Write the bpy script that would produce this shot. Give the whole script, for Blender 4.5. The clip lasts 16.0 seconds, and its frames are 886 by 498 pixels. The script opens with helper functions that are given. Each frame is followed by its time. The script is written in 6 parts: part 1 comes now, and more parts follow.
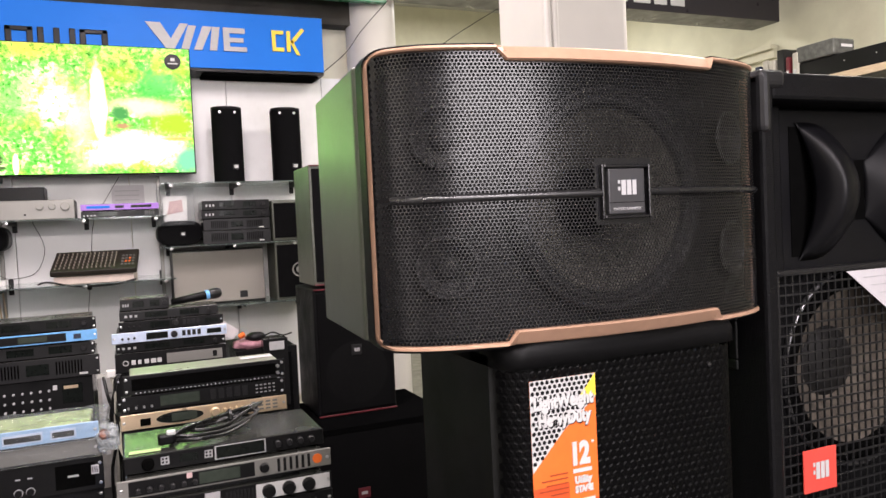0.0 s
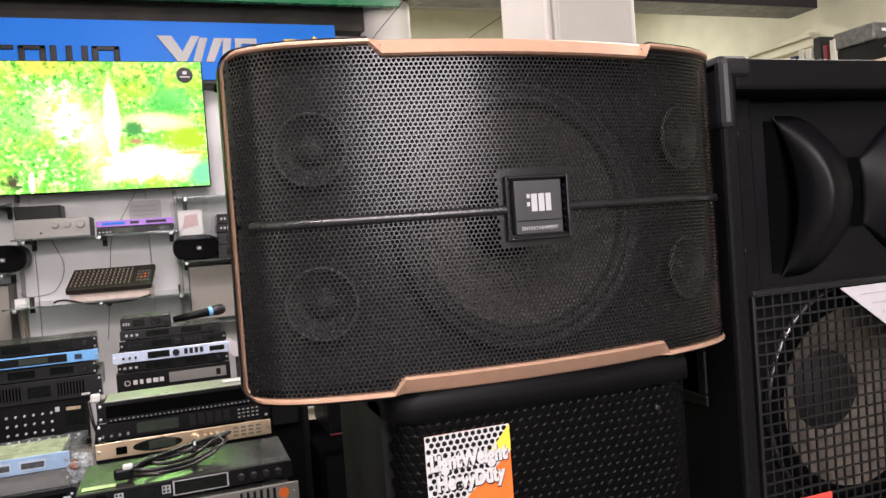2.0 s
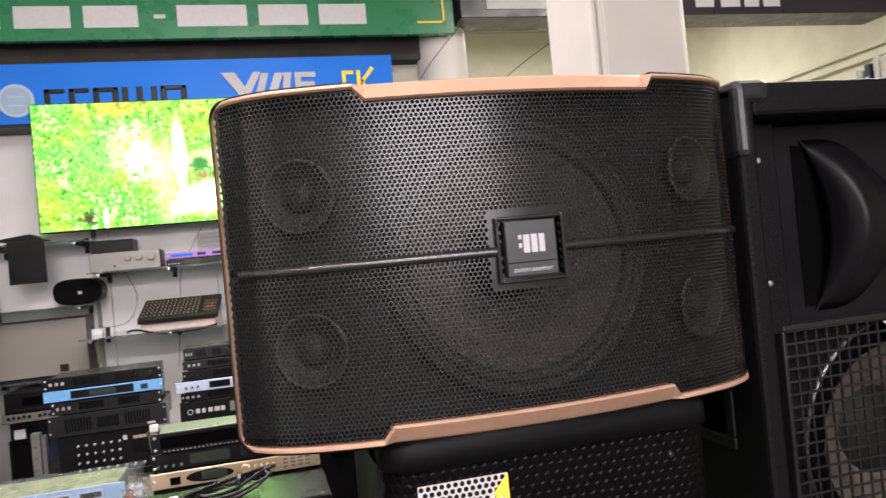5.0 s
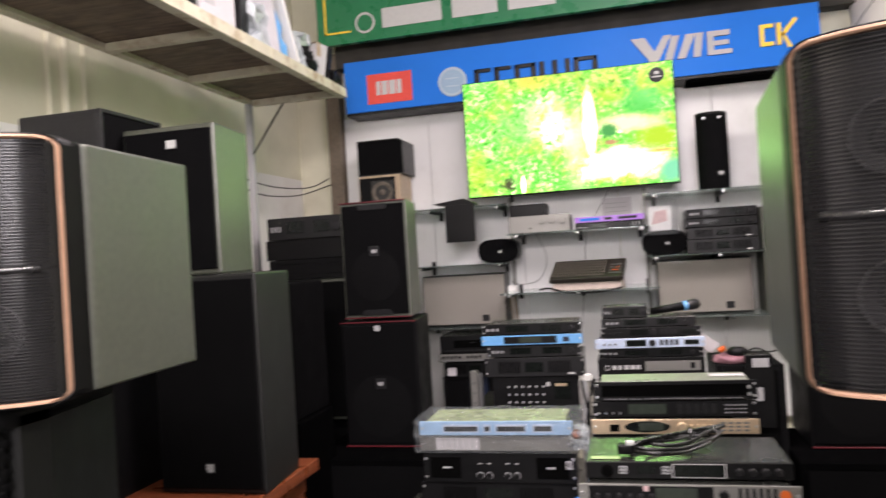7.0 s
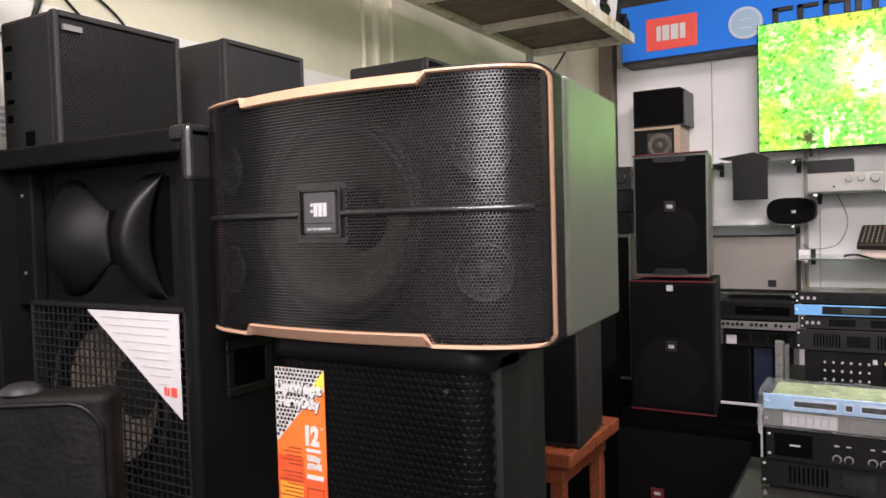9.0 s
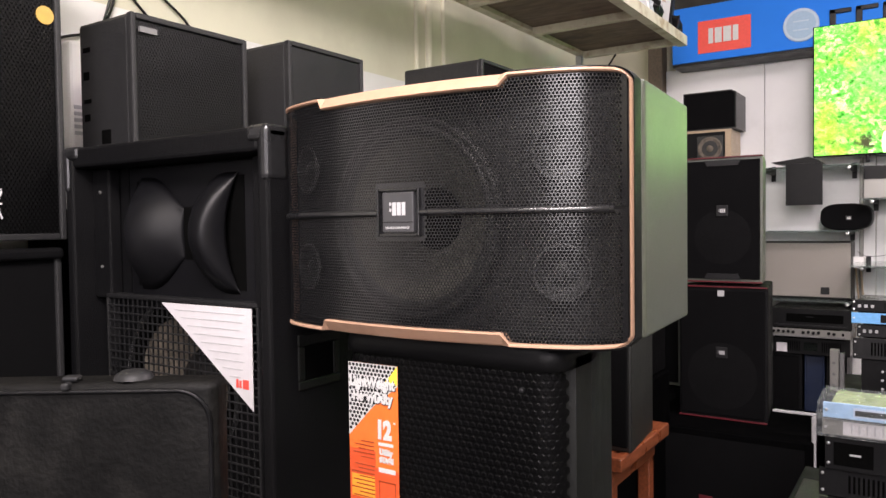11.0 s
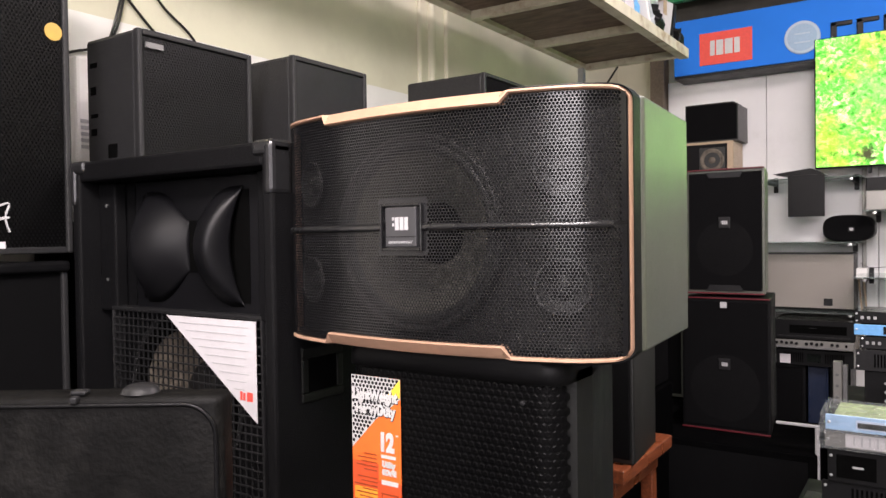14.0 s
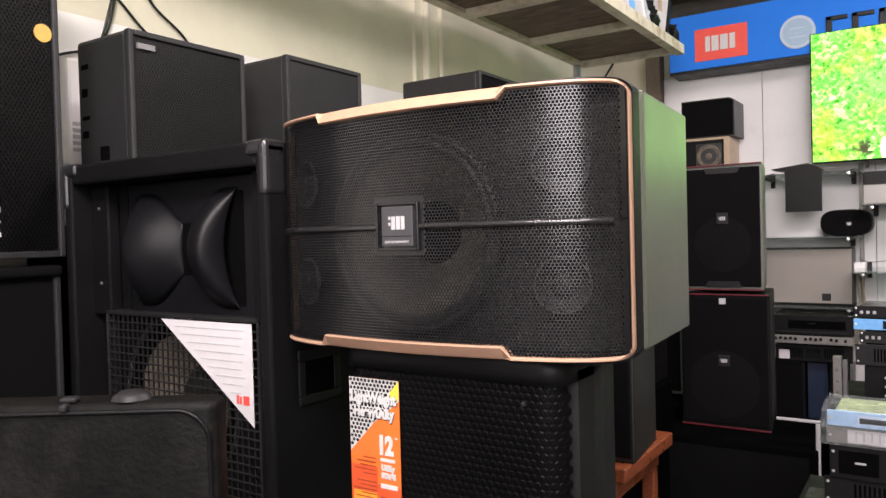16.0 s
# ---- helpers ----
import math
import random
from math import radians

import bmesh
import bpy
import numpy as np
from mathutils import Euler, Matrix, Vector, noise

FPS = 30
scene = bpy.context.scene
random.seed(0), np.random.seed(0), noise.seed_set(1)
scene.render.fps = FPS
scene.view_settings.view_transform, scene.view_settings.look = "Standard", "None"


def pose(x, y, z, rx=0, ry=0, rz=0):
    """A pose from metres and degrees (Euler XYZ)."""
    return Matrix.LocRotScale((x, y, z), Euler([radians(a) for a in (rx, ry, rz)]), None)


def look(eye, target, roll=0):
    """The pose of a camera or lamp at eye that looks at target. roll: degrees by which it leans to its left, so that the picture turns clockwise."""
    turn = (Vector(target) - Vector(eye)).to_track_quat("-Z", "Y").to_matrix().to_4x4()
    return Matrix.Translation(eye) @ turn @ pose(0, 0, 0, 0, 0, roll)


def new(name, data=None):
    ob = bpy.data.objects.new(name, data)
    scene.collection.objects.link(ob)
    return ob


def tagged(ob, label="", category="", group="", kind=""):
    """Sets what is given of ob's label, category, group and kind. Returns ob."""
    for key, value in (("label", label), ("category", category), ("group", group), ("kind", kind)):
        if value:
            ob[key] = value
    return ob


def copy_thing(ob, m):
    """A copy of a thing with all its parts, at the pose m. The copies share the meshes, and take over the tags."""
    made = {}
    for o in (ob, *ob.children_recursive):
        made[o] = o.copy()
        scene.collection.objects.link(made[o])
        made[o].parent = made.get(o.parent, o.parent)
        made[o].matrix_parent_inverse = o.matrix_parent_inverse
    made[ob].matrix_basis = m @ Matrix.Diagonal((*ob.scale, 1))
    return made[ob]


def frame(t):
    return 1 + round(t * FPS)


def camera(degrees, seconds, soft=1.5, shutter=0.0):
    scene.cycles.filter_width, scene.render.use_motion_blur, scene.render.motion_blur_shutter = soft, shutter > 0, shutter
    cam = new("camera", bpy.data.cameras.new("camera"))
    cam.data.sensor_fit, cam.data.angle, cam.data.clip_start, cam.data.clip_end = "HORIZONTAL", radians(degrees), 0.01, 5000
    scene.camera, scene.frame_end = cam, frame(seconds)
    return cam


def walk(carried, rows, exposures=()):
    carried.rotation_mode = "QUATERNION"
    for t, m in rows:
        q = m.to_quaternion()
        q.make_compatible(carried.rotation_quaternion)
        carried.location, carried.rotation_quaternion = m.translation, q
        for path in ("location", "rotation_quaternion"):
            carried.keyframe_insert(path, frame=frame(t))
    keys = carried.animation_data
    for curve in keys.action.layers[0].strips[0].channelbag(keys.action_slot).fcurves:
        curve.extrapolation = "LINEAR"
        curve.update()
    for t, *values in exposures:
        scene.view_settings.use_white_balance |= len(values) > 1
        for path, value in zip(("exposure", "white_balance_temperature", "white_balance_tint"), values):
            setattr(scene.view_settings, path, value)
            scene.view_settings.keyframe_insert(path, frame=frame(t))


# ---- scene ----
cam = camera(61.8, 16.0, soft=1.5, shutter=0.4)
PATH = [
    (0, (0.008, 0.031, 1.495), (0.797, 1.867, 1.425), -2.7),
    (0.5, (0.085, 0.064, 1.503), (0.842, 1.913, 1.427), -2.9),
    (1, (0.164, 0.087, 1.505), (0.884, 1.952, 1.429), -3.2),
    (1.5, (0.211, 0.098, 1.503), (0.899, 1.974, 1.431), -3.6),
    (2, (0.231, 0.096, 1.508), (0.904, 1.978, 1.455), -4.2),
    (2.5, (0.247, 0.086, 1.512), (0.923, 1.968, 1.471), -4.9),
    (3, (0.268, 0.078, 1.515), (0.936, 1.963, 1.49), -5.3),
    (3.2, (0.273, 0.079, 1.516), (0.932, 1.967, 1.491), -5.5),
    (5.3, (0.319, 0.09, 1.524), (0.732, 2.046, 1.556), -5.3),
    (5.5, (0.315, 0.094, 1.512), (0.657, 2.064, 1.548), -5.2),
    (6, (0.268, 0.082, 1.511), (0.365, 2.08, 1.55), -4.9),
    (6.5, (0.186, 0.072, 1.51), (0.007, 2.064, 1.547), -4.1),
    (7, (0.112, 0.051, 1.507), (-0.373, 1.99, 1.527), -3.5),
    (7.5, (0.021, 0.049, 1.509), (-0.71, 1.911, 1.506), -2.8),
    (8, (-0.09, 0.039, 1.51), (-0.983, 1.829, 1.483), -2.3),
    (8.5, (-0.19, 0.021, 1.511), (-1.171, 1.763, 1.462), -2.0),
    (9, (-0.268, 0.01, 1.506), (-1.29, 1.727, 1.436), -1.6),
    (9.5, (-0.318, -0.004, 1.502), (-1.369, 1.696, 1.425), -1.3),
    (9.7, (-0.323, -0.012, 1.5), (-1.386, 1.68, 1.421), -1.2),
    (12, (-0.292, -0.039, 1.509), (-1.413, 1.616, 1.454), -0.6),
    (12.5, (-0.292, -0.045, 1.506), (-1.417, 1.608, 1.452), -0.5),
    (13, (-0.293, -0.047, 1.507), (-1.413, 1.609, 1.463), -0.5),
    (13.5, (-0.291, -0.049, 1.509), (-1.411, 1.608, 1.471), -0.6),
    (14, (-0.296, -0.043, 1.511), (-1.411, 1.616, 1.475), -0.8),
    (14.5, (-0.303, -0.043, 1.51), (-1.414, 1.62, 1.477), -1.0),
    (15, (-0.315, -0.034, 1.509), (-1.425, 1.629, 1.472), -1.2),
    (15.5, (-0.314, -0.032, 1.512), (-1.423, 1.631, 1.475), -1.3),
    (16, (-0.306, -0.029, 1.51), (-1.415, 1.635, 1.473), -1.5),
]
walk(cam, [(t, look(eye, target, roll)) for t, eye, target, roll in PATH],
     [(0.0, 0.0), (0.5, -0.02), (1.5, -0.16), (2.5, -0.1), (3.2, -0.1), (5.3, -0.14), (6.5, -0.16), (8.0, -0.12), (9.5, -0.05), (12.0, 0.0), (16.0, -0.04)])

# ---- world and lights ----
world = bpy.data.worlds.new("world")
scene.world = world
world.use_nodes = True
world.node_tree.nodes["Background"].inputs[0].default_value = (0.8, 0.85, 0.9, 1)
world.node_tree.nodes["Background"].inputs[1].default_value = 0.015


def area_lamp(name, eye, target, sx, sy, watts, colour):
    data = bpy.data.lights.new(name, "AREA")
    data.shape, data.size, data.size_y, data.energy, data.color = "RECTANGLE", sx, sy, watts, colour
    ob = new(name, data)
    ob.matrix_world = look(eye, target)
    return ob


# added room lamps without visible fixtures, placed and aimed to match the brightness
area_lamp("unseen_room_light", (0.3, -0.9, 2.95), (0.0, 0.2, 0), 1.4, 0.3, 62, (1.0, 0.88, 0.925))
area_lamp("unseen_room_light", (0.2, 2.6, 3.4), (-0.5, 3.2, 0), 1.8, 0.4, 88, (1.03, 0.875, 0.915))
area_lamp("unseen_room_light", (3.4, 2.6, 3.9), (3.4, 2.7, 0), 1.6, 0.5, 170, (1.02, 0.94, 0.89))
# low sideways lamp added to brighten the cream side wall
area_lamp("unseen_room_light", (-0.4, -0.2, 2.75), (-2.3, 2.0, 2.2), 1.2, 0.12, 74, (1.03, 0.92, 0.88))
area_lamp("unseen_room_light", (3.6, 7.0, 3.95), (3.6, 7.4, 0), 1.6, 0.4, 130, (1.0, 0.95, 0.9))
# daylight from behind the aisle, inferred from grille highlights; lamp hangs inside the wall
area_lamp("entrance_daylight", (0.58, -2.4, 2.35), (0.1, 1.0, 1.8), 1.62, 1.4, 100, (1.04, 0.955, 0.99))


# ---- materials ----
def ramp(nt, fac, stops):
    n = nt.nodes.new("ShaderNodeValToRGB")
    el = n.color_ramp.elements
    while len(el) < len(stops):
        el.new(0.5)
    for e, (p, c) in zip(el, stops):
        e.position, e.color = p, (*c, 1)
    nt.links.new(fac, n.inputs[0])
    return n.outputs[0]


def tex(nt, kind, scale, detail=4.0, space="Object", **kw):
    co = nt.nodes.new("ShaderNodeTexCoord")
    n = nt.nodes.new("ShaderNodeTex" + kind)
    n.inputs["Scale"].default_value = scale
    if kind == "Noise":
        n.inputs["Detail"].default_value = detail
        if "rough" in kw:
            n.inputs["Roughness"].default_value = kw["rough"]
    if "stretch" in kw:
        mp = nt.nodes.new("ShaderNodeMapping")
        mp.inputs["Scale"].default_value = kw["stretch"]
        nt.links.new(co.outputs[space], mp.inputs[0])
        nt.links.new(mp.outputs[0], n.inputs["Vector"])
    else:
        nt.links.new(co.outputs[space], n.inputs["Vector"])
    return n.outputs[0]


def mat(name, colour, rough=0.5, metal=0.0, vary=0.12, grain=60.0, bump=0.0, bump_scale=300.0, stain=None, stain_scale=3.0,
        rough_vary=0.1, spec=0.5, emit=None, stretch=None, coat=0.0):
    """A procedural surface: colour with fine grain and broad variation, wear, uneven gloss and relief."""
    m = bpy.data.materials.new(name)
    m.use_nodes = True
    nt = m.node_tree
    b = nt.nodes["Principled BSDF"]
    c = Vector(colour)
    kw = {"stretch": stretch} if stretch else {}
    fine = ramp(nt, tex(nt, "Noise", grain, 5.0, **kw), [(0.3, c * (1 - vary)), (0.7, [min(1, v * (1 + vary)) for v in c])])
    out = fine
    if stain:
        mask = ramp(nt, tex(nt, "Noise", stain_scale, 7.0, rough=0.65), [(0.5, (0, 0, 0)), (0.72, (1, 1, 1))])
        mix = nt.nodes.new("ShaderNodeMix")
        mix.data_type = "RGBA"
        nt.links.new(mask, mix.inputs[0])
        nt.links.new(fine, mix.inputs[6])
        mix.inputs[7].default_value = (*stain, 1)
        out = mix.outputs[2]
    nt.links.new(out, b.inputs["Base Color"])
    rv = ramp(nt, tex(nt, "Noise", 9.0, 6.0), [(0.3, [max(0.03, rough - rough_vary)] * 3), (0.7, [min(1, rough + rough_vary)] * 3)])
    nt.links.new(rv, b.inputs["Roughness"])
    b.inputs["Metallic"].default_value = metal
    b.inputs["Specular IOR Level"].default_value = spec
    b.inputs["Coat Weight"].default_value = coat
    b.inputs["Coat Roughness"].default_value = 0.32
    if bump:
        bn = nt.nodes.new("ShaderNodeBump")
        bn.inputs["Strength"].default_value = bump
        bn.inputs["Distance"].default_value = 0.002
        nt.links.new(tex(nt, "Noise", bump_scale, 3.0, **kw), bn.inputs["Height"])
        nt.links.new(bn.outputs[0], b.inputs["Normal"])
    if emit:
        nt.links.new(out, b.inputs["Emission Color"])
        b.inputs["Emission Strength"].default_value = emit
    return m


# base lifted towards olive: part of the television's green reflection is in the colour
VINYL = mat("black_vinyl_screen_lit", (0.064, 0.071, 0.052), 0.42, spec=1.0, coat=0.3, rough_vary=0.03, vary=0.2, grain=90, bump=0.25, bump_scale=700)
# the same black vinyl without the painted screen light
DARK_VINYL = mat("dull_black_vinyl", (0.010, 0.0105, 0.010), 0.42, spec=0.6, rough_vary=0.03, vary=0.2, grain=90, bump=0.25, bump_scale=700)
PLASTIC = mat("black_plastic", (0.0035, 0.0035, 0.004), 0.42, spec=0.17, vary=0.15, bump=0.12, bump_scale=900)
GRILLE = mat("black_grille_steel", (0.0095, 0.0095, 0.0105), 0.235, metal=0.1, spec=0.65, vary=0.15, rough_vary=0.04)
STAGE_STEEL = mat("black_stage_grille", (0.002, 0.002, 0.0022), 0.36, spec=0.09, vary=0.15, rough_vary=0.05)
SIDE_BLACK = mat("moulded_black_side", (0.0048, 0.0052, 0.0048), 0.5, spec=0.27, vary=0.2, grain=120, bump=0.3, bump_scale=600)
LIP = mat("satin_black_lip", (0.004, 0.004, 0.0044), 0.5, spec=0.15, vary=0.15, rough_vary=0.06, bump=0.1, bump_scale=900)
PRINT = mat("dark_orange_print", (0.32, 0.05, 0.012), 0.5, vary=0.1)
RING = mat("polished_basket_rim", (0.13, 0.13, 0.135), 0.25, metal=0.9, vary=0.15)
WALL_GRILLE = mat("grey_black_grille", (0.006, 0.006, 0.0068), 0.4, spec=0.22, vary=0.15)
TWEETER = mat("grey_tweeter_rim", (0.066, 0.066, 0.066), 0.6, vary=0.1)
CLOTH = mat("black_speaker_cloth", (0.0042, 0.0042, 0.0046), 0.9, spec=0.05, vary=0.3, grain=250, bump=0.4, bump_scale=1500)
PAINTED = mat("textured_black_paint", (0.005, 0.005, 0.0056), 0.5, spec=0.11, vary=0.3, grain=180, bump=0.7, bump_scale=420)
CARPET = mat("black_carpet", (0.0025, 0.0025, 0.0027), 0.95, spec=0.0, vary=0.4, grain=120, bump=0.9, bump_scale=650, stain=(0.004, 0.004, 0.004), stain_scale=14)
WORN = mat("worn_black_leatherette", (0.0026, 0.0025, 0.0024), 0.6, spec=0.1, vary=0.55, grain=45, bump=0.5, bump_scale=160, stain=(0.012, 0.0114, 0.0106), stain_scale=12)
COPPER = mat("copper_paint", (0.60, 0.37, 0.255), 0.48, metal=0.4, vary=0.05, bump=0.05)
TWEETER_CONE = mat("grey_tweeter_cone", (0.03, 0.03, 0.03), 0.6, spec=0.3, vary=0.2)
CONE = mat("grey_paper_cone", (0.068, 0.065, 0.056), 0.7, spec=0.25, vary=0.2)
CONE_TAN = mat("tan_paper_cone", (0.12, 0.101, 0.08), 0.8, vary=0.35, grain=40, stain=(0.05, 0.043, 0.036), stain_scale=26)
DUST_CAP = mat("black_dust_cap", (0.012, 0.0115, 0.011), 0.7, spec=0.3, vary=0.3)
RUBBER = mat("rubber_surround", (0.014, 0.014, 0.014), 0.6, vary=0.1)
BADGE = mat("satin_charcoal_badge", (0.042, 0.042, 0.045), 0.36, vary=0.05)
DARK = mat("matt_black", (0.003, 0.003, 0.003), 0.9, spec=0.0)
CLOTH_EDGE = mat("cloth_over_driver", (0.0054, 0.0054, 0.0058), 0.85, spec=0.06, vary=0.15)
HORN = mat("moulded_black_horn", (0.005, 0.005, 0.006), 0.44, spec=0.18, vary=0.1, bump=0.1, bump_scale=500)
STEEL = mat("bright_steel", (0.6, 0.6, 0.6), 0.28, metal=0.9, vary=0.08)
WALL_CASE = mat("grey_black_cabinet", (0.017, 0.017, 0.018), 0.5, spec=0.3, vary=0.25, grain=180, bump=0.5, bump_scale=420)
CORNER = mat("dark_steel_corner", (0.035, 0.035, 0.037), 0.28, metal=0.6, vary=0.12)
WIRE = mat("black_wire_mesh", (0.02, 0.02, 0.021), 0.32, metal=0.3)
SILVER = mat("brushed_silver", (0.25, 0.245, 0.23), 0.4, metal=0.4, vary=0.08, grain=30, stretch=(2, 60, 60))
CHAMPAGNE = mat("champagne_aluminium", (0.72, 0.56, 0.38), 0.34, metal=0.6, vary=0.08, grain=30, stretch=(2, 60, 60))
PALE_BLUE = mat("pale_blue_paint", (0.36, 0.55, 0.8), 0.4, vary=0.12, grain=30)
ICE = mat("pale_blue_aluminium", (0.62, 0.72, 0.9), 0.35, metal=0.3, vary=0.06)
BLUE_PANEL = mat("blue_panel_paint", (0.16, 0.42, 0.78), 0.4, vary=0.08)
GREY_PANEL = mat("charcoal_panel", (0.013, 0.013, 0.014), 0.45, metal=0.1, spec=0.3, vary=0.12)
BLACK_PANEL = mat("black_panel", (0.005, 0.005, 0.0055), 0.42, metal=0.05, spec=0.22, vary=0.15, bump=0.1)
AMP_TOP = mat("black_amp_lid", (0.03, 0.031, 0.028), 0.2, spec=0.8, metal=0.1, vary=0.15, bump=0.05, bump_scale=900)
SCREEN = mat("dark_display_glass", (0.008, 0.01, 0.009), 0.16, spec=0.3, vary=0.2)
LCD = mat("green_grey_display", (0.04, 0.05, 0.04), 0.25, spec=0.3, vary=0.1)
WHITE_INK = mat("white_ink", (0.56, 0.56, 0.56), 0.5, vary=0.04)
GREY_INK = mat("grey_ink", (0.42, 0.42, 0.43), 0.5, vary=0.04)
RED_INK = mat("red_ink", (0.75, 0.08, 0.06), 0.45, vary=0.05)
ORANGE = mat("orange_ink", (0.8, 0.16, 0.025), 0.4, vary=0.05)
GOLD = mat("gold_sticker", (0.4, 0.25, 0.045), 0.45, vary=0.1)
CREAM_CARD = mat("faded_cream_card", (0.4, 0.38, 0.33), 0.7, vary=0.1)
DEEP_ORANGE = mat("red_orange_ink", (0.66, 0.085, 0.022), 0.4, vary=0.08)
AMBER = mat("amber_ink", (0.85, 0.33, 0.03), 0.4, vary=0.05)
YELLOW = mat("yellow_ink", (0.95, 0.66, 0.06), 0.4, vary=0.05)
PURPLE = mat("purple_panel", (0.33, 0.14, 0.6), 0.35, vary=0.08)
PAPER = mat("white_paper", (0.57, 0.55, 0.57), 0.7, vary=0.03)
RED_EDGE = mat("red_trim", (0.1, 0.012, 0.018), 0.4, vary=0.1)
GREYBOX = mat("taupe_speaker_cloth", (0.27, 0.25, 0.225), 0.85, vary=0.12, grain=400, bump=0.3, bump_scale=1500)
PALE_BOX = mat("pinkish_carton", (0.62, 0.52, 0.46), 0.6, vary=0.1, grain=20)
LIGHT_WOOD = mat("beige_wood", (0.42, 0.32, 0.22), 0.5, vary=0.15, grain=14, stretch=(1, 1, 14))
RED_WOOD = mat("varnished_red_wood", (0.2, 0.055, 0.022), 0.32, vary=0.35, grain=9, stretch=(14, 1.2, 14), bump=0.1, bump_scale=60)
WALL_CREAM = mat("cream_wall_paint", (0.67, 0.65, 0.515), 0.8, vary=0.05, grain=5, bump=0.15, bump_scale=120, stain=(0.58, 0.55, 0.43), stain_scale=1.3)
WALL_WHITE = mat("white_wall_paint", (0.78, 0.77, 0.75), 0.6, vary=0.04, grain=6, bump=0.1, bump_scale=90, stain=(0.68, 0.66, 0.63), stain_scale=2.0)
BOARD_WHITE = mat("white_display_board", (0.76, 0.76, 0.76), 0.42, vary=0.03, grain=5, stain=(0.66, 0.66, 0.65), stain_scale=2.5)
PILLAR = mat("white_column_paint", (0.68, 0.65, 0.61), 0.55, vary=0.03, grain=5)
CEIL = mat("ceiling_paint", (0.42, 0.42, 0.4), 0.9, vary=0.06, grain=4)
FLOOR = mat("dark_floor_tile", (0.1, 0.097, 0.09), 0.35, vary=0.12, grain=5)
SHELF_CREAM = mat("cream_angle_iron", (0.62, 0.58, 0.45), 0.5, vary=0.08, grain=14, stain=(0.35, 0.25, 0.15), stain_scale=9)
SHELF_PLY = mat("dark_plywood", (0.16, 0.115, 0.08), 0.75, vary=0.35, grain=8, stain=(0.07, 0.05, 0.035), stain_scale=5, stretch=(1, 6, 6))
SIGN_BLUE = mat("blue_sign_vinyl", (0.03, 0.19, 0.72), 0.3, spec=0.04, rough_vary=0.03, vary=0.04, grain=3)
SIGN_GREEN = mat("green_sign_vinyl", (0.025, 0.2, 0.085), 0.3, vary=0.05, grain=3)
SIGN_DARK = mat("dark_sign_vinyl", (0.022, 0.019, 0.026), 0.35, vary=0.06, grain=3)
PALE_MARK = mat("pale_blue_mark", (0.3, 0.42, 0.56), 0.5, vary=0.05)
# yellow-green paints the television's reflection on the wrapped lid
WRAP_TOP = mat("lid_with_painted_tv_green", (0.34, 0.40, 0.22), 0.26, spec=0.9, vary=0.3, grain=30, bump=0.5, bump_scale=60)
# near-black colour that stands in for the shade between the signs
GAP_SHADE = mat("painted_gap_shade", (0.03, 0.027, 0.022), 0.8, vary=0.4, grain=4)
PALE_RIM = mat("pale_sign_rim", (0.42, 0.52, 0.62), 0.5, vary=0.05)
BAFFLE = mat("black_baffle", (0.018, 0.018, 0.018), 0.7, spec=0.2, vary=0.2)
BAR = mat("satin_black_bar", (0.012, 0.012, 0.013), 0.3, spec=0.8, vary=0.08)
CONSOLE = mat("brown_black_console", (0.022, 0.018, 0.014), 0.45, spec=0.4, vary=0.3, grain=60)
CONSOLE_KNOB = mat("faded_grey_knob", (0.24, 0.21, 0.18), 0.5, vary=0.2)
KNOB_GREY = mat("grey_knob", (0.14, 0.14, 0.14), 0.5, vary=0.1)
BROWN = mat("brown_post", (0.14, 0.11, 0.08), 0.6, vary=0.2)
CABLE = mat("black_cable", (0.006, 0.006, 0.006), 0.3)
DUSTY_GREY = mat("dusty_grey_lid", (0.085, 0.085, 0.08), 0.6, vary=0.35, grain=30, stain=(0.05, 0.05, 0.046), stain_scale=9)
# pale olive put into this lid's colour for the reflected television picture
SCREEN_LIT_LID = mat("brushed_lid_painted_screen_lit", (0.2, 0.21, 0.165), 0.34, spec=0.8, vary=0.12, grain=40, stretch=(3, 50, 50), bump=0.06, bump_scale=700)
PALE_CARTON = mat("grey_carton", (0.3, 0.29, 0.28), 0.75, vary=0.12, grain=25, stain=(0.2, 0.19, 0.18), stain_scale=12)
GREEN_LABEL = mat("pale_green_card", (0.4, 0.55, 0.24), 0.6, vary=0.15, grain=20)
BLUE_CASE = mat("deep_blue_case", (0.010, 0.017, 0.042), 0.4, vary=0.1)
TAPE_PINK = mat("dusty_pink_cloth", (0.4, 0.2, 0.24), 0.8, vary=0.2)


def glass_mat():
    m = bpy.data.materials.new("shelf_glass")
    m.use_nodes = True
    b = m.node_tree.nodes["Principled BSDF"]
    b.inputs["Base Color"].default_value = (0.75, 0.88, 0.84, 1)
    b.inputs["Roughness"].default_value = 0.04
    b.inputs["Transmission Weight"].default_value = 0.92
    b.inputs["IOR"].default_value = 1.45
    return m


GLASS = glass_mat()
PINK_CARD = mat("pale_pink_card", (0.6, 0.42, 0.42), 0.6, vary=0.1)
FROST = mat("cloudy_plastic", (0.5, 0.54, 0.56), 0.25, vary=0.25, grain=14, stain=(0.2, 0.23, 0.26), stain_scale=9)


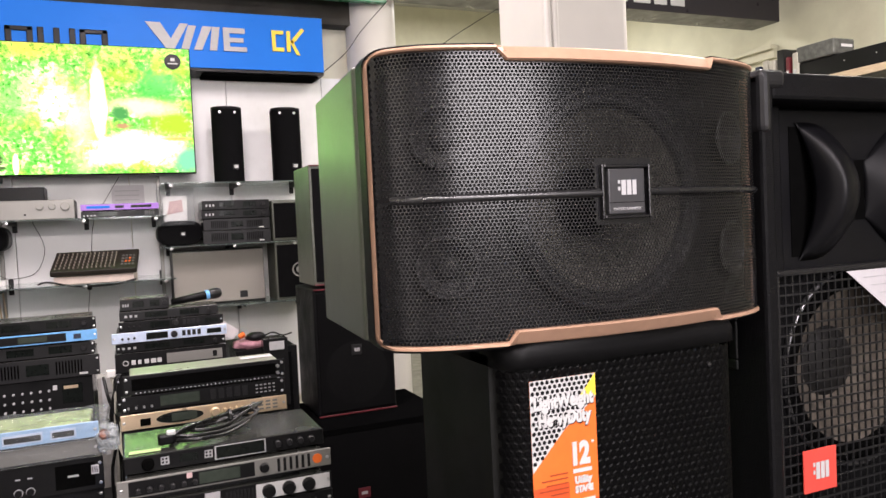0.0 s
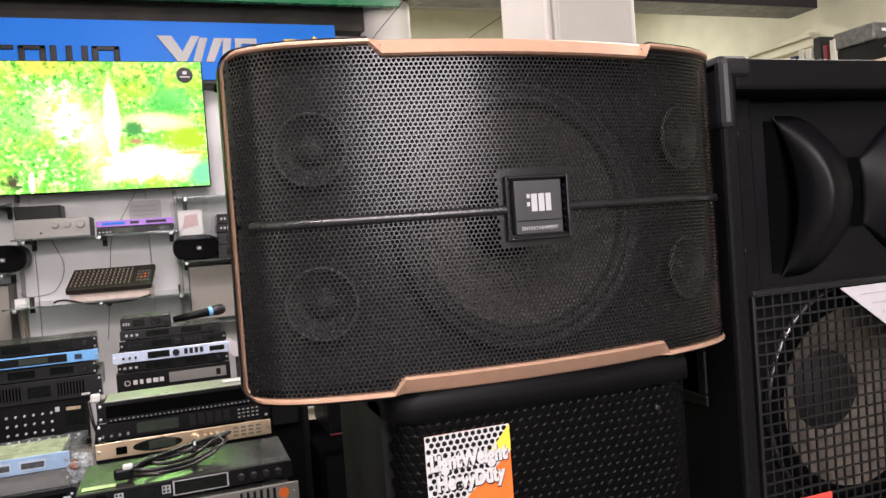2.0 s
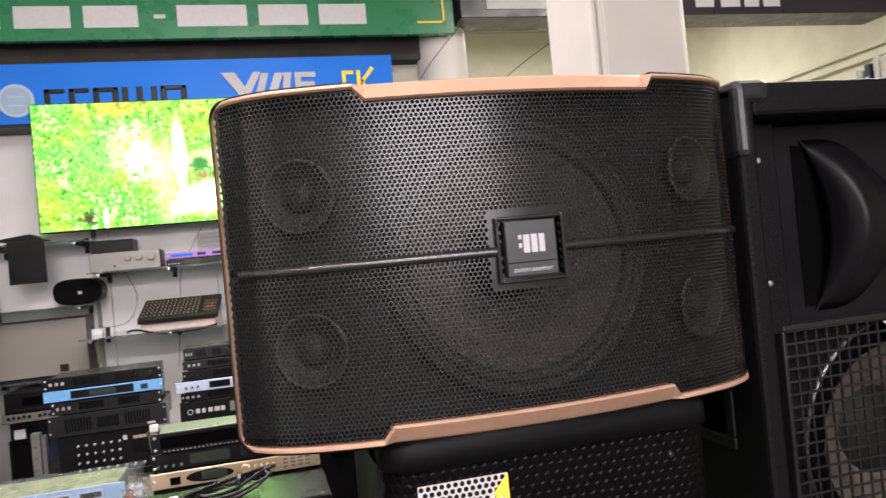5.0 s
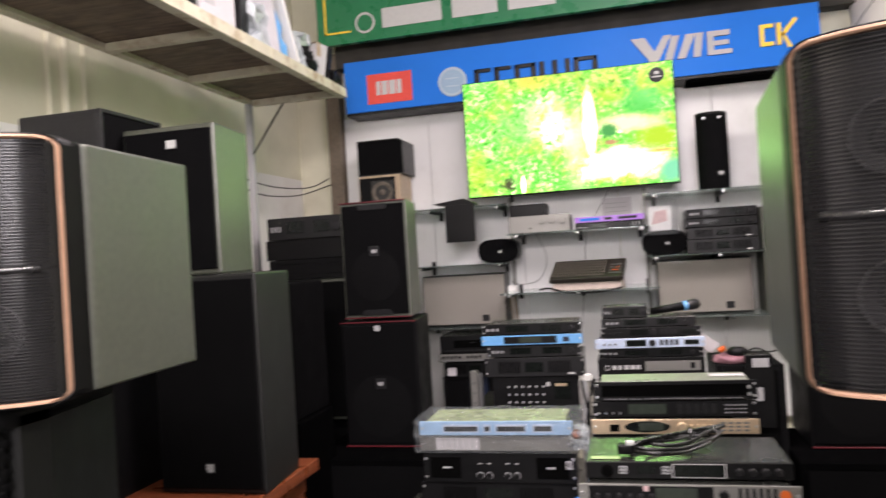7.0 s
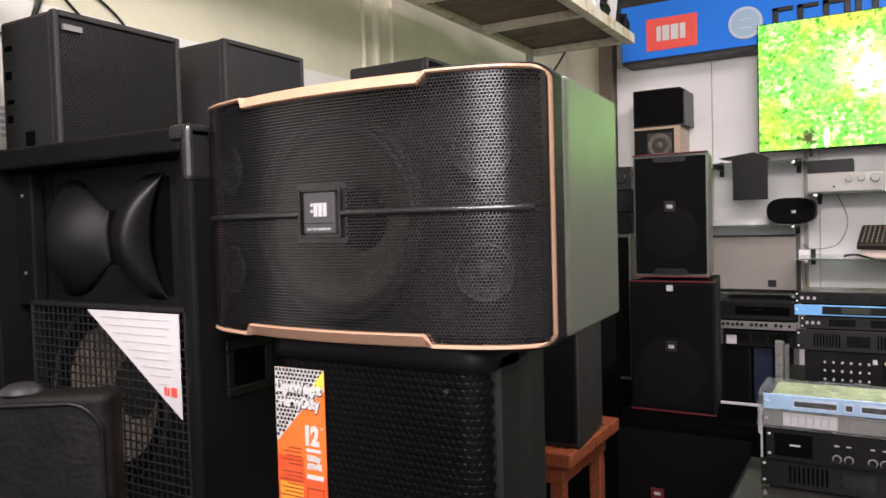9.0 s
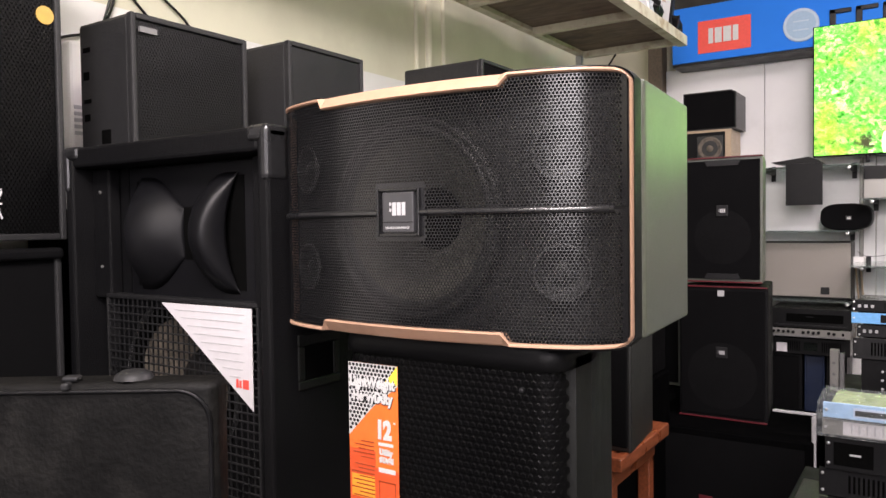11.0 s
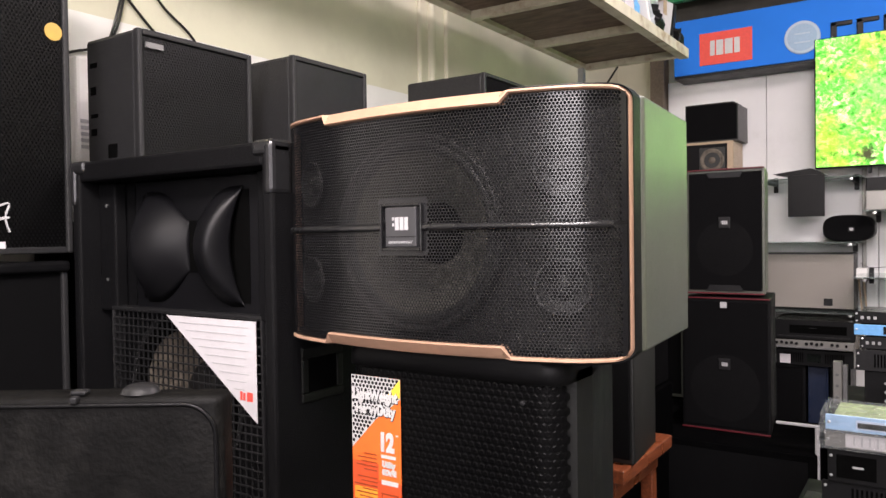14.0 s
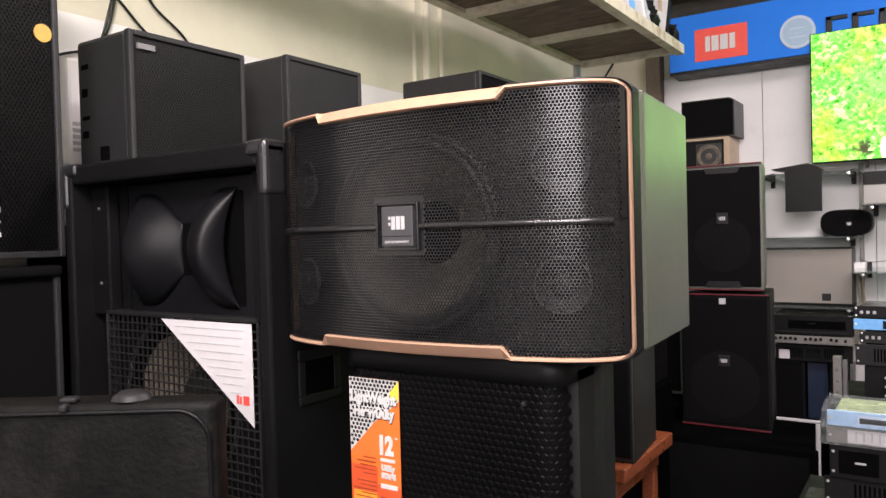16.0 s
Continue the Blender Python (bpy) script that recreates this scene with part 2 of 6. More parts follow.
def film_mat(name, pale, alpha):
    """Crinkled clear wrapping film."""
    m = bpy.data.materials.new(name)
    m.use_nodes = True
    nt = m.node_tree
    b = nt.nodes["Principled BSDF"]
    b.inputs["Base Color"].default_value = (pale, pale * 1.08, pale * 1.12, 1)
    b.inputs["Roughness"].default_value = 0.14
    b.inputs["Specular IOR Level"].default_value = 1.0
    b.inputs["Alpha"].default_value = alpha
    bn = nt.nodes.new("ShaderNodeBump")
    bn.inputs["Strength"].default_value = 1.0
    bn.inputs["Distance"].default_value = 0.01
    nt.links.new(tex(nt, "Noise", 55.0, 5.0), bn.inputs["Height"])
    nt.links.new(bn.outputs[0], b.inputs["Normal"])
    return m


FILM, FILM_WHITE = film_mat("clear_wrap", 0.22, 0.2), film_mat("crumpled_clear_wrap", 0.5, 0.42)


def tv_picture():
    """A glowing forest picture: foliage, sunlit patches, a white fall and a pool."""
    m = bpy.data.materials.new("television_picture")
    m.use_nodes = True
    nt = m.node_tree
    nt.nodes.remove(nt.nodes["Principled BSDF"])
    em = nt.nodes.new("ShaderNodeEmission")
    fine = tex(nt, "Noise", 19.0, 12.0, rough=0.95, stretch=(1.0, 1.0, 1.25))
    cell = nt.nodes.new("ShaderNodeSeparateColor")
    vor = nt.nodes.new("ShaderNodeTexVoronoi")
    vor.inputs["Scale"].default_value = 46.0
    vor.inputs["Randomness"].default_value = 1.0
    vco = nt.nodes.new("ShaderNodeTexCoord")
    nt.links.new(vco.outputs["Object"], vor.inputs["Vector"])
    nt.links.new(vor.outputs["Color"], cell.inputs[0])
    half = nt.nodes.new("ShaderNodeMix")
    half.inputs[0].default_value = 0.11
    nt.links.new(fine, half.inputs[2])
    nt.links.new(cell.outputs[0], half.inputs[3])
    fine = half.outputs[0]
    leaves = ramp(nt, fine, [(0.32, (0.0006, 0.006, 0.0005)), (0.39, (0.004, 0.03, 0.002)), (0.46, (0.018, 0.085, 0.009)), (0.54, (0.06, 0.15, 0.03)), (0.62, (0.3, 0.4, 0.18))])
    co = nt.nodes.new("ShaderNodeTexCoord")
    sep = nt.nodes.new("ShaderNodeSeparateXYZ")
    nt.links.new(co.outputs["Object"], sep.inputs[0])

    def calc(op, a, b):
        n = nt.nodes.new("ShaderNodeMath")
        n.operation = op
        for i, v in enumerate((a, b)):
            if isinstance(v, (int, float)):
                n.inputs[i].default_value = v
            else:
                nt.links.new(v, n.inputs[i])
        return n.outputs[0]

    big = tex(nt, "Noise", 4.2, 5.0, rough=0.6)

    def mixed(fac, a, colour):
        n = nt.nodes.new("ShaderNodeMix")
        n.data_type = "RGBA"
        nt.links.new(fac, n.inputs[0])
        nt.links.new(a, n.inputs[6])
        n.inputs[7].default_value = (*colour, 1)
        return n.outputs[2]

    def blob(cx, cz, sx, sz, rag, soft):
        """A ragged oval patch: 1 inside, 0 outside."""
        u = calc("DIVIDE", calc("SUBTRACT", sep.outputs[0], cx), sx)
        v = calc("DIVIDE", calc("SUBTRACT", sep.outputs[2], cz), sz)
        d = calc("SQRT", calc("ADD", calc("MULTIPLY", u, u), calc("MULTIPLY", v, v)), 0.0)
        d = calc("ADD", d, calc("MULTIPLY", calc("SUBTRACT", fine, 0.5), rag))
        d = calc("ADD", d, calc("MULTIPLY", calc("SUBTRACT", big, 0.5), rag))
        return ramp(nt, d, [(1.0 - soft, (1, 1, 1)), (1.0, (0, 0, 0))])

    glow = (0.5, 1.05, 0.3)
    gaps = ramp(nt, calc("ADD", fine, calc("MULTIPLY", calc("SUBTRACT", big, 0.5), 0.5)), [(0.42, (0.02, 0.02, 0.02)), (0.53, (1, 1, 1))])

    def broken(mask):
        return calc("MULTIPLY", mask, gaps)

    # yellow sunlit leaves in broad patches
    look_ = mixed(ramp(nt, calc("ADD", big, calc("MULTIPLY", calc("SUBTRACT", fine, 0.5), 0.9)), [(0.47, (0, 0, 0)), (0.62, (0.8, 0.8, 0.8))]), leaves, (0.075, 0.095, 0.01))
    # warm leaves along the top, pale misty foliage, cooler leaves beyond the fall
    look_ = mixed(broken(blob(-0.22, 0.76, 0.34, 0.1, 1.6, 0.8)), look_, (0.11, 0.085, 0.016))
    look_ = mixed(broken(blob(0.38, 0.74, 0.36, 0.08, 1.6, 0.8)), look_, (0.12, 0.105, 0.028))
    look_ = mixed(broken(blob(-0.30, 0.45, 0.3, 0.2, 2.2, 0.9)), look_, (0.05, 0.105, 0.03))
    look_ = mixed(blob(0.49, 0.56, 0.17, 0.15, 2.0, 0.6), look_, (0.014, 0.075, 0.012))
    look_ = mixed(broken(blob(0.52, 0.6, 0.17, 0.13, 3.2, 0.8)), look_, (0.035, 0.1, 0.03))
    look_ = mixed(blob(0.58, 0.3, 0.16, 0.09, 2.4, 0.6), look_, (0.06, 0.085, 0.006))
    # cream banks and light round the fall
    look_ = mixed(blob(0.06, 0.3, 0.1, 0.3, 3.0, 0.9), look_, (0.13, 0.115, 0.07))
    look_ = mixed(blob(0.40, 0.42, 0.24, 0.06, 2.0, 0.7), look_, (0.15, 0.13, 0.075))
    # burnt-out light through the trees, the fall and the spray below it
    look_ = mixed(broken(blob(-0.12, 0.45, 0.16, 0.2, 4.2, 0.9)), look_, glow)
    look_ = mixed(blob(0.36, 0.14, 0.32, 0.12, 1.6, 0.6), look_, glow)
    look_ = mixed(blob(0.15, 0.44, 0.05, 0.27, 0.9, 0.5), look_, glow)
    look_ = mixed(blob(-0.32, 0.06, 0.018, 0.07, 0.6, 0.5), look_, glow)
    # a dark bush on a rock amid the spray, the orange bank, dark roots
    look_ = mixed(blob(0.27, 0.37, 0.06, 0.065, 2.0, 0.6), look_, (0.012, 0.045, 0.012))
    look_ = mixed(blob(0.28, 0.295, 0.06, 0.022, 1.6, 0.6), look_, (0.07, 0.04, 0.02))
    look_ = mixed(blob(0.6, 0.215, 0.13, 0.016, 1.0, 0.6), look_, (0.11, 0.065, 0.02))
    look_ = mixed(blob(-0.43, 0.07, 0.06, 0.05, 3.4, 0.6), look_, (0.012, 0.012, 0.006))
    # turquoise pool in the low right corner
    look_ = mixed(blob(0.68, 0.08, 0.13, 0.1, 0.8, 0.5), look_, (0.03, 0.085, 0.05))
    # thin dark twigs and leaf edges
    twig = tex(nt, "Noise", 24.0, 6.0, rough=0.75, stretch=(1.0, 1.0, 2.8))
    twig = ramp(nt, calc("ADD", twig, calc("MULTIPLY", calc("SUBTRACT", big, 0.5), -0.12)), [(0.335, (0.85, 0.85, 0.85)), (0.375, (0, 0, 0))])
    look_ = mixed(twig, look_, (0.01, 0.028, 0.006))
    nt.links.new(look_, em.inputs[0])
    em.inputs[1].default_value = 12.4
    nt.links.new(em.outputs[0], nt.nodes["Material Output"].inputs[0])
    return m


PICTURE = tv_picture()


# ---- mesh helpers ----
def part(name, bm, material, parent=None, label="", at=None, smooth=False):
    """Links a bmesh as one mesh object, as a part when it has a parent."""
    me = bpy.data.meshes.new(name)
    if smooth:
        for f in bm.faces:
            f.smooth = True
    bm.to_mesh(me)
    bm.free()
    me.materials.append(material)
    ob = new(name, me)
    if parent is not None:
        ob.parent = parent
    if at is not None:
        ob.matrix_basis = at if isinstance(at, Matrix) else Matrix.Translation(at)
    if label:
        ob["label"] = label
    return ob


def thing(name, m, label, category, group="", kind=""):
    ob = new(name)
    ob.empty_display_size = 0.05
    ob.matrix_basis = m if isinstance(m, Matrix) else Matrix.Translation(m)
    return tagged(ob, label, category, group, kind)


def bevel(bm, r, seg=2, edges=None):
    if r > 0:
        bmesh.ops.bevel(bm, geom=edges if edges is not None else bm.edges[:], offset=r, segments=seg, profile=0.5, affect="EDGES", clamp_overlap=True)
    return bm


def bx(x0, x1, y0, y1, z0, z1, r=0.0, seg=2):
    """A box between two corners, its edges rounded by r."""
    bm = bmesh.new()
    bmesh.ops.create_cube(bm, size=1.0)
    for v in bm.verts:
        v.co = Vector((x0 if v.co.x < 0 else x1, y0 if v.co.y < 0 else y1, z0 if v.co.z < 0 else z1))
    return bevel(bm, r, seg)


def prism(pts, z0, z1, r=0.0, seg=2):
    """An upright prism over a plan outline (counter-clockwise)."""
    bm = bmesh.new()
    lo = [bm.verts.new((x, y, z0)) for x, y in pts]
    hi = [bm.verts.new((x, y, z1)) for x, y in pts]
    bm.faces.new(lo[::-1])
    bm.faces.new(hi)
    n = len(pts)
    for i in range(n):
        bm.faces.new((lo[i], lo[(i + 1) % n], hi[(i + 1) % n], hi[i]))
    return bevel(bm, r, seg)


def slab(pts, y0, y1):
    """A flat shape in the x-z plane (pts clockwise or not), y0 to y1 thick."""
    bm = bmesh.new()
    a = [bm.verts.new((x, y0, z)) for x, z in pts]
    b = [bm.verts.new((x, y1, z)) for x, z in pts]
    bm.faces.new(a)
    bm.faces.new(b[::-1])
    n = len(pts)
    for i in range(n):
        bm.faces.new((a[(i + 1) % n], a[i], b[i], b[(i + 1) % n]))
    bmesh.ops.recalc_face_normals(bm, faces=bm.faces[:])
    return bm


def lathe(profile, seg=32, axis="y"):
    """A turned shape from (radius, along) pairs, round the y axis (pointing away) or z."""
    bm = bmesh.new()
    rings = []
    for r, d in profile:
        ring = []
        for k in range(seg):
            a = 2 * math.pi * k / seg
            c, s = r * math.cos(a), r * math.sin(a)
            ring.append(bm.verts.new((c, d, s) if axis == "y" else (c, s, d)))
        rings.append(ring)
    for p, q in zip(rings, rings[1:]):
        for k in range(seg):
            bm.faces.new((p[k], p[(k + 1) % seg], q[(k + 1) % seg], q[k]))
    bmesh.ops.remove_doubles(bm, verts=bm.verts[:], dist=1e-6)
    bmesh.ops.recalc_face_normals(bm, faces=bm.faces[:])
    return bm


def tube(points, r, seg=8, closed=False):
    """A round cord through points."""
    bm = bmesh.new()
    pts = [Vector(p) for p in points]
    n = len(pts)
    rings = []
    up = Vector((0.13, 0.21, 0.97))
    for i, p in enumerate(pts):
        a = pts[(i - 1) % n] if closed or i > 0 else p
        b = pts[(i + 1) % n] if closed or i < n - 1 else p
        d = (b - a).normalized()
        u = d.cross(up)
        u = u.normalized() if u.length > 1e-4 else Vector((1, 0, 0))
        w = d.cross(u)
        rings.append([bm.verts.new(p + r * (math.cos(2 * math.pi * k / seg) * u + math.sin(2 * math.pi * k / seg) * w)) for k in range(seg)])
    for i in range(n if closed else n - 1):
        p, q = rings[i], rings[(i + 1) % n]
        for k in range(seg):
            bm.faces.new((p[k], p[(k + 1) % seg], q[(k + 1) % seg], q[k]))
    if not closed:
        bm.faces.new(rings[0][::-1])
        bm.faces.new(rings[-1])
    return bm


def smooth_path(points, n=6):
    """Catmull-Rom through points."""
    pts = [Vector(p) for p in points]
    out = []
    for i in range(len(pts) - 1):
        p0, p1, p2, p3 = pts[max(i - 1, 0)], pts[i], pts[i + 1], pts[min(i + 2, len(pts) - 1)]
        for k in range(n):
            t = k / n
            out.append(0.5 * ((2 * p1) + (p2 - p0) * t + (2 * p0 - 5 * p1 + 4 * p2 - p3) * t * t + (3 * p1 - p0 - 3 * p2 + p3) * t ** 3))
    return out + [pts[-1]]


def join(bms):
    out = bmesh.new()
    for b in bms:
        me = bpy.data.meshes.new("tmp")
        b.to_mesh(me)
        b.free()
        out.from_mesh(me)
        bpy.data.meshes.remove(me)
    return out


def lettering(name, text, size, material, parent, at, width=None, label="", bold=0.0):
    """Raised letters in the built-in font, standing in the x-z plane and facing -y."""
    cu = bpy.data.curves.new(name, "FONT")
    cu.body, cu.size, cu.extrude, cu.offset = text, size, 0.0004, bold
    cu.align_x = "LEFT"
    tmp = new("tmp_text", cu)
    me = bpy.data.meshes.new_from_object(tmp.evaluated_get(bpy.context.evaluated_depsgraph_get()))
    bpy.data.objects.remove(tmp)
    if width:
        xs = [v.co.x for v in me.vertices]
        k = width / max(1e-6, max(xs) - min(xs))
        for v in me.vertices:
            v.co.x = (v.co.x - min(xs)) * k
    me.transform(Matrix.Rotation(radians(90), 4, "X"))
    me.materials.append(material)
    ob = new(name, me)
    ob.parent = parent
    ob.matrix_basis = Matrix.Translation(at)
    if label:
        ob["label"] = label
    return ob


def hex_sheet(x0, x1, z0, z1, pitch, hole, depth, curve, keep):
    """A sheet with hexagonal holes over x0..x1, z0..z1, bent to y = curve(x); keep(x, z) -> 'hole', 'solid' or ''; with depth below 0 the cells are raised bumps."""
    # arc length table along the curve
    xs = np.linspace(x0, x1, 400)
    ys = np.array([curve(v) for v in xs])
    arc = np.concatenate([[0], np.cumsum(np.hypot(np.diff(xs), np.diff(ys)))])
    row = pitch * 0.866
    nr, nc = int((z1 - z0) / row), int(arc[-1] / pitch)
    ang = np.radians(30 + 60 * np.arange(6))
    outer = np.stack([np.cos(ang), np.sin(ang)], 1) * pitch / math.sqrt(3)
    inner = np.stack([np.cos(ang), np.sin(ang)], 1) * hole
    verts, faces = [], []
    for r in range(nr):
        z = z0 + (r + 0.5) * row
        for c in range(nc):
            s = (c + 0.5 + 0.5 * (r % 2)) * pitch
            if s > arc[-1]:
                continue
            cx = np.interp(s, arc, xs)
            k = keep(cx, z)
            if not k:
                continue
            n0 = len(verts)
            so = np.interp(np.clip(s + outer[:, 0], 0, arc[-1]), arc, xs)
            zo = np.clip(z + outer[:, 1], z0, z1)
            for a, b in zip(so, zo):
                verts.append((a, np.interp(a, xs, ys), b))
            if k == "solid":
                faces.append(tuple(n0 + i for i in range(6)))
                continue
            si = np.interp(np.clip(s + inner[:, 0], 0, arc[-1]), arc, xs)
            zi = z + inner[:, 1]
            for a, b in zip(si, zi):
                verts.append((a, np.interp(a, xs, ys), b))
            if depth < 0:
                si, zi = cx + (si - cx) * 0.66, z + (zi - z) * 0.66
            for a, b in zip(si, zi):
                verts.append((a, np.interp(a, xs, ys) + depth, b))
            for i in range(6):
                j = (i + 1) % 6
                faces.append((n0 + i, n0 + j, n0 + 6 + j, n0 + 6 + i))
                faces.append((n0 + 6 + i, n0 + 6 + j, n0 + 12 + j, n0 + 12 + i))
            if depth < 0:
                faces.append(tuple(n0 + 12 + i for i in range(6)))
    me = bpy.data.meshes.new("hex_sheet")
    me.from_pydata([tuple(map(float, v)) for v in verts], [], faces)
    return me


def mesh_part(name, me, material, parent, label="", at=None):
    me.materials.append(material)
    ob = new(name, me)
    ob.parent = parent
    if at is not None:
        ob.matrix_basis = Matrix.Translation(at)
    if label:
        ob["label"] = label
    return ob


def logo_bars(parent, at, w, h, material):
    """A brand mark drawn as plain blocks."""
    a = [(0.0, 0.12, 0.76, 1.0), (0.0, 0.12, 0.3, 0.54), (0.18, 0.42, 0.0, 1.0), (0.48, 0.72, 0.0, 1.0), (0.78, 1.0, 0.0, 1.0)]
    bms = [bx(-w / 2 + u0 * w, -w / 2 + u1 * w, -0.0006, 0, -h / 2 + v0 * h, -h / 2 + v1 * h) for u0, u1, v0, v1 in a]
    return part("logo_mark", join(bms), material, parent, at=at)


# ---- structure ----
def structure(name, bm, material, label, category):
    ob = part(name, bm, material)
    return tagged(ob, label, category, kind="structure")


CEILING_Z, DADO = 4.3, 2.17
structure("floor", bx(-2.6, 6.1, -2.7, 9.3, -0.12, 0.0), FLOOR, "grey tiled shop floor", "floor")
structure("ceiling", bx(-2.6, 6.1, -2.7, 9.3, CEILING_Z, CEILING_Z + 0.12), CEIL, "plain off-white shop ceiling", "ceiling")
structure("wall_west_lower", bx(-2.5, -2.35, -2.5, 5.6, 0.0, DADO), WALL_WHITE, "white painted lower half of side wall", "wall")
structure("wall_west_upper", bx(-2.5, -2.352, -2.5, 5.6, DADO, CEILING_Z), WALL_CREAM, "cream painted upper half of side wall", "wall")
structure("wall_north", bx(-2.5, 1.98, 5.45, 5.6, 0.0, CEILING_Z), WALL_CREAM, "cream wall behind the display boards", "wall")
structure("wall_north_far", bx(1.83, 5.9, 9.0, 9.15, 0.0, CEILING_Z), WALL_CREAM, "cream far wall beyond the signs", "wall")
structure("wall_return", bx(1.83, 1.98, 5.6, 9.0, 0.0, CEILING_Z), WALL_CREAM, "cream return wall beside the display", "wall")
structure("wall_east", bx(5.75, 5.9, -2.5, 9.0, 0.0, CEILING_Z), WALL_CREAM, "stained cream side wall", "wall")
# unseen wall; its opening is added to go with the daylight lamp
structure("wall_south", join([bx(-2.5, 5.9, -2.65, -2.5, 0.0, 1.6), bx(-2.5, 5.9, -2.65, -2.5, 3.1, CEILING_Z), bx(-2.5, -0.3, -2.65, -2.5, 1.6, 3.1), bx(1.8, 5.9, -2.65, -2.5, 1.6, 3.1)]), WALL_WHITE, "plain white unseen wall behind the aisle with an added opening", "wall")
structure("trim", join([bx(5.66, 5.75, 5.2, 9.0, 2.98, 3.02, 0.006), bx(5.70, 5.75, 5.2, 9.0, 2.9, 2.98, 0.006)]), WALL_CREAM, "moulded cream cornice along side wall", "trim")
# conduit ridges on the cream wall
for y, r in ((2.83, 0.012), (2.93, 0.02), (3.06, 0.012)):
    structure("wall_conduit", lathe([(r, 2.0), (r, 3.6)], 10, "z"), WALL_CREAM, "cream painted conduit on side wall", "pipe").matrix_basis = Matrix.Translation((-2.345, y, 0))

# white display board in upright panels with narrow joints
xs = [-1.95, -1.28, -0.62, 0.06, 0.72, 1.4, 1.6]
board = thing("display_board", (0, 0, 0), "white glossy wall display board with narrow upright joints", "wall panel", kind="structure")
for a, b in zip(xs, xs[1:]):
    part("panel", bx(a + 0.002, b - 0.002, 5.40, 5.447, 0.3, 2.60, 0.002, 1), BOARD_WHITE, board)
structure("corner_post", bx(-2.06, -1.955, 5.33, 5.447, 0.0, 3.1, 0.006), BROWN, "dark brown post in the corner", "post")

# column standing before the signs
col = thing("column", (1.815, 2.81, 0), "white painted square column with moulded edges", "column", kind="structure")
part("shaft", bx(-0.205, 0.205, -0.205, 0.205, 0, CEILING_Z - 0.01, 0.03, 3), PILLAR, col)
for dx in (-0.2, -0.165):
    part("moulding", lathe([(0.016, 0.0), (0.016, CEILING_Z - 0.01)], 10, "z"), PILLAR, col, at=(dx, -0.205, 0))
col2 = thing("column", (1.79, 5.36, 0), "white round half column at the wall", "column", kind="structure")
part("shaft", lathe([(0.185, 0.0), (0.185, CEILING_Z - 0.01)], 28, "z"), PILLAR, col2, smooth=True)

# ---- signs ----
blue = thing("sign_board", (0, 0, 0), "long blue light-box sign with brand marks over the shelves", "sign")
part("box", bx(-1.83, 1.365, 5.15, 5.395, 2.59, 2.965, 0.004), SIGN_BLUE, blue)
part("lower_edge", bx(-1.83, 1.365, 5.16, 5.39, 2.572, 2.589), GREY_PANEL, blue)
part("red_square", bx(-1.655, -1.318, 5.145, 5.149, 2.64, 2.855), RED_INK, blue, "red square mark with pale blocks")
for (a, b) in ((-1.585, -1.555), (-1.545, -1.5), (-1.49, -1.44), (-1.43, -1.395)):
    part("mark_block", bx(a, b, 5.141, 5.1445, 2.70, 2.80), WHITE_INK, blue)
part("round_mark", lathe([(0.0, 0.0), (0.088, 0.0), (0.096, 0.004), (0.105, 0.004), (0.105, 0.008)], 40), PALE_MARK, blue, "pale round mark", at=(-1.02, 5.141, 2.735))
part("round_mark_rim", join([lathe([(0.086, 0.0), (0.1, 0.0), (0.1, 0.0015), (0.086, 0.0015)], 40)]), PALE_RIM, blue, at=(-1.02, 5.1385, 2.735))
for z in (2.70, 2.755):
    part("round_mark_bar", bx(-1.065, -0.975, 5.1385, 5.1405, z, z + 0.008), PALE_RIM, blue)
# dark rounded wordmark drawn as plain blocks
x = -0.86
for k, (w, kind) in enumerate(((0.12, "c"), (0.12, "r"), (0.15, "o"), (0.21, "w"), (0.16, "n"))):
    t, z0, z1 = 0.036, 2.665, 2.80
    pcs = []
    if kind in "cr":
        pcs = [bx(x, x + t, 5.138, 5.149, z0, z1, 0.006), bx(x, x + w, 5.138, 5.149, z1 - t * 0.8, z1, 0.006)]
    elif kind == "o":
        pcs = [bx(x, x + t, 5.138, 5.149, z0, z1, 0.006), bx(x + w - t, x + w, 5.138, 5.149, z0, z1, 0.006), bx(x, x + w, 5.138, 5.149, z1 - t * 0.8, z1, 0.006)]
    elif kind == "w":
        pcs = [bx(x + i * (w - t) / 2, x + i * (w - t) / 2 + t, 5.138, 5.149, z0, z1, 0.006) for i in range(3)]
    else:
        pcs = [bx(x, x + t, 5.138, 5.149, z0, z1, 0.006), bx(x + w - t, x + w, 5.138, 5.149, z0, z1, 0.006), bx(x, x + w, 5.138, 5.149, z1 - t * 0.8, z1, 0.006)]
    part("wordmark_block", join(pcs), GREY_PANEL, blue)
    x += w + 0.022
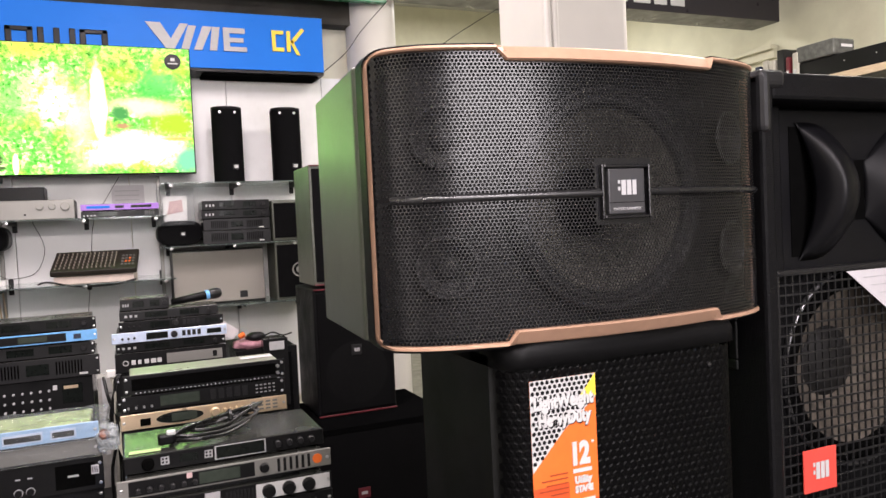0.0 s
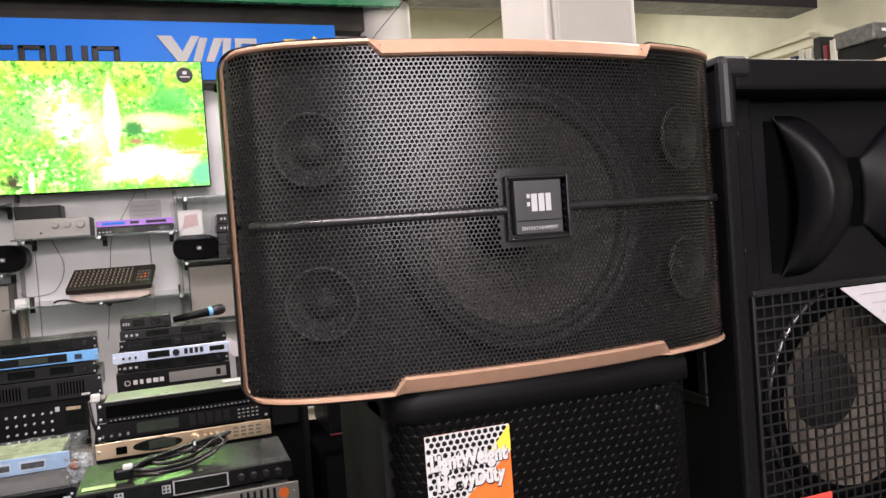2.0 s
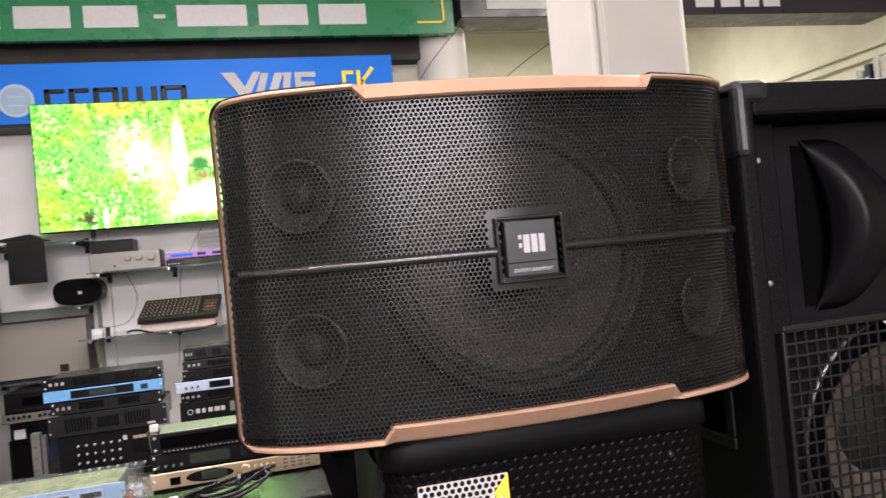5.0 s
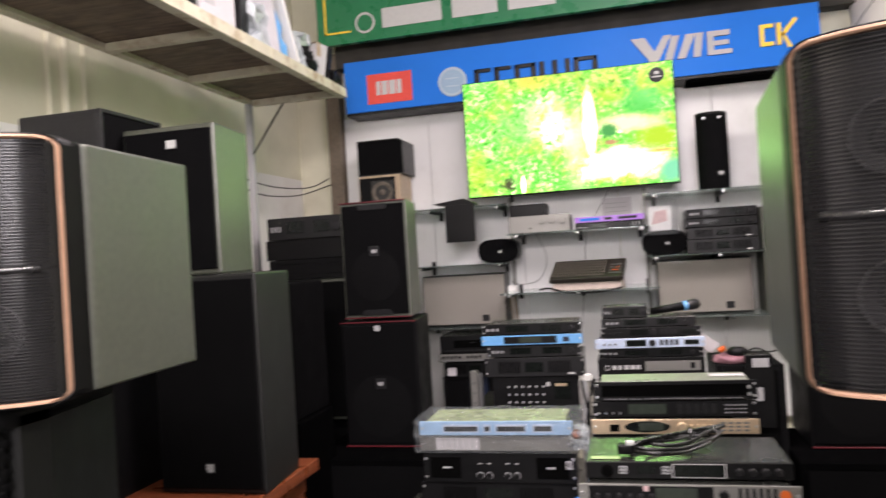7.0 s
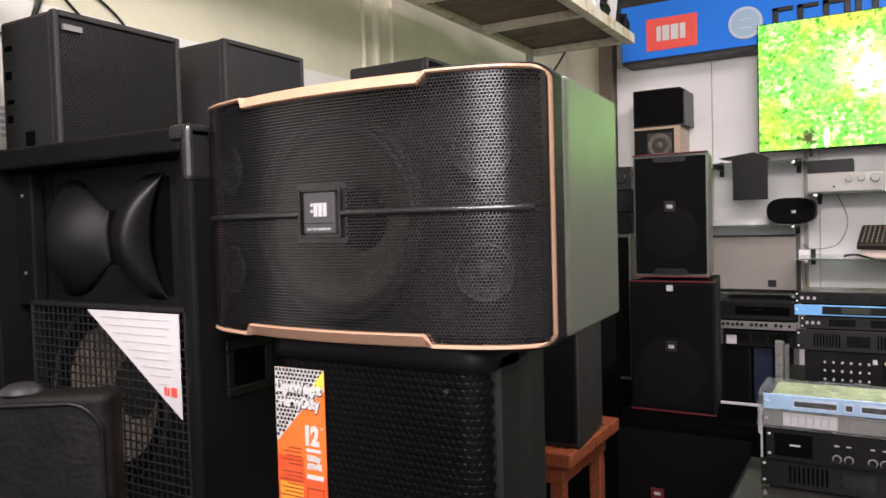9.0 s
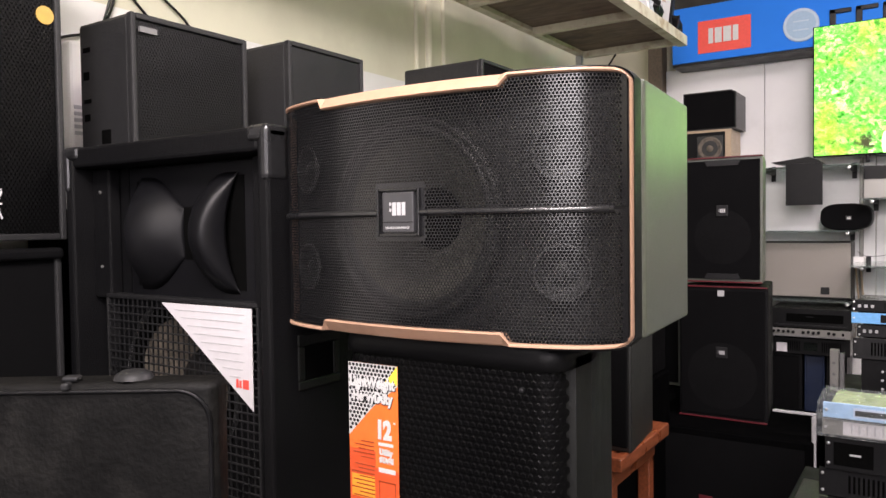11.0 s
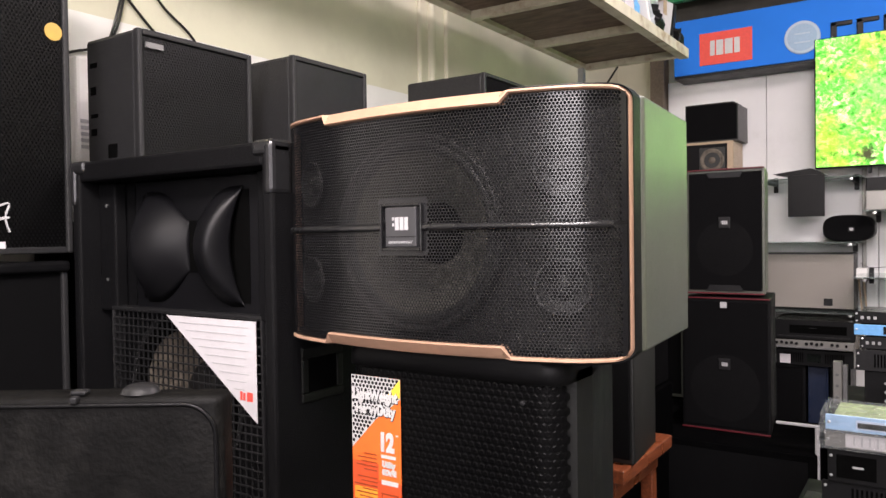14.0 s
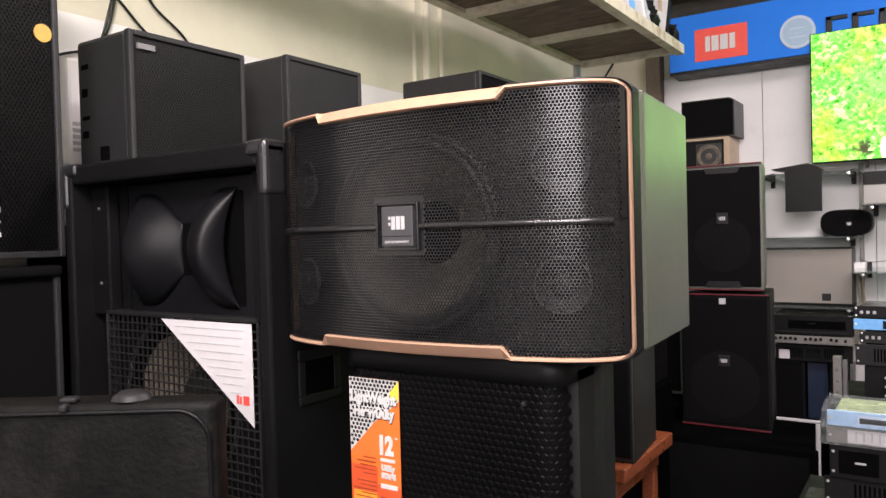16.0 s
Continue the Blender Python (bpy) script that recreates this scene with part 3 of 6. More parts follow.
# pale wordmark drawn as plain slanted blocks
for pts in ([(0.21, 2.87), (0.30, 2.87), (0.36, 2.77), (0.42, 2.87), (0.47, 2.87), (0.38, 2.705), (0.33, 2.705)],
            [(0.42, 2.705), (0.47, 2.705), (0.52, 2.86), (0.47, 2.86)], [(0.50, 2.705), (0.55, 2.705), (0.62, 2.86), (0.56, 2.86)],
            [(0.60, 2.705), (0.645, 2.705), (0.67, 2.86), (0.62, 2.86)], [(0.69, 2.705), (0.73, 2.705), (0.73, 2.86), (0.69, 2.86)],
            [(0.73, 2.705), (0.84, 2.705), (0.84, 2.735), (0.73, 2.735)], [(0.73, 2.765), (0.82, 2.765), (0.82, 2.795), (0.73, 2.795)], [(0.73, 2.825), (0.83, 2.825), (0.83, 2.86), (0.73, 2.86)]):
    part("pale_block", slab(pts, 5.138, 5.149), GREY_INK, blue)
for pts in ([(1.01, 2.72), (1.035, 2.72), (1.035, 2.86), (1.01, 2.86)], [(1.035, 2.72), (1.09, 2.72), (1.09, 2.745), (1.035, 2.745)], [(1.035, 2.835), (1.09, 2.835), (1.09, 2.86), (1.035, 2.86)],
            [(1.11, 2.72), (1.135, 2.72), (1.135, 2.86), (1.11, 2.86)], [(1.135, 2.79), (1.215, 2.885), (1.235, 2.87), (1.15, 2.77)], [(1.135, 2.79), (1.15, 2.80), (1.20, 2.70), (1.175, 2.70)]):
    part("yellow_block", slab(pts, 5.138, 5.149), YELLOW, blue)
# solid dark box in place of the shaded gap above the blue sign
tagged(structure("sign_gap_shade", bx(-1.95, 1.7, 5.30, 5.44, 2.97, 3.6), GAP_SHADE, "dark box painted as the shade between the two signs", "recess"))
part("dark_slot", bx(0.55, 1.33, 5.2, 5.38, 2.555, 2.571), DARK, blue)

green = thing("sign_board", (0, 0, 0), "large green hanging sign with a yellow border", "sign")
part("board", bx(-1.99, 1.83, 5.08, 5.13, 3.085, 4.1, 0.004), SIGN_GREEN, green)
part("border_line", join([bx(-1.93, -1.915, 5.073, 5.079, 3.16, 4.05), bx(-1.93, -1.73, 5.073, 5.079, 3.16, 3.173)]), YELLOW, green)
part("border_line", join([bx(1.745, 1.76, 5.073, 5.079, 3.16, 4.05), bx(1.56, 1.76, 5.073, 5.079, 3.16, 3.173)]), YELLOW, green)
part("round_icon", lathe([(0.06, 0), (0.075, 0), (0.075, 0.006), (0.06, 0.006)], 28), WHITE_INK, green, at=(-1.62, 5.073, 3.215))
# the line of digits becomes plain bars
x = -1.49
for n in (4, 3, 3, 0, 4, 3, 3):
    if n == 0:
        part("dash_bar", bx(x + 0.02, x + 0.09, 5.073, 5.079, 3.215, 3.24), WHITE_INK, green)
        x += 0.16
        continue
    part("digit_bar", bx(x, x + n * 0.117 - 0.03, 5.073, 5.079, 3.16, 3.30, 0.002), WHITE_INK, green)
    x += n * 0.117 + 0.045

black_sign = thing("sign_board", (0, 0, 0), "long dark box sign with white marks", "sign")
part("box", bx(1.86, 5.56, 5.0, 5.32, 3.17, 4.0, 0.004), SIGN_DARK, black_sign)
for a, b in ((2.05, 2.55), (2.95, 3.5), (3.72, 3.88), (3.94, 4.11), (4.15, 4.28), (4.32, 4.47)):
    part("letter_bar", bx(a, b, 4.993, 4.999, 3.225, 3.38, 0.004), WHITE_INK, black_sign)

# ---- television ----
tv = thing("television", pose(-0.24, 5.12, 1.905, 0, 0, 0), "large flat television showing a bright forest waterfall", "television")
part("housing", bx(-0.71, 0.71, 0.012, 0.06, -0.008, 0.80, 0.004), PLASTIC, tv)
part("screen", bx(-0.702, 0.702, 0.004, 0.011, 0.0, 0.793), PICTURE, tv, "glowing screen with green foliage")
part("bracket", bx(-0.25, 0.25, 0.06, 0.275, 0.2, 0.55), DARK, tv)
part("stand_foot", bx(-0.42, -0.40, 0.02, 0.05, -0.05, -0.008, 0.003), PLASTIC, tv)
sb = part("screen_badge", lathe([(0.0, 0), (0.05, 0), (0.05, 0.002)], 28), GREY_PANEL, tv, "dark round badge on screen", at=(0.6, 0.0015, 0.71))
part("badge_mark", join([bx(-0.03, 0.03, -0.0012, -0.0002, -0.016, -0.008), bx(-0.012, 0.014, -0.0012, -0.0002, 0.004, 0.024)]), WHITE_INK, sb)


# ---- karaoke speakers ----
KW, KH, WZ = 0.3065, 0.3595, 0.172


def front(x):
    x = min(KW, abs(x))
    return 0.60 * x * x + 0.040 * (x / KW) ** 12


def karaoke_speaker(m):
    sp = thing("karaoke_speaker", m, "wide black karaoke speaker with copper trim and curved hexagon grille", "speaker", "pair of karaoke speakers")
    # cabinet: plan follows the curved front, sides nearly parallel
    outline = [(0.301 * math.sin(u * 1.5708), front(0.301 * math.sin(u * 1.5708)) + 0.012) for u in np.linspace(-1, 1, 25)]
    # hollow front: the cabinet behind the baffle, with top and bottom lips
    back = [(0.3035, 0.155), (0.284, 0.43), (-0.284, 0.43), (-0.3035, 0.155)]
    body = join([prism([(-0.3005, 0.147), (0.3005, 0.147)] + back, 0.003, KH - 0.003, 0.006, 3)])
    part("cabinet", body, VINYL, sp)
    collar = join([prism([(-0.2985, 0.106), (0.2985, 0.106), (0.3015, 0.128), (0.3015, 0.1455), (-0.3015, 0.1455), (-0.3015, 0.128)], 0.003, KH - 0.003, 0.003, 2),
                 prism(outline + [(0.298, 0.128), (-0.298, 0.128)], KH - 0.01, KH - 0.001), prism(outline + [(0.298, 0.128), (-0.298, 0.128)], 0.001, 0.01)])
    part("front_collar", collar, PLASTIC, sp)
    # baffle bent like the grille, open behind the woofer
    bm = bmesh.new()
    cols, rows_z = 0.296 * np.sin(np.linspace(-1.55, 1.55, 61)), np.linspace(0.01, KH - 0.01, 40)
    vs = [[bm.verts.new((x, front(x) * 0.8 + 0.04, z)) for z in rows_z] for x in cols]
    for i in range(len(cols) - 1):
        for j in range(len(rows_z) - 1):
            if math.hypot((cols[i] + cols[i + 1]) / 2, (rows_z[j] + rows_z[j + 1]) / 2 - WZ) > 0.126:
                bm.faces.new((vs[i][j], vs[i + 1][j], vs[i + 1][j + 1], vs[i][j + 1]))
    part("baffle", bm, BAFFLE, sp, smooth=True)
    # drivers: a deep paper cone with a dark dome, inside a ribbed surround
    part("woofer_surround", lathe([(0.119, 0.008), (0.122, 0.0), (0.128, -0.006), (0.134, -0.003), (0.137, 0.001), (0.139, -0.007), (0.146, -0.007), (0.148, 0.02)], 56), RUBBER, sp, at=(0.0, 0.034, WZ), smooth=True)
    part("woofer_cone", lathe([(0.122, 0.0), (0.1, 0.014), (0.07, 0.036), (0.046, 0.056)], 56), CONE, sp, at=(0.0, 0.037, WZ), smooth=True)
    part("dust_cap", lathe([(0.048, 0.056), (0.042, 0.045), (0.026, 0.036), (0.0, 0.033)], 40), DARK, sp, "dark domed dust cap", at=(0.0, 0.037, WZ), smooth=True)
    for x in (-0.226, 0.226):
        for z in (0.255, 0.097):
            tilt = pose(x, front(x) * 0.82 + 0.026, z, 0, 0, math.copysign(22, x))
            tw = part("tweeter_ring", lathe([(0.0355, 0.001), (0.036, -0.0015), (0.038, -0.0015), (0.0385, 0.002)], 40), TWEETER, sp, at=tilt, smooth=True)
            part("tweeter_cone", lathe([(0.0355, 0.0), (0.027, 0.008), (0.016, 0.014)], 36), TWEETER_CONE, tw, smooth=True)
            part("tweeter_dome", lathe([(0.016, 0.014), (0.0145, 0.007), (0.01, 0.002), (0.0, 0.0)], 28), TWEETER_CONE, tw, "grey domed cap", smooth=True)
    # perforated grille in two halves with a smooth bar between
    def keep(x, z):
        if abs(x) < 0.0325 and 0.1515 < z < 0.2095:
            return ""
        if abs(z - KH / 2) < 0.0025:
            return ""
        if (abs(x) < 0.0435 and 0.14 < z < 0.221) or abs(z - KH / 2) < 0.0052:
            return "solid"
        mid = 0.019 if abs(x) < 0.153 else 0.007
        if z < mid or z > KH - mid:
            return ""
        if abs(x) > 0.297:
            return "solid"
        return "hole"
    me = hex_sheet(-0.3015, 0.3015, 0.006, KH - 0.006, 0.0050, 0.00212, 0.0010, lambda x: front(x) + 0.001, keep)
    mesh_part("grille", me, GRILLE, sp, "black steel grille with hexagonal holes")
    # bar along the middle
    for s in (-1, 1):
        bm = bmesh.new()
        prof = [(0.004, -0.0056), (-0.001, -0.0047), (-0.0036, -0.0034), (-0.005, -0.0012), (-0.005, 0.0012), (-0.0036, 0.0034), (-0.001, 0.0047), (0.004, 0.0056)]
        rows = []
        for x in np.concatenate([np.linspace(0.0365, 0.26, 16), np.linspace(0.268, 0.291, 14)]):
            rows.append([bm.verts.new((s * x, front(x) + d, KH / 2 + dz)) for d, dz in prof])
        for a, b in zip(rows, rows[1:]):
            for i in range(len(prof) - 1):
                bm.faces.new((a[i], b[i], b[i + 1], a[i + 1]))
        bmesh.ops.recalc_face_normals(bm, faces=bm.faces[:])
        part("centre_bar", bm, BAR, sp, smooth=True)
    # copper frame round the front
    path, rad = [], 0.016
    fine_x = np.concatenate([np.linspace(-0.284, -0.166, 18), np.linspace(-0.155, 0.155, 41), np.linspace(0.166, 0.284, 18)])
    for cx, cz, a0 in ((KW - rad, KH - rad, 0), (-(KW - rad), KH - rad, 90), (-(KW - rad), rad, 180), (KW - rad, rad, 270)):
        for k in range(7):
            a = radians(a0 + 15 * k)
            path.append((cx + rad * math.cos(a), cz + rad * math.sin(a), math.cos(a), math.sin(a)))
        if a0 == 0:
            path += [(float(x), KH, 0, 1) for x in fine_x[::-1]]
        if a0 == 180:
            path += [(float(x), 0, 0, -1) for x in fine_x]
    bm = bmesh.new()
    rows = []
    for x, z, nx, nz in path:
        wide = abs(nz) > 0.99 and abs(x) < 0.16
        w = 0.0185 if wide else 0.0048
        lift = -0.006 if wide else -0.002 + 0.006 * abs(nx)
        xi, zi = x - nx * w, z - nz * w
        yo, yi = front(x), front(xi)
        back = 0.011 if wide else 0.009 * abs(nx)
        edge = 0.002 if wide else 0.0006
        rows.append([bm.verts.new(v) for v in ((x, yo + 0.006 + back, z), (x, yo + lift + edge * 2 + back * 0.9, z), (x - nx * edge, yo + lift + back, z - nz * edge),
                                               (xi + nx * 0.002, yi + lift, zi + nz * 0.002), (xi, yi + lift + 0.003, zi), (xi, yi + 0.012, zi))])
    for i in range(len(rows)):
        a, b = rows[i], rows[(i + 1) % len(rows)]
        for k in range(5):
            bm.faces.new((a[k], b[k], b[k + 1], a[k + 1]))
    bmesh.ops.recalc_face_normals(bm, faces=bm.faces[:])
    part("copper_frame", bm, COPPER, sp, "copper painted front frame", smooth=False)
    # thin black rim outside the narrow copper
    for s in (-1, 1):
        bm = bmesh.new()
        ring = []
        for x, z, nx, nz in sorted((q for q in path if s * q[0] > 0.161), key=lambda q: math.atan2(q[1] - KH / 2, s * (q[0] - s * 0.16))):
            o = 0.0006 + 0.0024 * abs(nz)
            ring.append([bm.verts.new(v) for v in ((x, front(x) + 0.003, z), (x + nx * o, front(x) + 0.004, z + nz * o), (x + nx * o, front(x) + 0.03, z + nz * o))])
        for a, b in zip(ring, ring[1:]):
            for k in range(2):
                bm.faces.new((a[k], b[k], b[k + 1], a[k + 1]))
        bmesh.ops.recalc_face_normals(bm, faces=bm.faces[:])
        part("outer_rim", bm, PLASTIC, sp, "thin black outer rim")
    # badge in a shallow well
    badge = part("badge_well", bx(-0.034, 0.034, 0.010, 0.016, 0.149, 0.212), DARK, sp)
    rim = [bx(-0.0375, -0.0335, -0.005, 0.012, 0.1465, 0.2145, 0.0014), bx(0.0335, 0.0375, -0.005, 0.012, 0.1465, 0.2145, 0.0014), bx(-0.0335, 0.0335, -0.005, 0.012, 0.2105, 0.2145, 0.0014), bx(-0.0335, 0.0335, -0.005, 0.012, 0.1465, 0.1505, 0.0014)]
    part("badge_rim", join(rim), GRILLE, badge)
    part("badge_plate", bx(-0.0275, 0.0275, -0.004, 0.0098, 0.1525, 0.209, 0.0015, 2), BADGE, badge, "satin charcoal badge plate")
    logo_bars(badge, (0.0, -0.0043, 0.1855), 0.028, 0.0185, GREY_INK)
    part("badge_rule", bx(-0.0272, 0.0272, -0.0046, -0.0041, 0.1665, 0.1672), DARK, badge)
    lettering("badge_lettering", "ENTERTAINMENT", 0.0052, GREY_INK, badge, (-0.021, -0.0044, 0.157), 0.042)
    return sp


right_karaoke = karaoke_speaker(pose(0.591, 0.798, 1.3435))
copy_thing(right_karaoke, pose(-0.937, 0.806, 1.3435))


# ---- stage speakers below them ----
def stage_speaker(m, sticker_x, taper):
    sp = thing("stage_speaker", m, "black moulded stage speaker with bumpy steel grille and orange sticker", "speaker", "stage speakers under the karaoke pair")
    w, h = 0.19, 0.63
    def curve(x):
        u = max(0.0, abs(x) - 0.148)
        return -0.016 + 0.041 - math.sqrt(0.041 ** 2 - min(u, 0.04) ** 2)

    # plan outline with small rounded front corners
    arc = [(math.cos(radians(k)), math.sin(radians(k))) for k in range(-90, 1, 15)]
    plan = [(-w + 0.034 - 0.034 * c, 0.013 + 0.034 * q) for c, q in arc[::-1]] + [(w - 0.034 + 0.034 * c, 0.013 + 0.034 * q) for c, q in arc]
    rear = [(w, 0.08), (w - taper, 0.27), (-w + taper, 0.27), (-w, 0.08)]
    part("cabinet", prism([(-w, 0.026), (-0.14, 0.004), (0.14, 0.004), (w, 0.026)] + rear, 0, h - 0.02), SIDE_BLACK, sp)
    top = prism(plan + rear, h - 0.034, h - 0.001)
    bevel(top, 0.017, 5, [e for e in top.edges if min(v.co.z for v in e.verts) > h - 0.01])
    part("top_lip", top, LIP, sp, "rounded satin top lip", smooth=True)
    me = hex_sheet(-0.187, 0.187, 0.02, h - 0.036, 0.0112, 0.005, -0.0007, curve, lambda x, z: "hole")
    mesh_part("grille", me, STAGE_STEEL, sp, "black steel grille with coarse hexagonal bumps")
    for x in (-0.12, 0.13):
        part("screw", lathe([(0.0, -0.002), (0.0035, -0.001), (0.0035, 0.002)], 10), CORNER, sp, at=(x, -0.0175, h - 0.062))
    # sticker
    x0, x1, z1, z0 = sticker_x - 0.048, sticker_x + 0.048, h - 0.05, h - 0.30
    y = -0.0184
    st = part("sticker", bx(x0, x1, y - 0.0006, y, z0, z1), ORANGE, sp, "orange product sticker with white lettering")
    # honeycomb field: white with dark cells
    part("white_field", slab([(x0, z1 - 0.0), (x1, z1), (x1, z1 - 0.03), (x0 + 0.048, z1 - 0.066), (x0, z1 - 0.115)], y - 0.0009, y - 0.0007), WHITE_INK, st)
    cells, p = [], 0.0072
    for r in range(19):
        for c in range(14):
            cx, cz = x0 + 0.0035 + (c + 0.5 * (r % 2)) * p, z1 - 0.0035 - r * p * 0.866
            edge = z1 - 0.03 - (x1 - cx) * 0.036 / 0.048 if cx > x0 + 0.048 else z1 - 0.066 - (x0 + 0.048 - cx) * 0.049 / 0.048
            if cx < x1 - 0.0035 and cz > edge + 0.003:
                cells.append(slab([(cx + 0.0029 * math.cos(radians(60 * k + 30)), cz + 0.0029 * math.sin(radians(60 * k + 30))) for k in range(6)], y - 0.0013, y - 0.0010))
    part("honeycomb", join(cells), BLACK_PANEL, st, "black honeycomb cells")
    part("yellow_flash", slab([(x1 - 0.03, z1 - 0.032), (x1, z1 - 0.028), (x1, z1), (x1 - 0.014, z1 - 0.016)], y - 0.0017, y - 0.0014), YELLOW, st)
    for word, lx, lz, lw in (("LightWeight", 0.004, 0.036, 0.088), ("HeavyDuty", 0.010, 0.058, 0.078)):
        lettering("letter_shadow", word, 0.022, BLACK_PANEL, st, (x0 + lx + 0.0008, y - 0.0019, z1 - lz - 0.0008), lw, bold=0.0016)
    lettering("lettering", "LightWeight", 0.022, WHITE_INK, st, (x0 + 0.004, y - 0.0022, z1 - 0.036), 0.088, bold=0.0012)
    lettering("lettering", "HeavyDuty", 0.022, WHITE_INK, st, (x0 + 0.010, y - 0.0022, z1 - 0.058), 0.078, bold=0.0012)
    lettering("lettering", "12", 0.038, WHITE_INK, st, (x0 + 0.058, y - 0.0016, z1 - 0.112), 0.026, bold=0.0022)
    part("inch_mark", bx(x0 + 0.087, x0 + 0.091, y - 0.0014, y - 0.0008, z1 - 0.088, z1 - 0.0855), WHITE_INK, st)
    part("small_print_bar", bx(x0 + 0.058, x0 + 0.086, y - 0.0014, y - 0.0008, z1 - 0.124, z1 - 0.119), WHITE_INK, st)
    lettering("lettering", "Utility", 0.012, WHITE_INK, st, (x0 + 0.06, y - 0.0016, z1 - 0.137), 0.026, bold=0.0009)
    lettering("lettering", "STAGE", 0.011, WHITE_INK, st, (x0 + 0.06, y - 0.0016, z1 - 0.149), 0.027, bold=0.0009)
    part("small_print_bar", bx(x0 + 0.058, x0 + 0.09, y - 0.0014, y - 0.0008, z1 - 0.165, z1 - 0.158), WHITE_INK, st)
    part("yellow_patch", bx(x0 + 0.004, x0 + 0.05, y - 0.0012, y - 0.0008, z1 - 0.21, z1 - 0.175), AMBER, st)
    part("red_field", bx(x0, x0 + 0.052, y - 0.00075, y - 0.0005, z0, z1 - 0.135), DEEP_ORANGE, st)
    part("red_field", bx(x0 + 0.052, x1, y - 0.00075, y - 0.0005, z0, z1 - 0.16), DEEP_ORANGE, st)
    for k in range(17):
        zl = z1 - 0.122 - k * 0.0062 - (0.006 if k > 4 else 0.0)
        part("small_print_line", bx(x0 + (0.024, 0.012, 0.018, 0.008)[k % 4] - (0.004 if k > 6 else 0.0), x0 + 0.05, y - 0.0017, y - 0.0013, zl, zl + 0.0016), PRINT, st)
    part("picture_outline", join([bx(x0 + 0.058, x0 + 0.09, y - 0.0014, y - 0.0008, z1 - 0.18, z1 - 0.178), bx(x0 + 0.058, x0 + 0.0595, y - 0.0014, y - 0.0008, z1 - 0.24, z1 - 0.178),
                                  bx(x0 + 0.0885, x0 + 0.09, y - 0.0014, y - 0.0008, z1 - 0.24, z1 - 0.178), bx(x0 + 0.058, x0 + 0.09, y - 0.0014, y - 0.0008, z1 - 0.242, z1 - 0.24)]), PRINT, st)
    part("picture_ring", lathe([(0.0105, 0), (0.0125, 0), (0.0125, 0.0005), (0.0105, 0.0005)], 24), PRINT, st, at=(x0 + 0.074, y - 0.0014, z1 - 0.222))
    return sp


stage_speaker(pose(0.612, 0.842, 0.7145), -0.109, 0.004)
stage_speaker(pose(-0.896, 0.862, 0.7145), -0.125, 0.044)


def plain_cabinet(name, x0, x1, y0, y1, z0, z1, label, material=PAINTED, r=0.012, category="speaker cabinet", group=""):
    ob = thing(name, ((x0 + x1) / 2, y0, z0), label, category, group)
    a, d, h = (x1 - x0) / 2, y1 - y0, z1 - z0
    part("body", bx(-a, a, 0.004, d, 0, h, r, 3), material, ob)
    t = min(0.03, a * 0.2)
    part("front_frame", join([bx(-a, -a + t, 0, 0.02, 0, h, 0.003), bx(a - t, a, 0, 0.02, 0, h, 0.003), bx(-a + t, a - t, 0.0005, 0.02, h - t, h, 0.003), bx(-a + t, a - t, 0.0005, 0.02, 0, t, 0.003)]), material, ob)
    part("front_cloth", bx(-a + t, a - t, 0.002, 0.0035, t, h - t), CLOTH if material in (PAINTED, CARPET) else material, ob)
    return ob


plain_cabinet("speaker_cabinet", 0.36, 0.84, 0.83, 1.25, 0.0, 0.714, "plain black speaker cabinet under the stage speaker", group="floor cabinets")
plain_cabinet("speaker_cabinet", -1.12, -0.65, 0.85, 1.25, 0.0, 0.714, "plain black speaker cabinet under the stage speaker", group="floor cabinets")


# ---- horn loudspeakers ----
def holed_plate(x0, x1, z0, z1, cx, cz, r, y0, y1, seg=48):
    """An upright plate with a round opening."""
    bm = bmesh.new()
    rings = []
    for y in (y0, y1):
        inner, outer = [], []
        for k in range(seg):
            a = 2 * math.pi * (k + 0.5) / seg
            c, q = math.cos(a), math.sin(a)
            reach = min(((x1 if c > 0 else x0) - cx) / c, ((z1 if q > 0 else z0) - cz) / q)
            inner.append(bm.verts.new((cx + r * c, y, cz + r * q)))
            outer.append(bm.verts.new((cx + reach * c, y, cz + reach * q)))
        rings.append((inner, outer))
    (fi, fo), (bi, bo) = rings
    for k in range(seg):
        j = (k + 1) % seg
        bm.faces.new((fi[k], fi[j], fo[j], fo[k]))
        bm.faces.new((bi[j], bi[k], bo[k], bo[j]))
        bm.faces.new((fi[j], fi[k], bi[k], bi[j]))
        bm.faces.new((fo[k], fo[j], bo[j], bo[k]))
    # corner pieces that the rays cut off
    for x, z in ((x0, z0), (x1, z0), (x1, z1), (x0, z1)):
        near = sorted(range(seg), key=lambda k: (fo[k].co.x - x) ** 2 + (fo[k].co.z - z) ** 2)[:2]
        bm.faces.new((bm.verts.new((x, y0, z)), fo[near[0]], fo[near[1]]))
    bmesh.ops.recalc_face_normals(bm, faces=bm.faces[:])
    return bm


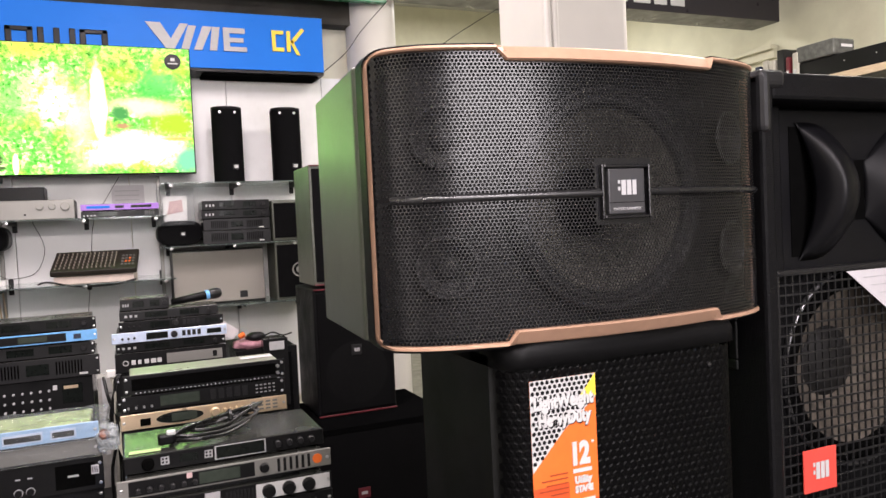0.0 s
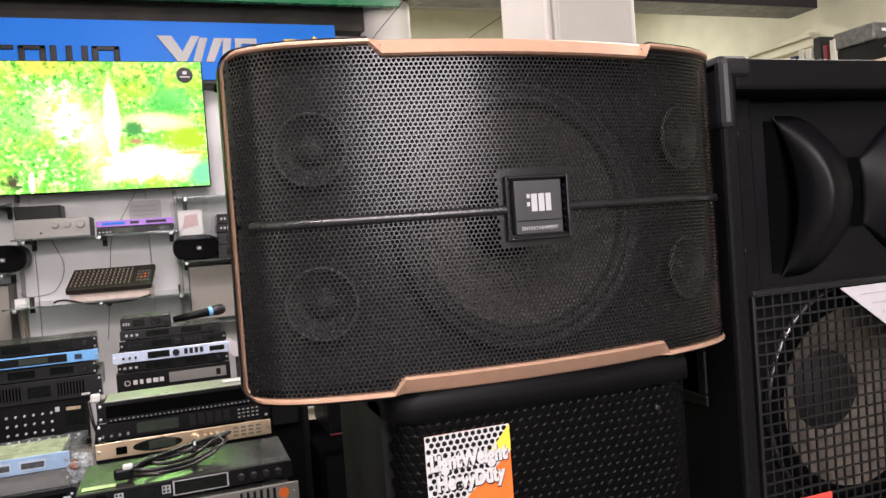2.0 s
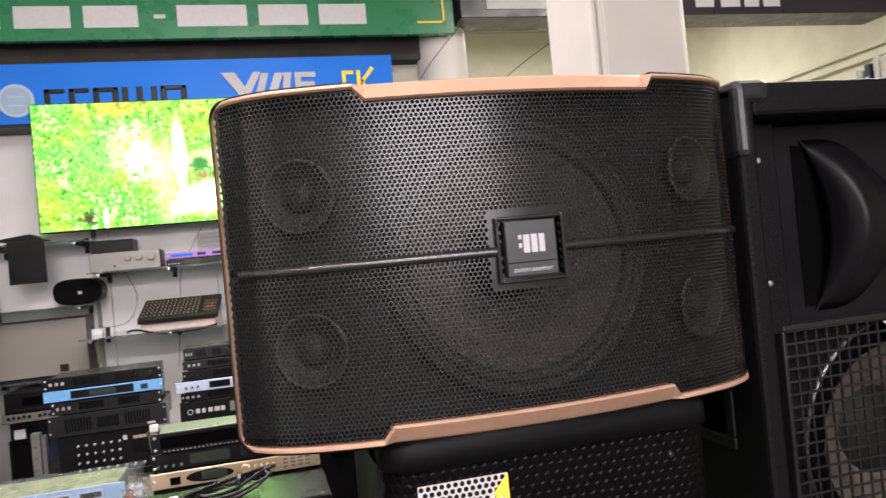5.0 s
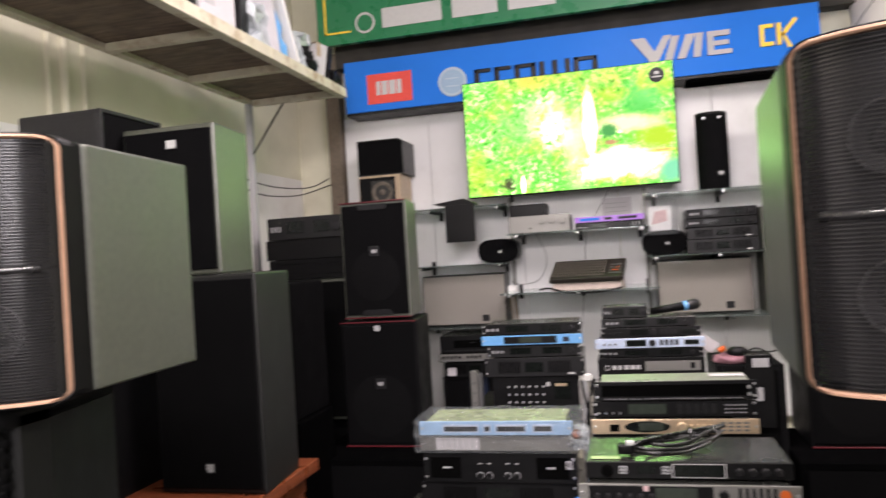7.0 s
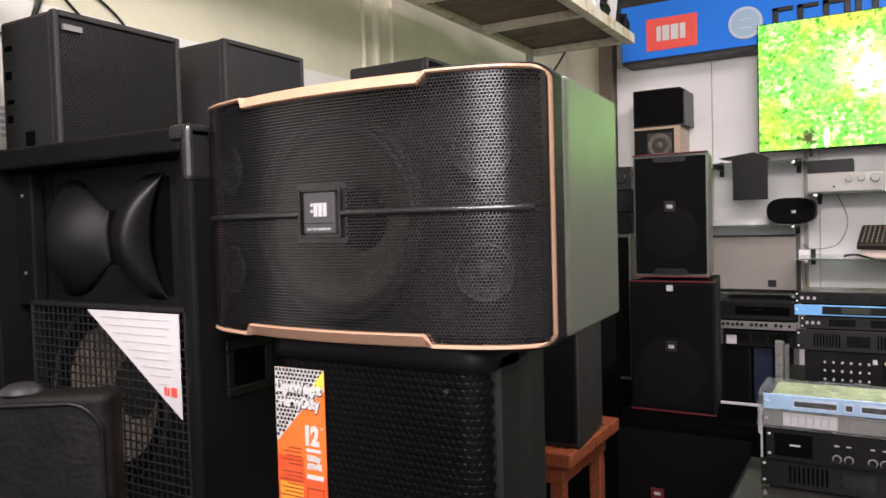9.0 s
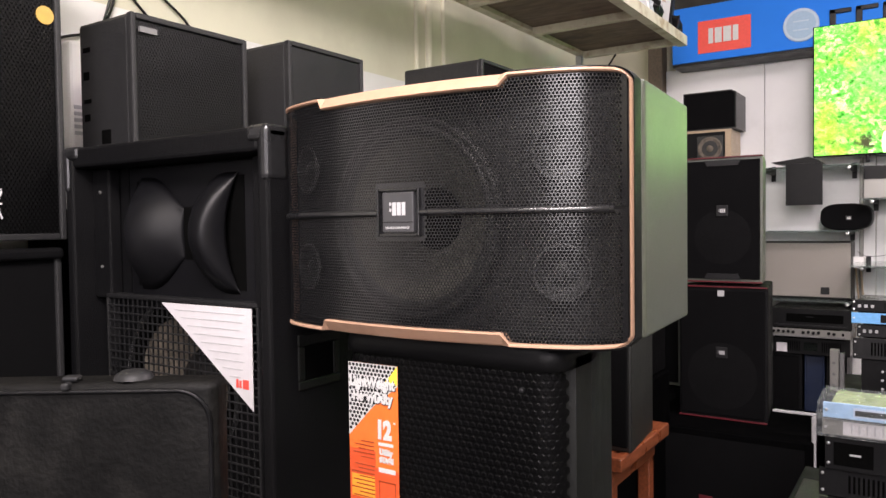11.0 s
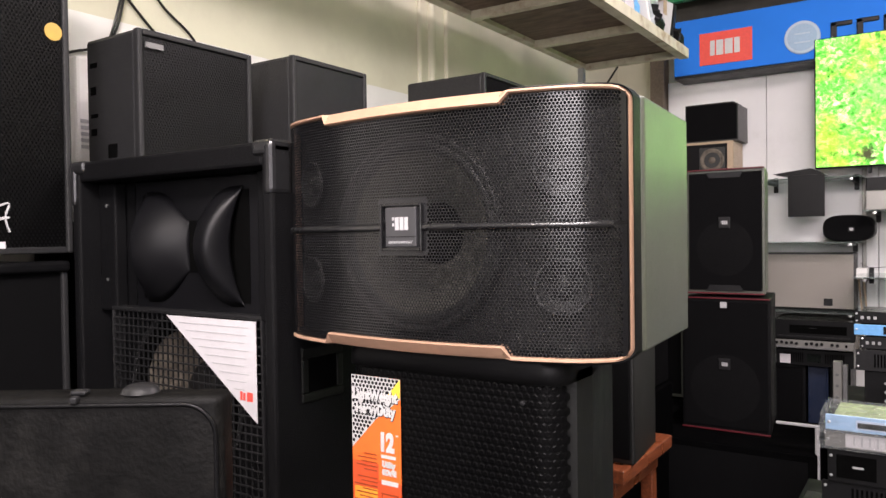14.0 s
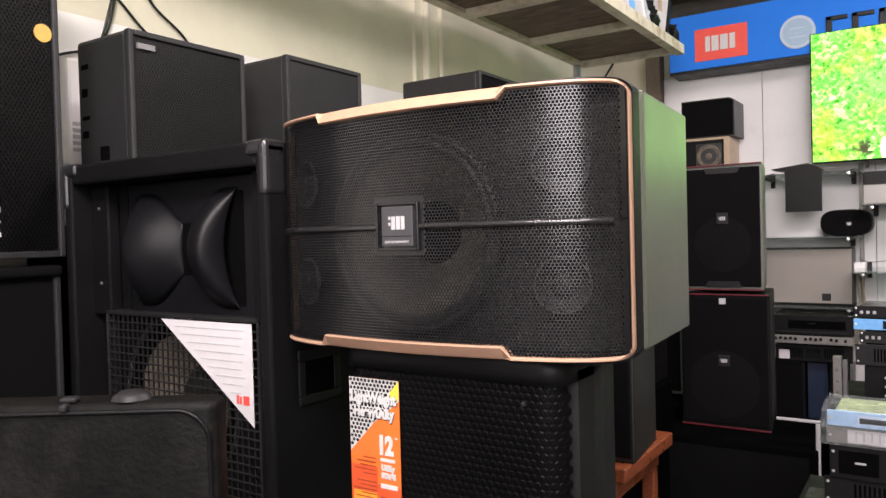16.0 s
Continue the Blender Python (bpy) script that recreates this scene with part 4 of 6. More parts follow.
def horn_speaker(m, with_mark, px, hx):
    sp = thing("horn_loudspeaker", m, "tall black horn loudspeaker with wire mesh front and paper notice", "speaker", "tall horn loudspeakers")
    w, h, b, rec = 0.31, 1.08, 0.026, 0.075
    for s in (-1, 1):
        xa, xb = sorted((s * w, s * (w - b)))
        part("side_panel", bx(xa, xb, 0, 0.5, 0, h, 0.006), PAINTED, sp)
    part("top_panel", bx(-w + b, w - b, 0.002, 0.5, h - 0.042, h, 0.006), PAINTED, sp)
    part("bottom_panel", bx(-w + b, w - b, 0.002, 0.5, 0, b, 0.006), PAINTED, sp)
    part("back_panel", bx(-w + b, w - b, rec + 0.09, 0.498, b, h - 0.042), PAINTED, sp)
    hp = 0.192
    wx, zc2 = -0.03, 0.588
    zc = 0.897
    part("baffle", join([holed_plate(-w + b, w - b, b, zc - 0.138, wx, zc2, 0.156, rec, rec + 0.018), bx(-w + b, -hp - 0.002, rec, rec + 0.058, zc - 0.138, h - 0.042), bx(hp + 0.002, w - b, rec, rec + 0.058, zc - 0.138, h - 0.042), bx(-hp - 0.002, hp + 0.002, rec, rec + 0.058, zc + 0.14, h - 0.042)]), PAINTED, sp)
    for s in (-1, 1):
        xa, xb = sorted((s * (hp + 0.03), s * (w - b - 0.002)))
        bt = part("batten", bx(xa, xb, rec - 0.03, rec - 0.001, zc - 0.138, h - 0.044, 0.004), PAINTED, sp)
        for dz in (-0.07, 0.09):
            part("screw", lathe([(0.0, -0.002), (0.004, -0.001), (0.004, 0.001)], 10), STEEL, bt, at=((xa + xb) / 2, rec - 0.031, zc + dz))
    part("horn_plate", bx(hx - hp, hx + hp, rec - 0.012, rec - 0.001, zc - 0.135, zc + 0.137, 0.003), HORN, sp)
    # flat black strip on the plate paints the shade inside the throat
    part("throat_shade", bx(hx - 0.012, hx + 0.012, rec - 0.0135, rec - 0.0121, zc - 0.052, zc + 0.052), DARK, sp)
    for s in (-1, 1):
        # a flared lip: deep at the throat, swelling forward, its rim closing on the plate above and below
        bm = bmesh.new()
        rows = []
        n = 34
        for i in range(n + 1):
            u = i / 24
            o, u = max(0.0, u - 1.0) / 0.4167, min(u, 1.0)
            half = 0.050 + 0.065 * math.sin(min(1.0, u * 1.08) * 1.5708) ** 1.2
            swell = (0.002 + 0.066 * math.sin(u * 1.5708) ** 0.9) * (1 - 0.72 * o ** 1.6)
            row = []
            for j in range(17):
                v = -1 + 2 * j / 16
                x = 0.012 + 0.1 * u + 0.018 * v * v * u * u + 0.02 * math.sin(o * 1.5708)
                lift = swell * (1 - v * v) + min(swell, 0.002) * v * v
                row.append(bm.verts.new((hx + s * x, rec - 0.012 - lift, zc + half * v)))
            rows.append(row)
        for p, q in zip(rows, rows[1:]):
            for j in range(16):
                bm.faces.new((p[j], p[j + 1], q[j + 1], q[j]) if s > 0 else (p[j + 1], p[j], q[j], q[j + 1]))
        bmesh.ops.recalc_face_normals(bm, faces=bm.faces[:])
        lip = part("horn_lip", bm, HORN, sp, "curved moulded horn lip", smooth=True)
        lip.modifiers.new("thickness", "SOLIDIFY").thickness = 0.003
        # flat black strip painted as the shadowed hollow behind the lip
        xa, xb = sorted((hx + s * 0.11, hx + s * 0.164))
        part("lip_shade", bx(xa, xb, rec - 0.0135, rec - 0.0125, zc - 0.108, zc + 0.108), DARK, sp)
    # woofer behind the mesh
    part("woofer_ring", lathe([(0.168, 0.0), (0.171, -0.008), (0.175, -0.008), (0.177, 0.0)], 64), RING, sp, at=(wx, rec - 0.003, zc2), smooth=True)
    part("woofer_cone", lathe([(0.138, -0.002), (0.12, 0.01), (0.09, 0.034), (0.06, 0.056)], 56), CONE_TAN, sp, "tan paper cone", at=(wx, rec + 0.004, zc2), smooth=True)
    part("dust_cap", lathe([(0.066, 0.055), (0.053, 0.041), (0.032, 0.033), (0.0, 0.03)], 40), DUST_CAP, sp, at=(wx, rec + 0.004, zc2), smooth=True)
    part("surround", lathe([(0.136, 0.0), (0.145, -0.008), (0.156, -0.01), (0.168, -0.004)], 56), DARK, sp, at=(wx, rec + 0.002, zc2), smooth=True)
    gx0, gx1, gz0, gz1, y = -0.235, 0.225, 0.30, 0.762, 0.048
    wires = []
    for i in range(29):
        x = gx0 + (gx1 - gx0) * i / 28
        wires.append(bx(x - 0.0013, x + 0.0013, y, y + 0.0026, gz0, gz1))
    for i in range(29):
        z = gz0 + (gz1 - gz0) * i / 28
        wires.append(bx(gx0, gx1, y - 0.0026, y, z - 0.0014, z + 0.0014))
    part("wire_mesh", join(wires), WIRE, sp, "square black wire mesh")
    part("mesh_edge", join([bx(gx0 - 0.004, gx1 + 0.004, y - 0.004, y + 0.026, gz1, gz1 + 0.008, 0.002), bx(gx0 - 0.006, gx0, y - 0.004, y + 0.026, gz0, gz1, 0.002), bx(gx1, gx1 + 0.006, y - 0.004, y + 0.026, gz0, gz1, 0.002)]), WIRE, sp)
    # handle cups in the sides
    for s in (-1, 1):
        xa, xb = sorted((s * (w - 0.002), s * (w + 0.004)))
        cup = part("side_handle", join([bx(xa, xb, 0.062, 0.170, 0.615, 0.632, 0.003), bx(xa, xb, 0.062, 0.170, 0.694, 0.715, 0.003), bx(xa, xb, 0.062, 0.078, 0.632, 0.694, 0.003), bx(xa, xb, 0.154, 0.170, 0.632, 0.694, 0.003)]), SIDE_BLACK, sp, "moulded black handle frame")
        xc, xd = sorted((s * (w + 0.0005), s * (w - 0.001)))
        part("cup_inside", bx(xc, xd, 0.078, 0.154, 0.632, 0.694), DARK, cup)
    # corner protectors
    for s in (-1, 1):
        xf = sorted((s * (w + 0.003), s * (w - b + 0.006)))
        xt = sorted((s * (w + 0.003), s * (w - 0.05)))
        part("corner_protector", join([bx(xf[0], xf[1], -0.005, 0.05, h - 0.095, h + 0.002, 0.012, 3), bx(xt[0], xt[1], -0.004, 0.05, h - 0.026, h + 0.003, 0.01, 3)]), CORNER, sp, "dark metal corner protector", smooth=False)
    # triangular paper notice
    pz = gz1 - 0.003
    paper = part("paper_notice", slab([(px - 0.262, pz), (px, pz), (px, pz - 0.188)], y - 0.006, y - 0.0045), PAPER, sp, "white triangular folded paper notice")
    for k in range(9):
        z = pz - 0.012 - k * 0.0145
        left = px - 0.25 + (pz - z) * 1.38
        if left < px - 0.03:
            part("print_line", bx(left + 0.012, px - 0.02 - 0.006 * (k % 3), y - 0.0068, y - 0.0062, z - 0.0012, z), GREY_INK, paper)
    part("red_mark", join([bx(px - 0.044, px - 0.038, y - 0.0068, y - 0.0062, pz - 0.148, pz - 0.132), bx(px - 0.036, px - 0.03, y - 0.0068, y - 0.0062, pz - 0.148, pz - 0.134),
                           bx(px - 0.026, px - 0.010, y - 0.0068, y - 0.0062, pz - 0.149, pz - 0.132)]), RED_INK, paper)
    if with_mark:
        mk = part("red_badge", bx(-0.1985, -0.1225, y - 0.008, y - 0.0045, 0.398, 0.47, 0.004), RED_INK, sp, "orange-red square badge")
        logo_bars(mk, (-0.1605, y - 0.0085, 0.434), 0.036, 0.028, WHITE_INK)
    return sp


horn_speaker(pose(1.21, 0.868, 0.622), True, 0.178, -0.022)
horn_speaker(pose(-1.553, 0.845, 0.599), False, 0.216, 0.018)
plain_cabinet("speaker_cabinet", 0.93, 1.54, 0.88, 1.36, 0.0, 0.621, "plain black speaker cabinet under the horn loudspeaker", group="floor cabinets")
plain_cabinet("speaker_cabinet", -1.90, -1.255, 0.86, 1.34, 0.0, 0.598, "plain black speaker cabinet under the horn loudspeaker", group="floor cabinets")


# ---- wall row of speakers facing the aisle ----
def wall_speaker(face_x, y0, y1, depth, z0, z1, label):
    """A cabinet along the side wall, its grille turned to the aisle (+x). Local x runs along y."""
    w, h = y1 - y0, z1 - z0
    sp = thing("wall_speaker", pose(face_x, (y0 + y1) / 2, z0, 0, 0, 90), label, "speaker", "speakers along the side wall")
    part("cabinet", bx(-w / 2, w / 2, 0.012, depth, 0, h, 0.01, 2), WALL_CASE, sp)
    fr = 0.014
    part("front_frame", join([bx(-w / 2, -w / 2 + fr, 0, 0.02, 0, h, 0.004), bx(w / 2 - fr, w / 2, 0, 0.02, 0, h, 0.004), bx(-w / 2 + fr, w / 2 - fr, 0, 0.02, h - fr, h, 0.003), bx(-w / 2 + fr, w / 2 - fr, 0, 0.02, 0, fr, 0.003)]), WALL_CASE, sp)
    return sp, w, h, fr


def add_perforated(sp, w, h, fr, pitch, steel):
    me = hex_sheet(-w / 2 + fr, w / 2 - fr, fr, h - fr, pitch, pitch * 0.36, 0.0015, lambda x: 0.006, lambda x, z: "hole")
    mesh_part("grille", me, steel, sp, "black perforated steel grille")


far_sp, w, h, fr = wall_speaker(-1.86, 0.29, 0.846, 0.45, 1.485, 2.27, "large black speaker with perforated grille and yellow round sticker")
add_perforated(far_sp, w, h, fr, 0.0085, STAGE_STEEL)
part("round_sticker", lathe([(0.0, 0), (0.019, 0), (0.019, 0.001)], 24), GOLD, far_sp, "gold round sticker", at=(w / 2 - 0.033, 0.0035, 0.472))
part("badge", join([tube(smooth_path([(w / 2 - 0.21 + p, 0.003, 0.045 + q) for p, q in ((0.0, 0.02), (0.04, 0.026), (0.078, 0.03), (0.03, 0.022), (0.055, 0.05), (0.078, 0.058), (0.07, 0.03), (0.078, 0.0))], 4), 0.0022, 6)]), GREY_INK, far_sp, "silver script badge")
part("price_tag", bx(w / 2 - 0.24, w / 2 - 0.142, 0.0005, 0.0045, 0.006, 0.026), PAPER, far_sp, "white price tag")
low_sp, w, h, fr = wall_speaker(-1.86, 0.29, 0.832, 0.45, 0.75, 1.465, "large black speaker with cloth grille under another")
part("grille", bx(-w / 2 + fr, w / 2 - fr, 0.008, 0.012, fr, h - fr), CLOTH, low_sp)
part("top_rail", bx(-w / 2, w / 2, -0.012, 0.03, h - 0.02, h + 0.004, 0.008, 3), PLASTIC, low_sp)
plain_cabinet("speaker_cabinet", -2.3, -1.88, 0.3, 0.83, 0.0, 0.749, "black bass cabinet on the floor by the wall", group="floor cabinets")

lato, w, h, fr = wall_speaker(-1.832, 0.992, 1.334, 0.215, 1.56, 2.003, "black portable speaker with hexagon grille and stencilled side")
add_perforated(lato, w, h, fr, 0.0082, WALL_GRILLE)
part("name_plate", bx(-w / 2 + 0.022, -w / 2 + 0.068, -0.001, 0.005, h - 0.043, h - 0.03), KNOB_GREY, lato, "small pale name plate")
# stencil marks on the near side become plain blocks
for k in range(4):
    part("stencil_mark", bx(-w / 2 - 0.001, -w / 2 + 0.002, 0.165 + 0.006 * (k % 2), 0.195, (0.372, 0.306, 0.25, 0.207)[k], (0.384, 0.326, 0.26, 0.224)[k], 0.0), DARK, lato)
part("handle_cup", bx(-w / 2 - 0.001, -w / 2 + 0.01, 0.085, 0.13, 0.145, 0.185, 0.006), DARK, lato)
s3, w, h, fr = wall_speaker(-1.79, 1.445, 1.765, 0.30, 1.5, 2.022, "black smooth-sided cloth-fronted speaker beside the wall")
part("grille", bx(-w / 2 + fr, w / 2 - fr, 0.006, 0.012, fr, h - fr), GREY_PANEL, s3)
s4, w, h, fr = wall_speaker(-1.70, 2.34, 2.70, 0.36, 1.5, 2.118, "black cloth-fronted speaker beside the cream wall")
part("grille", bx(-w / 2 + fr, w / 2 - fr, 0.006, 0.012, fr, h - fr), CLOTH, s4)
for y0, y1, x1, z in ((0.985, 1.37, -1.87, 1.559), (1.43, 1.80, -1.80, 1.499), (2.30, 2.75, -1.71, 1.499)):
    plain_cabinet("speaker_cabinet", -2.3, x1, y0, y1, 0.0, z, "tall black cabinet under a wall speaker", group="floor cabinets")
# white device on the wall between the speakers
bxw = thing("wall_box", (-2.345, 1.16, 1.73), "white plastic power supply box on the wall", "power box")
part("case", bx(0, 0.05, -0.05, 0.05, 0, 0.3, 0.01, 2), WALL_WHITE, bxw)
part("vent", join([bx(0.05, 0.053, -0.04, 0.04, 0.04 + 0.018 * k, 0.05 + 0.018 * k) for k in range(5)]), GREY_INK, bxw)


# ---- cloth-fronted cabinets facing the camera ----
def cloth_speaker(x0, x1, y0, depth, z0, z1, label, red=True, badge_z=None, taper=0.0, skin=VINYL, group="stacked speakers"):
    w, h = x1 - x0, z1 - z0
    sp = thing("floor_speaker", pose((x0 + x1) / 2, y0, z0), label, "speaker", group)
    a = w / 2
    part("cabinet", prism([(-a, 0.012), (a, 0.012), (a - taper, depth), (-a + taper, depth)], 0, h, 0.008, 2), skin, sp)
    part("grille", bx(-a + 0.012, a - 0.012, 0.0, 0.0115, 0.02, h - 0.02, 0.003, 1), CLOTH, sp, "black cloth grille")
    if red:
        part("red_strip", bx(-a + 0.002, a - 0.002, -0.002, 0.012, h - 0.008, h - 0.002, 0.001, 1), RED_EDGE, sp)
        part("red_strip", bx(-a + 0.002, a - 0.002, -0.002, 0.012, 0.002, 0.008, 0.001, 1), RED_EDGE, sp)
    if badge_z:
        bd = part("badge", bx(-0.027, 0.027, -0.006, 0.0, badge_z - 0.027, badge_z + 0.027, 0.003), GREY_PANEL, sp)
        logo_bars(bd, (0, -0.0066, badge_z), 0.03, 0.018, GREY_INK)
    return sp, a, h


for s, cx in ((-1, -1.155), (1, 1.056)):
    ux = cx if s < 0 else 1.045
    up, a, h = cloth_speaker(ux - 0.18, ux + 0.18, 3.655, 0.36, 1.21, 1.815, "black cloth-fronted speaker with red edge stacked on another", badge_z=0.345, taper=0.05 if s < 0 else 0.0)
    part("foil", slab([(-0.07, h - 0.045), (0.07, h - 0.045), (0.085, h - 0.018), (-0.085, h - 0.018)], -0.003, -0.0005), GREY_PANEL, up)
    part("foil", slab([(-0.07, 0.045), (0.07, 0.045), (0.085, 0.018), (-0.085, 0.018)], -0.003, -0.0005), GREY_PANEL, up)
    part("woofer_outline", lathe([(0.0, -0.004), (0.05, -0.0036), (0.1, -0.002), (0.128, -0.0004), (0.136, -0.0001), (0.14, 0.0004)], 44), CLOTH_EDGE, up, at=(0, 0.0003, 0.22), smooth=True)
    dn, a, h = cloth_speaker(cx - 0.205, cx + 0.205, 3.64, 0.42, 0.552, 1.197, "tall black cloth-fronted speaker with red edges", badge_z=0.325, taper=0.05 if s < 0 else 0.0, skin=PAINTED)
    part("woofer_outline", lathe([(0.0, -0.004), (0.07, -0.0036), (0.13, -0.002), (0.158, -0.0004), (0.166, -0.0001), (0.17, 0.0004)], 44), CLOTH_EDGE, dn, at=(0, 0.0003, 0.21), smooth=True)
    part("top_tag", bx(-0.018, 0.012, -0.004, 0.0, h - 0.05, h - 0.022), GREY_INK, dn, "small white and red tag")
    sub = plain_cabinet("bass_cabinet", cx - 0.33 if s < 0 else cx - 0.3, cx + 0.42 if s < 0 else cx + 0.4, 3.42, 4.05, 0.0, 0.55, "wide black bass cabinet carrying two speakers", CARPET, group="bass cabinets")
    mk = thing("red_tag", (cx - (0.02 if s < 0 else 0.06), 3.417, 0.2), "small red brand tag on a bass cabinet", "tag")
    part("plate", bx(-0.03, 0.03, -0.002, 0.002, 0, 0.05, 0.001), RED_EDGE, mk)
    part("mark", bx(-0.015, 0.015, -0.003, -0.0021, 0.018, 0.032), GREY_INK, mk)

# speaker pair on the wooden table
tbl = thing("wooden_table", (0, 0, 0), "varnished red-brown wooden table carrying a speaker", "table")
part("tabletop", bx(-1.75, -1.185, 2.36, 2.9, 0.655, 0.705, 0.006), RED_WOOD, tbl)
part("apron", bx(-1.7, -1.23, 2.40, 2.86, 0.58, 0.654, 0.004), RED_WOOD, tbl)
for x in (-1.69, -1.26):
    for y in (2.41, 2.81):
        part("leg", bx(x - 0.025, x + 0.025, y - 0.0, y + 0.05, 0.0, 0.579, 0.006), RED_WOOD, tbl)
sp, a, h = cloth_speaker(-1.60, -1.175, 2.42, 0.34, 0.705, 1.492, "tall black speaker standing on the wooden table", red=False, taper=0.03, skin=DARK_VINYL, group="table speakers")
logo_bars(part("badge", bx(-0.02, 0.02, -0.003, 0.0, 0.075, 0.115, 0.002), GREY_PANEL, sp), (0, -0.004, 0.095), 0.03, 0.028, WHITE_INK)
sp, a, h = cloth_speaker(-1.69, -1.31, 2.43, 0.30, 1.494, 2.045, "black speaker with white tag stacked on the tall one", red=False, taper=0.03, group="table speakers")
part("tag", bx(0.0, 0.04, -0.003, 0.0, h - 0.085, h - 0.055, 0.001), WHITE_INK, sp)
part("tag", bx(0.02, 0.05, -0.003, 0.0, h - 0.25, h - 0.235, 0.001), GREY_INK, sp)

# speakers and cases behind the table
plain_cabinet("floor_speaker", -1.78, -1.36, 3.1, 3.5, 0.0, 0.80, "black speaker standing in the shadow behind the table", CARPET)
plain_cabinet("floor_speaker", -1.78, -1.38, 3.12, 3.5, 0.80, 1.43, "black cloth speaker stacked behind the table", CLOTH)
sp, a, h = cloth_speaker(-1.95, -1.47, 4.05, 0.4, 0.6, 1.42, "black speaker with silver edge behind the stack", red=False, group="rear speakers")
part("silver_edge", bx(-a - 0.004, -a + 0.008, -0.004, 0.01, 0.0, h - 0.02, 0.002), SILVER, sp)
plain_cabinet("bass_cabinet", -1.97, -1.45, 4.0, 4.5, 0.0, 0.599, "black bass cabinet behind the stack", CARPET)
plain_cabinet("equipment_case", -1.95, -1.46, 4.05, 4.42, 1.421, 1.54, "black equipment case on a speaker", PLASTIC)


# ---- rack equipment ----
def rack_unit(name, x0, x1, y, depth, z0, z1, panel, label, style, category="amplifier", ears=True, lid=AMP_TOP):
    """A rack-mount device: case, front panel, ears and controls by style."""
    w, h = x1 - x0, z1 - z0
    dv = thing(name, pose((x0 + x1) / 2, y, z0), label, category, "stacked sound equipment")
    a = w / 2
    inset = 0.02 if ears else 0.0
    part("case", bx(-a + inset, a - inset, 0.006, depth, 0.0, h - 0.001, 0.003, 1), lid, dv)
    part("front_panel", bx(-a, a, 0.0, 0.0055, 0.001, h - 0.0015, 0.0015, 1), panel, dv)
    mid = h / 2

    def knob(x, z, r, m):
        part("knob", lathe([(0.0, -0.014), (r * 0.8, -0.014), (r, -0.011), (r, 0.0)], 18), m, dv, at=(x, -0.0005, z))

    def strip(nm, xa, xb, za, zb, m, d=0.0015):
        part(nm, bx(xa, xb, -d, 0.0, za, zb, 0.0005, 1), m, dv)

    if ears:
        for s in (-1, 1):
            for z in ((mid,) if h < 0.05 else (0.2 * h, 0.8 * h)):
                part("rack_screw", lathe([(0.0, -0.003), (0.0045, -0.002), (0.0045, 0.0)], 10), STEEL, dv, at=(s * (a - 0.009), 0, z))
    if style == "processor":
        strip("display", -a * 0.42, -a * 0.05, 0.2 * h, 0.8 * h, SCREEN)
        knob(a * 0.06, mid, 0.3 * h, GREY_PANEL)
        for k in range(4):
            strip("button", a * (0.2 + 0.09 * k), a * (0.26 + 0.09 * k), 0.25 * h, 0.75 * h, GREY_PANEL)
        for k in range(3):
            knob(-a * (0.82 - 0.1 * k), mid * 0.9, 0.1 * h, BLACK_PANEL)
        strip("socket_row", a * 0.64, a * 0.9, 0.25 * h, 0.7 * h, SCREEN)
    elif style == "blue":
        strip("dark_window", -a * 0.55, a * 0.5, 0.15 * h, 0.85 * h, BLACK_PANEL)
        strip("display", -a * 0.25, a * 0.2, 0.25 * h, 0.75 * h, LCD, 0.0025)
        strip("button", a * 0.62, a * 0.74, 0.25 * h, 0.7 * h, BLUE_CASE)
    elif style == "vents":
        for k in range(9):
            for s in (-1, 1):
                strip("vent_slot", s * a * 0.3 + s * 0.012 * k - 0.003, s * a * 0.3 + s * 0.012 * k + 0.003, 0.2 * h, 0.8 * h, DARK)
        strip("display", -a * 0.18, a * 0.18, 0.25 * h, 0.75 * h, SCREEN)
        strip("name_mark", a * 0.66, a * 0.8, 0.1 * h, 0.2 * h, WHITE_INK)
    elif style == "knobs":
        for r in range(3):
            for c in range(6):
                knob(-a * 0.62 + c * a * 0.16, h * (0.28 + 0.22 * r), 0.005, GREY_INK)
        strip("window", a * 0.42, a * 0.8, 0.35 * h, 0.85 * h, SCREEN)
        strip("label", a * 0.45, a * 0.72, 0.72 * h, 0.8 * h, CHAMPAGNE, 0.0025)
        strip("white_tag", a * 0.25, a * 0.33, 0.72 * h, 0.84 * h, WHITE_INK)
        for c in range(8):
            knob(-a * 0.62 + c * a * 0.18, h * 0.09, 0.005, WHITE_INK)
    elif style == "receiver":
        strip("display", -a * 0.5, -a * 0.05, 0.25 * h, 0.8 * h, SCREEN)
        strip("display", a * 0.2, a * 0.6, 0.25 * h, 0.8 * h, SCREEN)
        knob(a * 0.8, mid, 0.22 * h, GREY_PANEL)
        for k in range(3):
            strip("button", a * (-0.9 + 0.1 * k), a * (-0.85 + 0.1 * k), 0.35 * h, 0.6 * h, GREY_INK)
    elif style == "half_silver":
        strip("silver_half", -a * 0.1, a * 0.92, 0.3 * h, 0.8 * h, SILVER)
        part("round_mark", lathe([(0.009, -0.0015), (0.012, -0.0015), (0.012, 0.0)], 20), WHITE_INK, dv, at=(-a * 0.82, -0.0003, 0.5 * h))
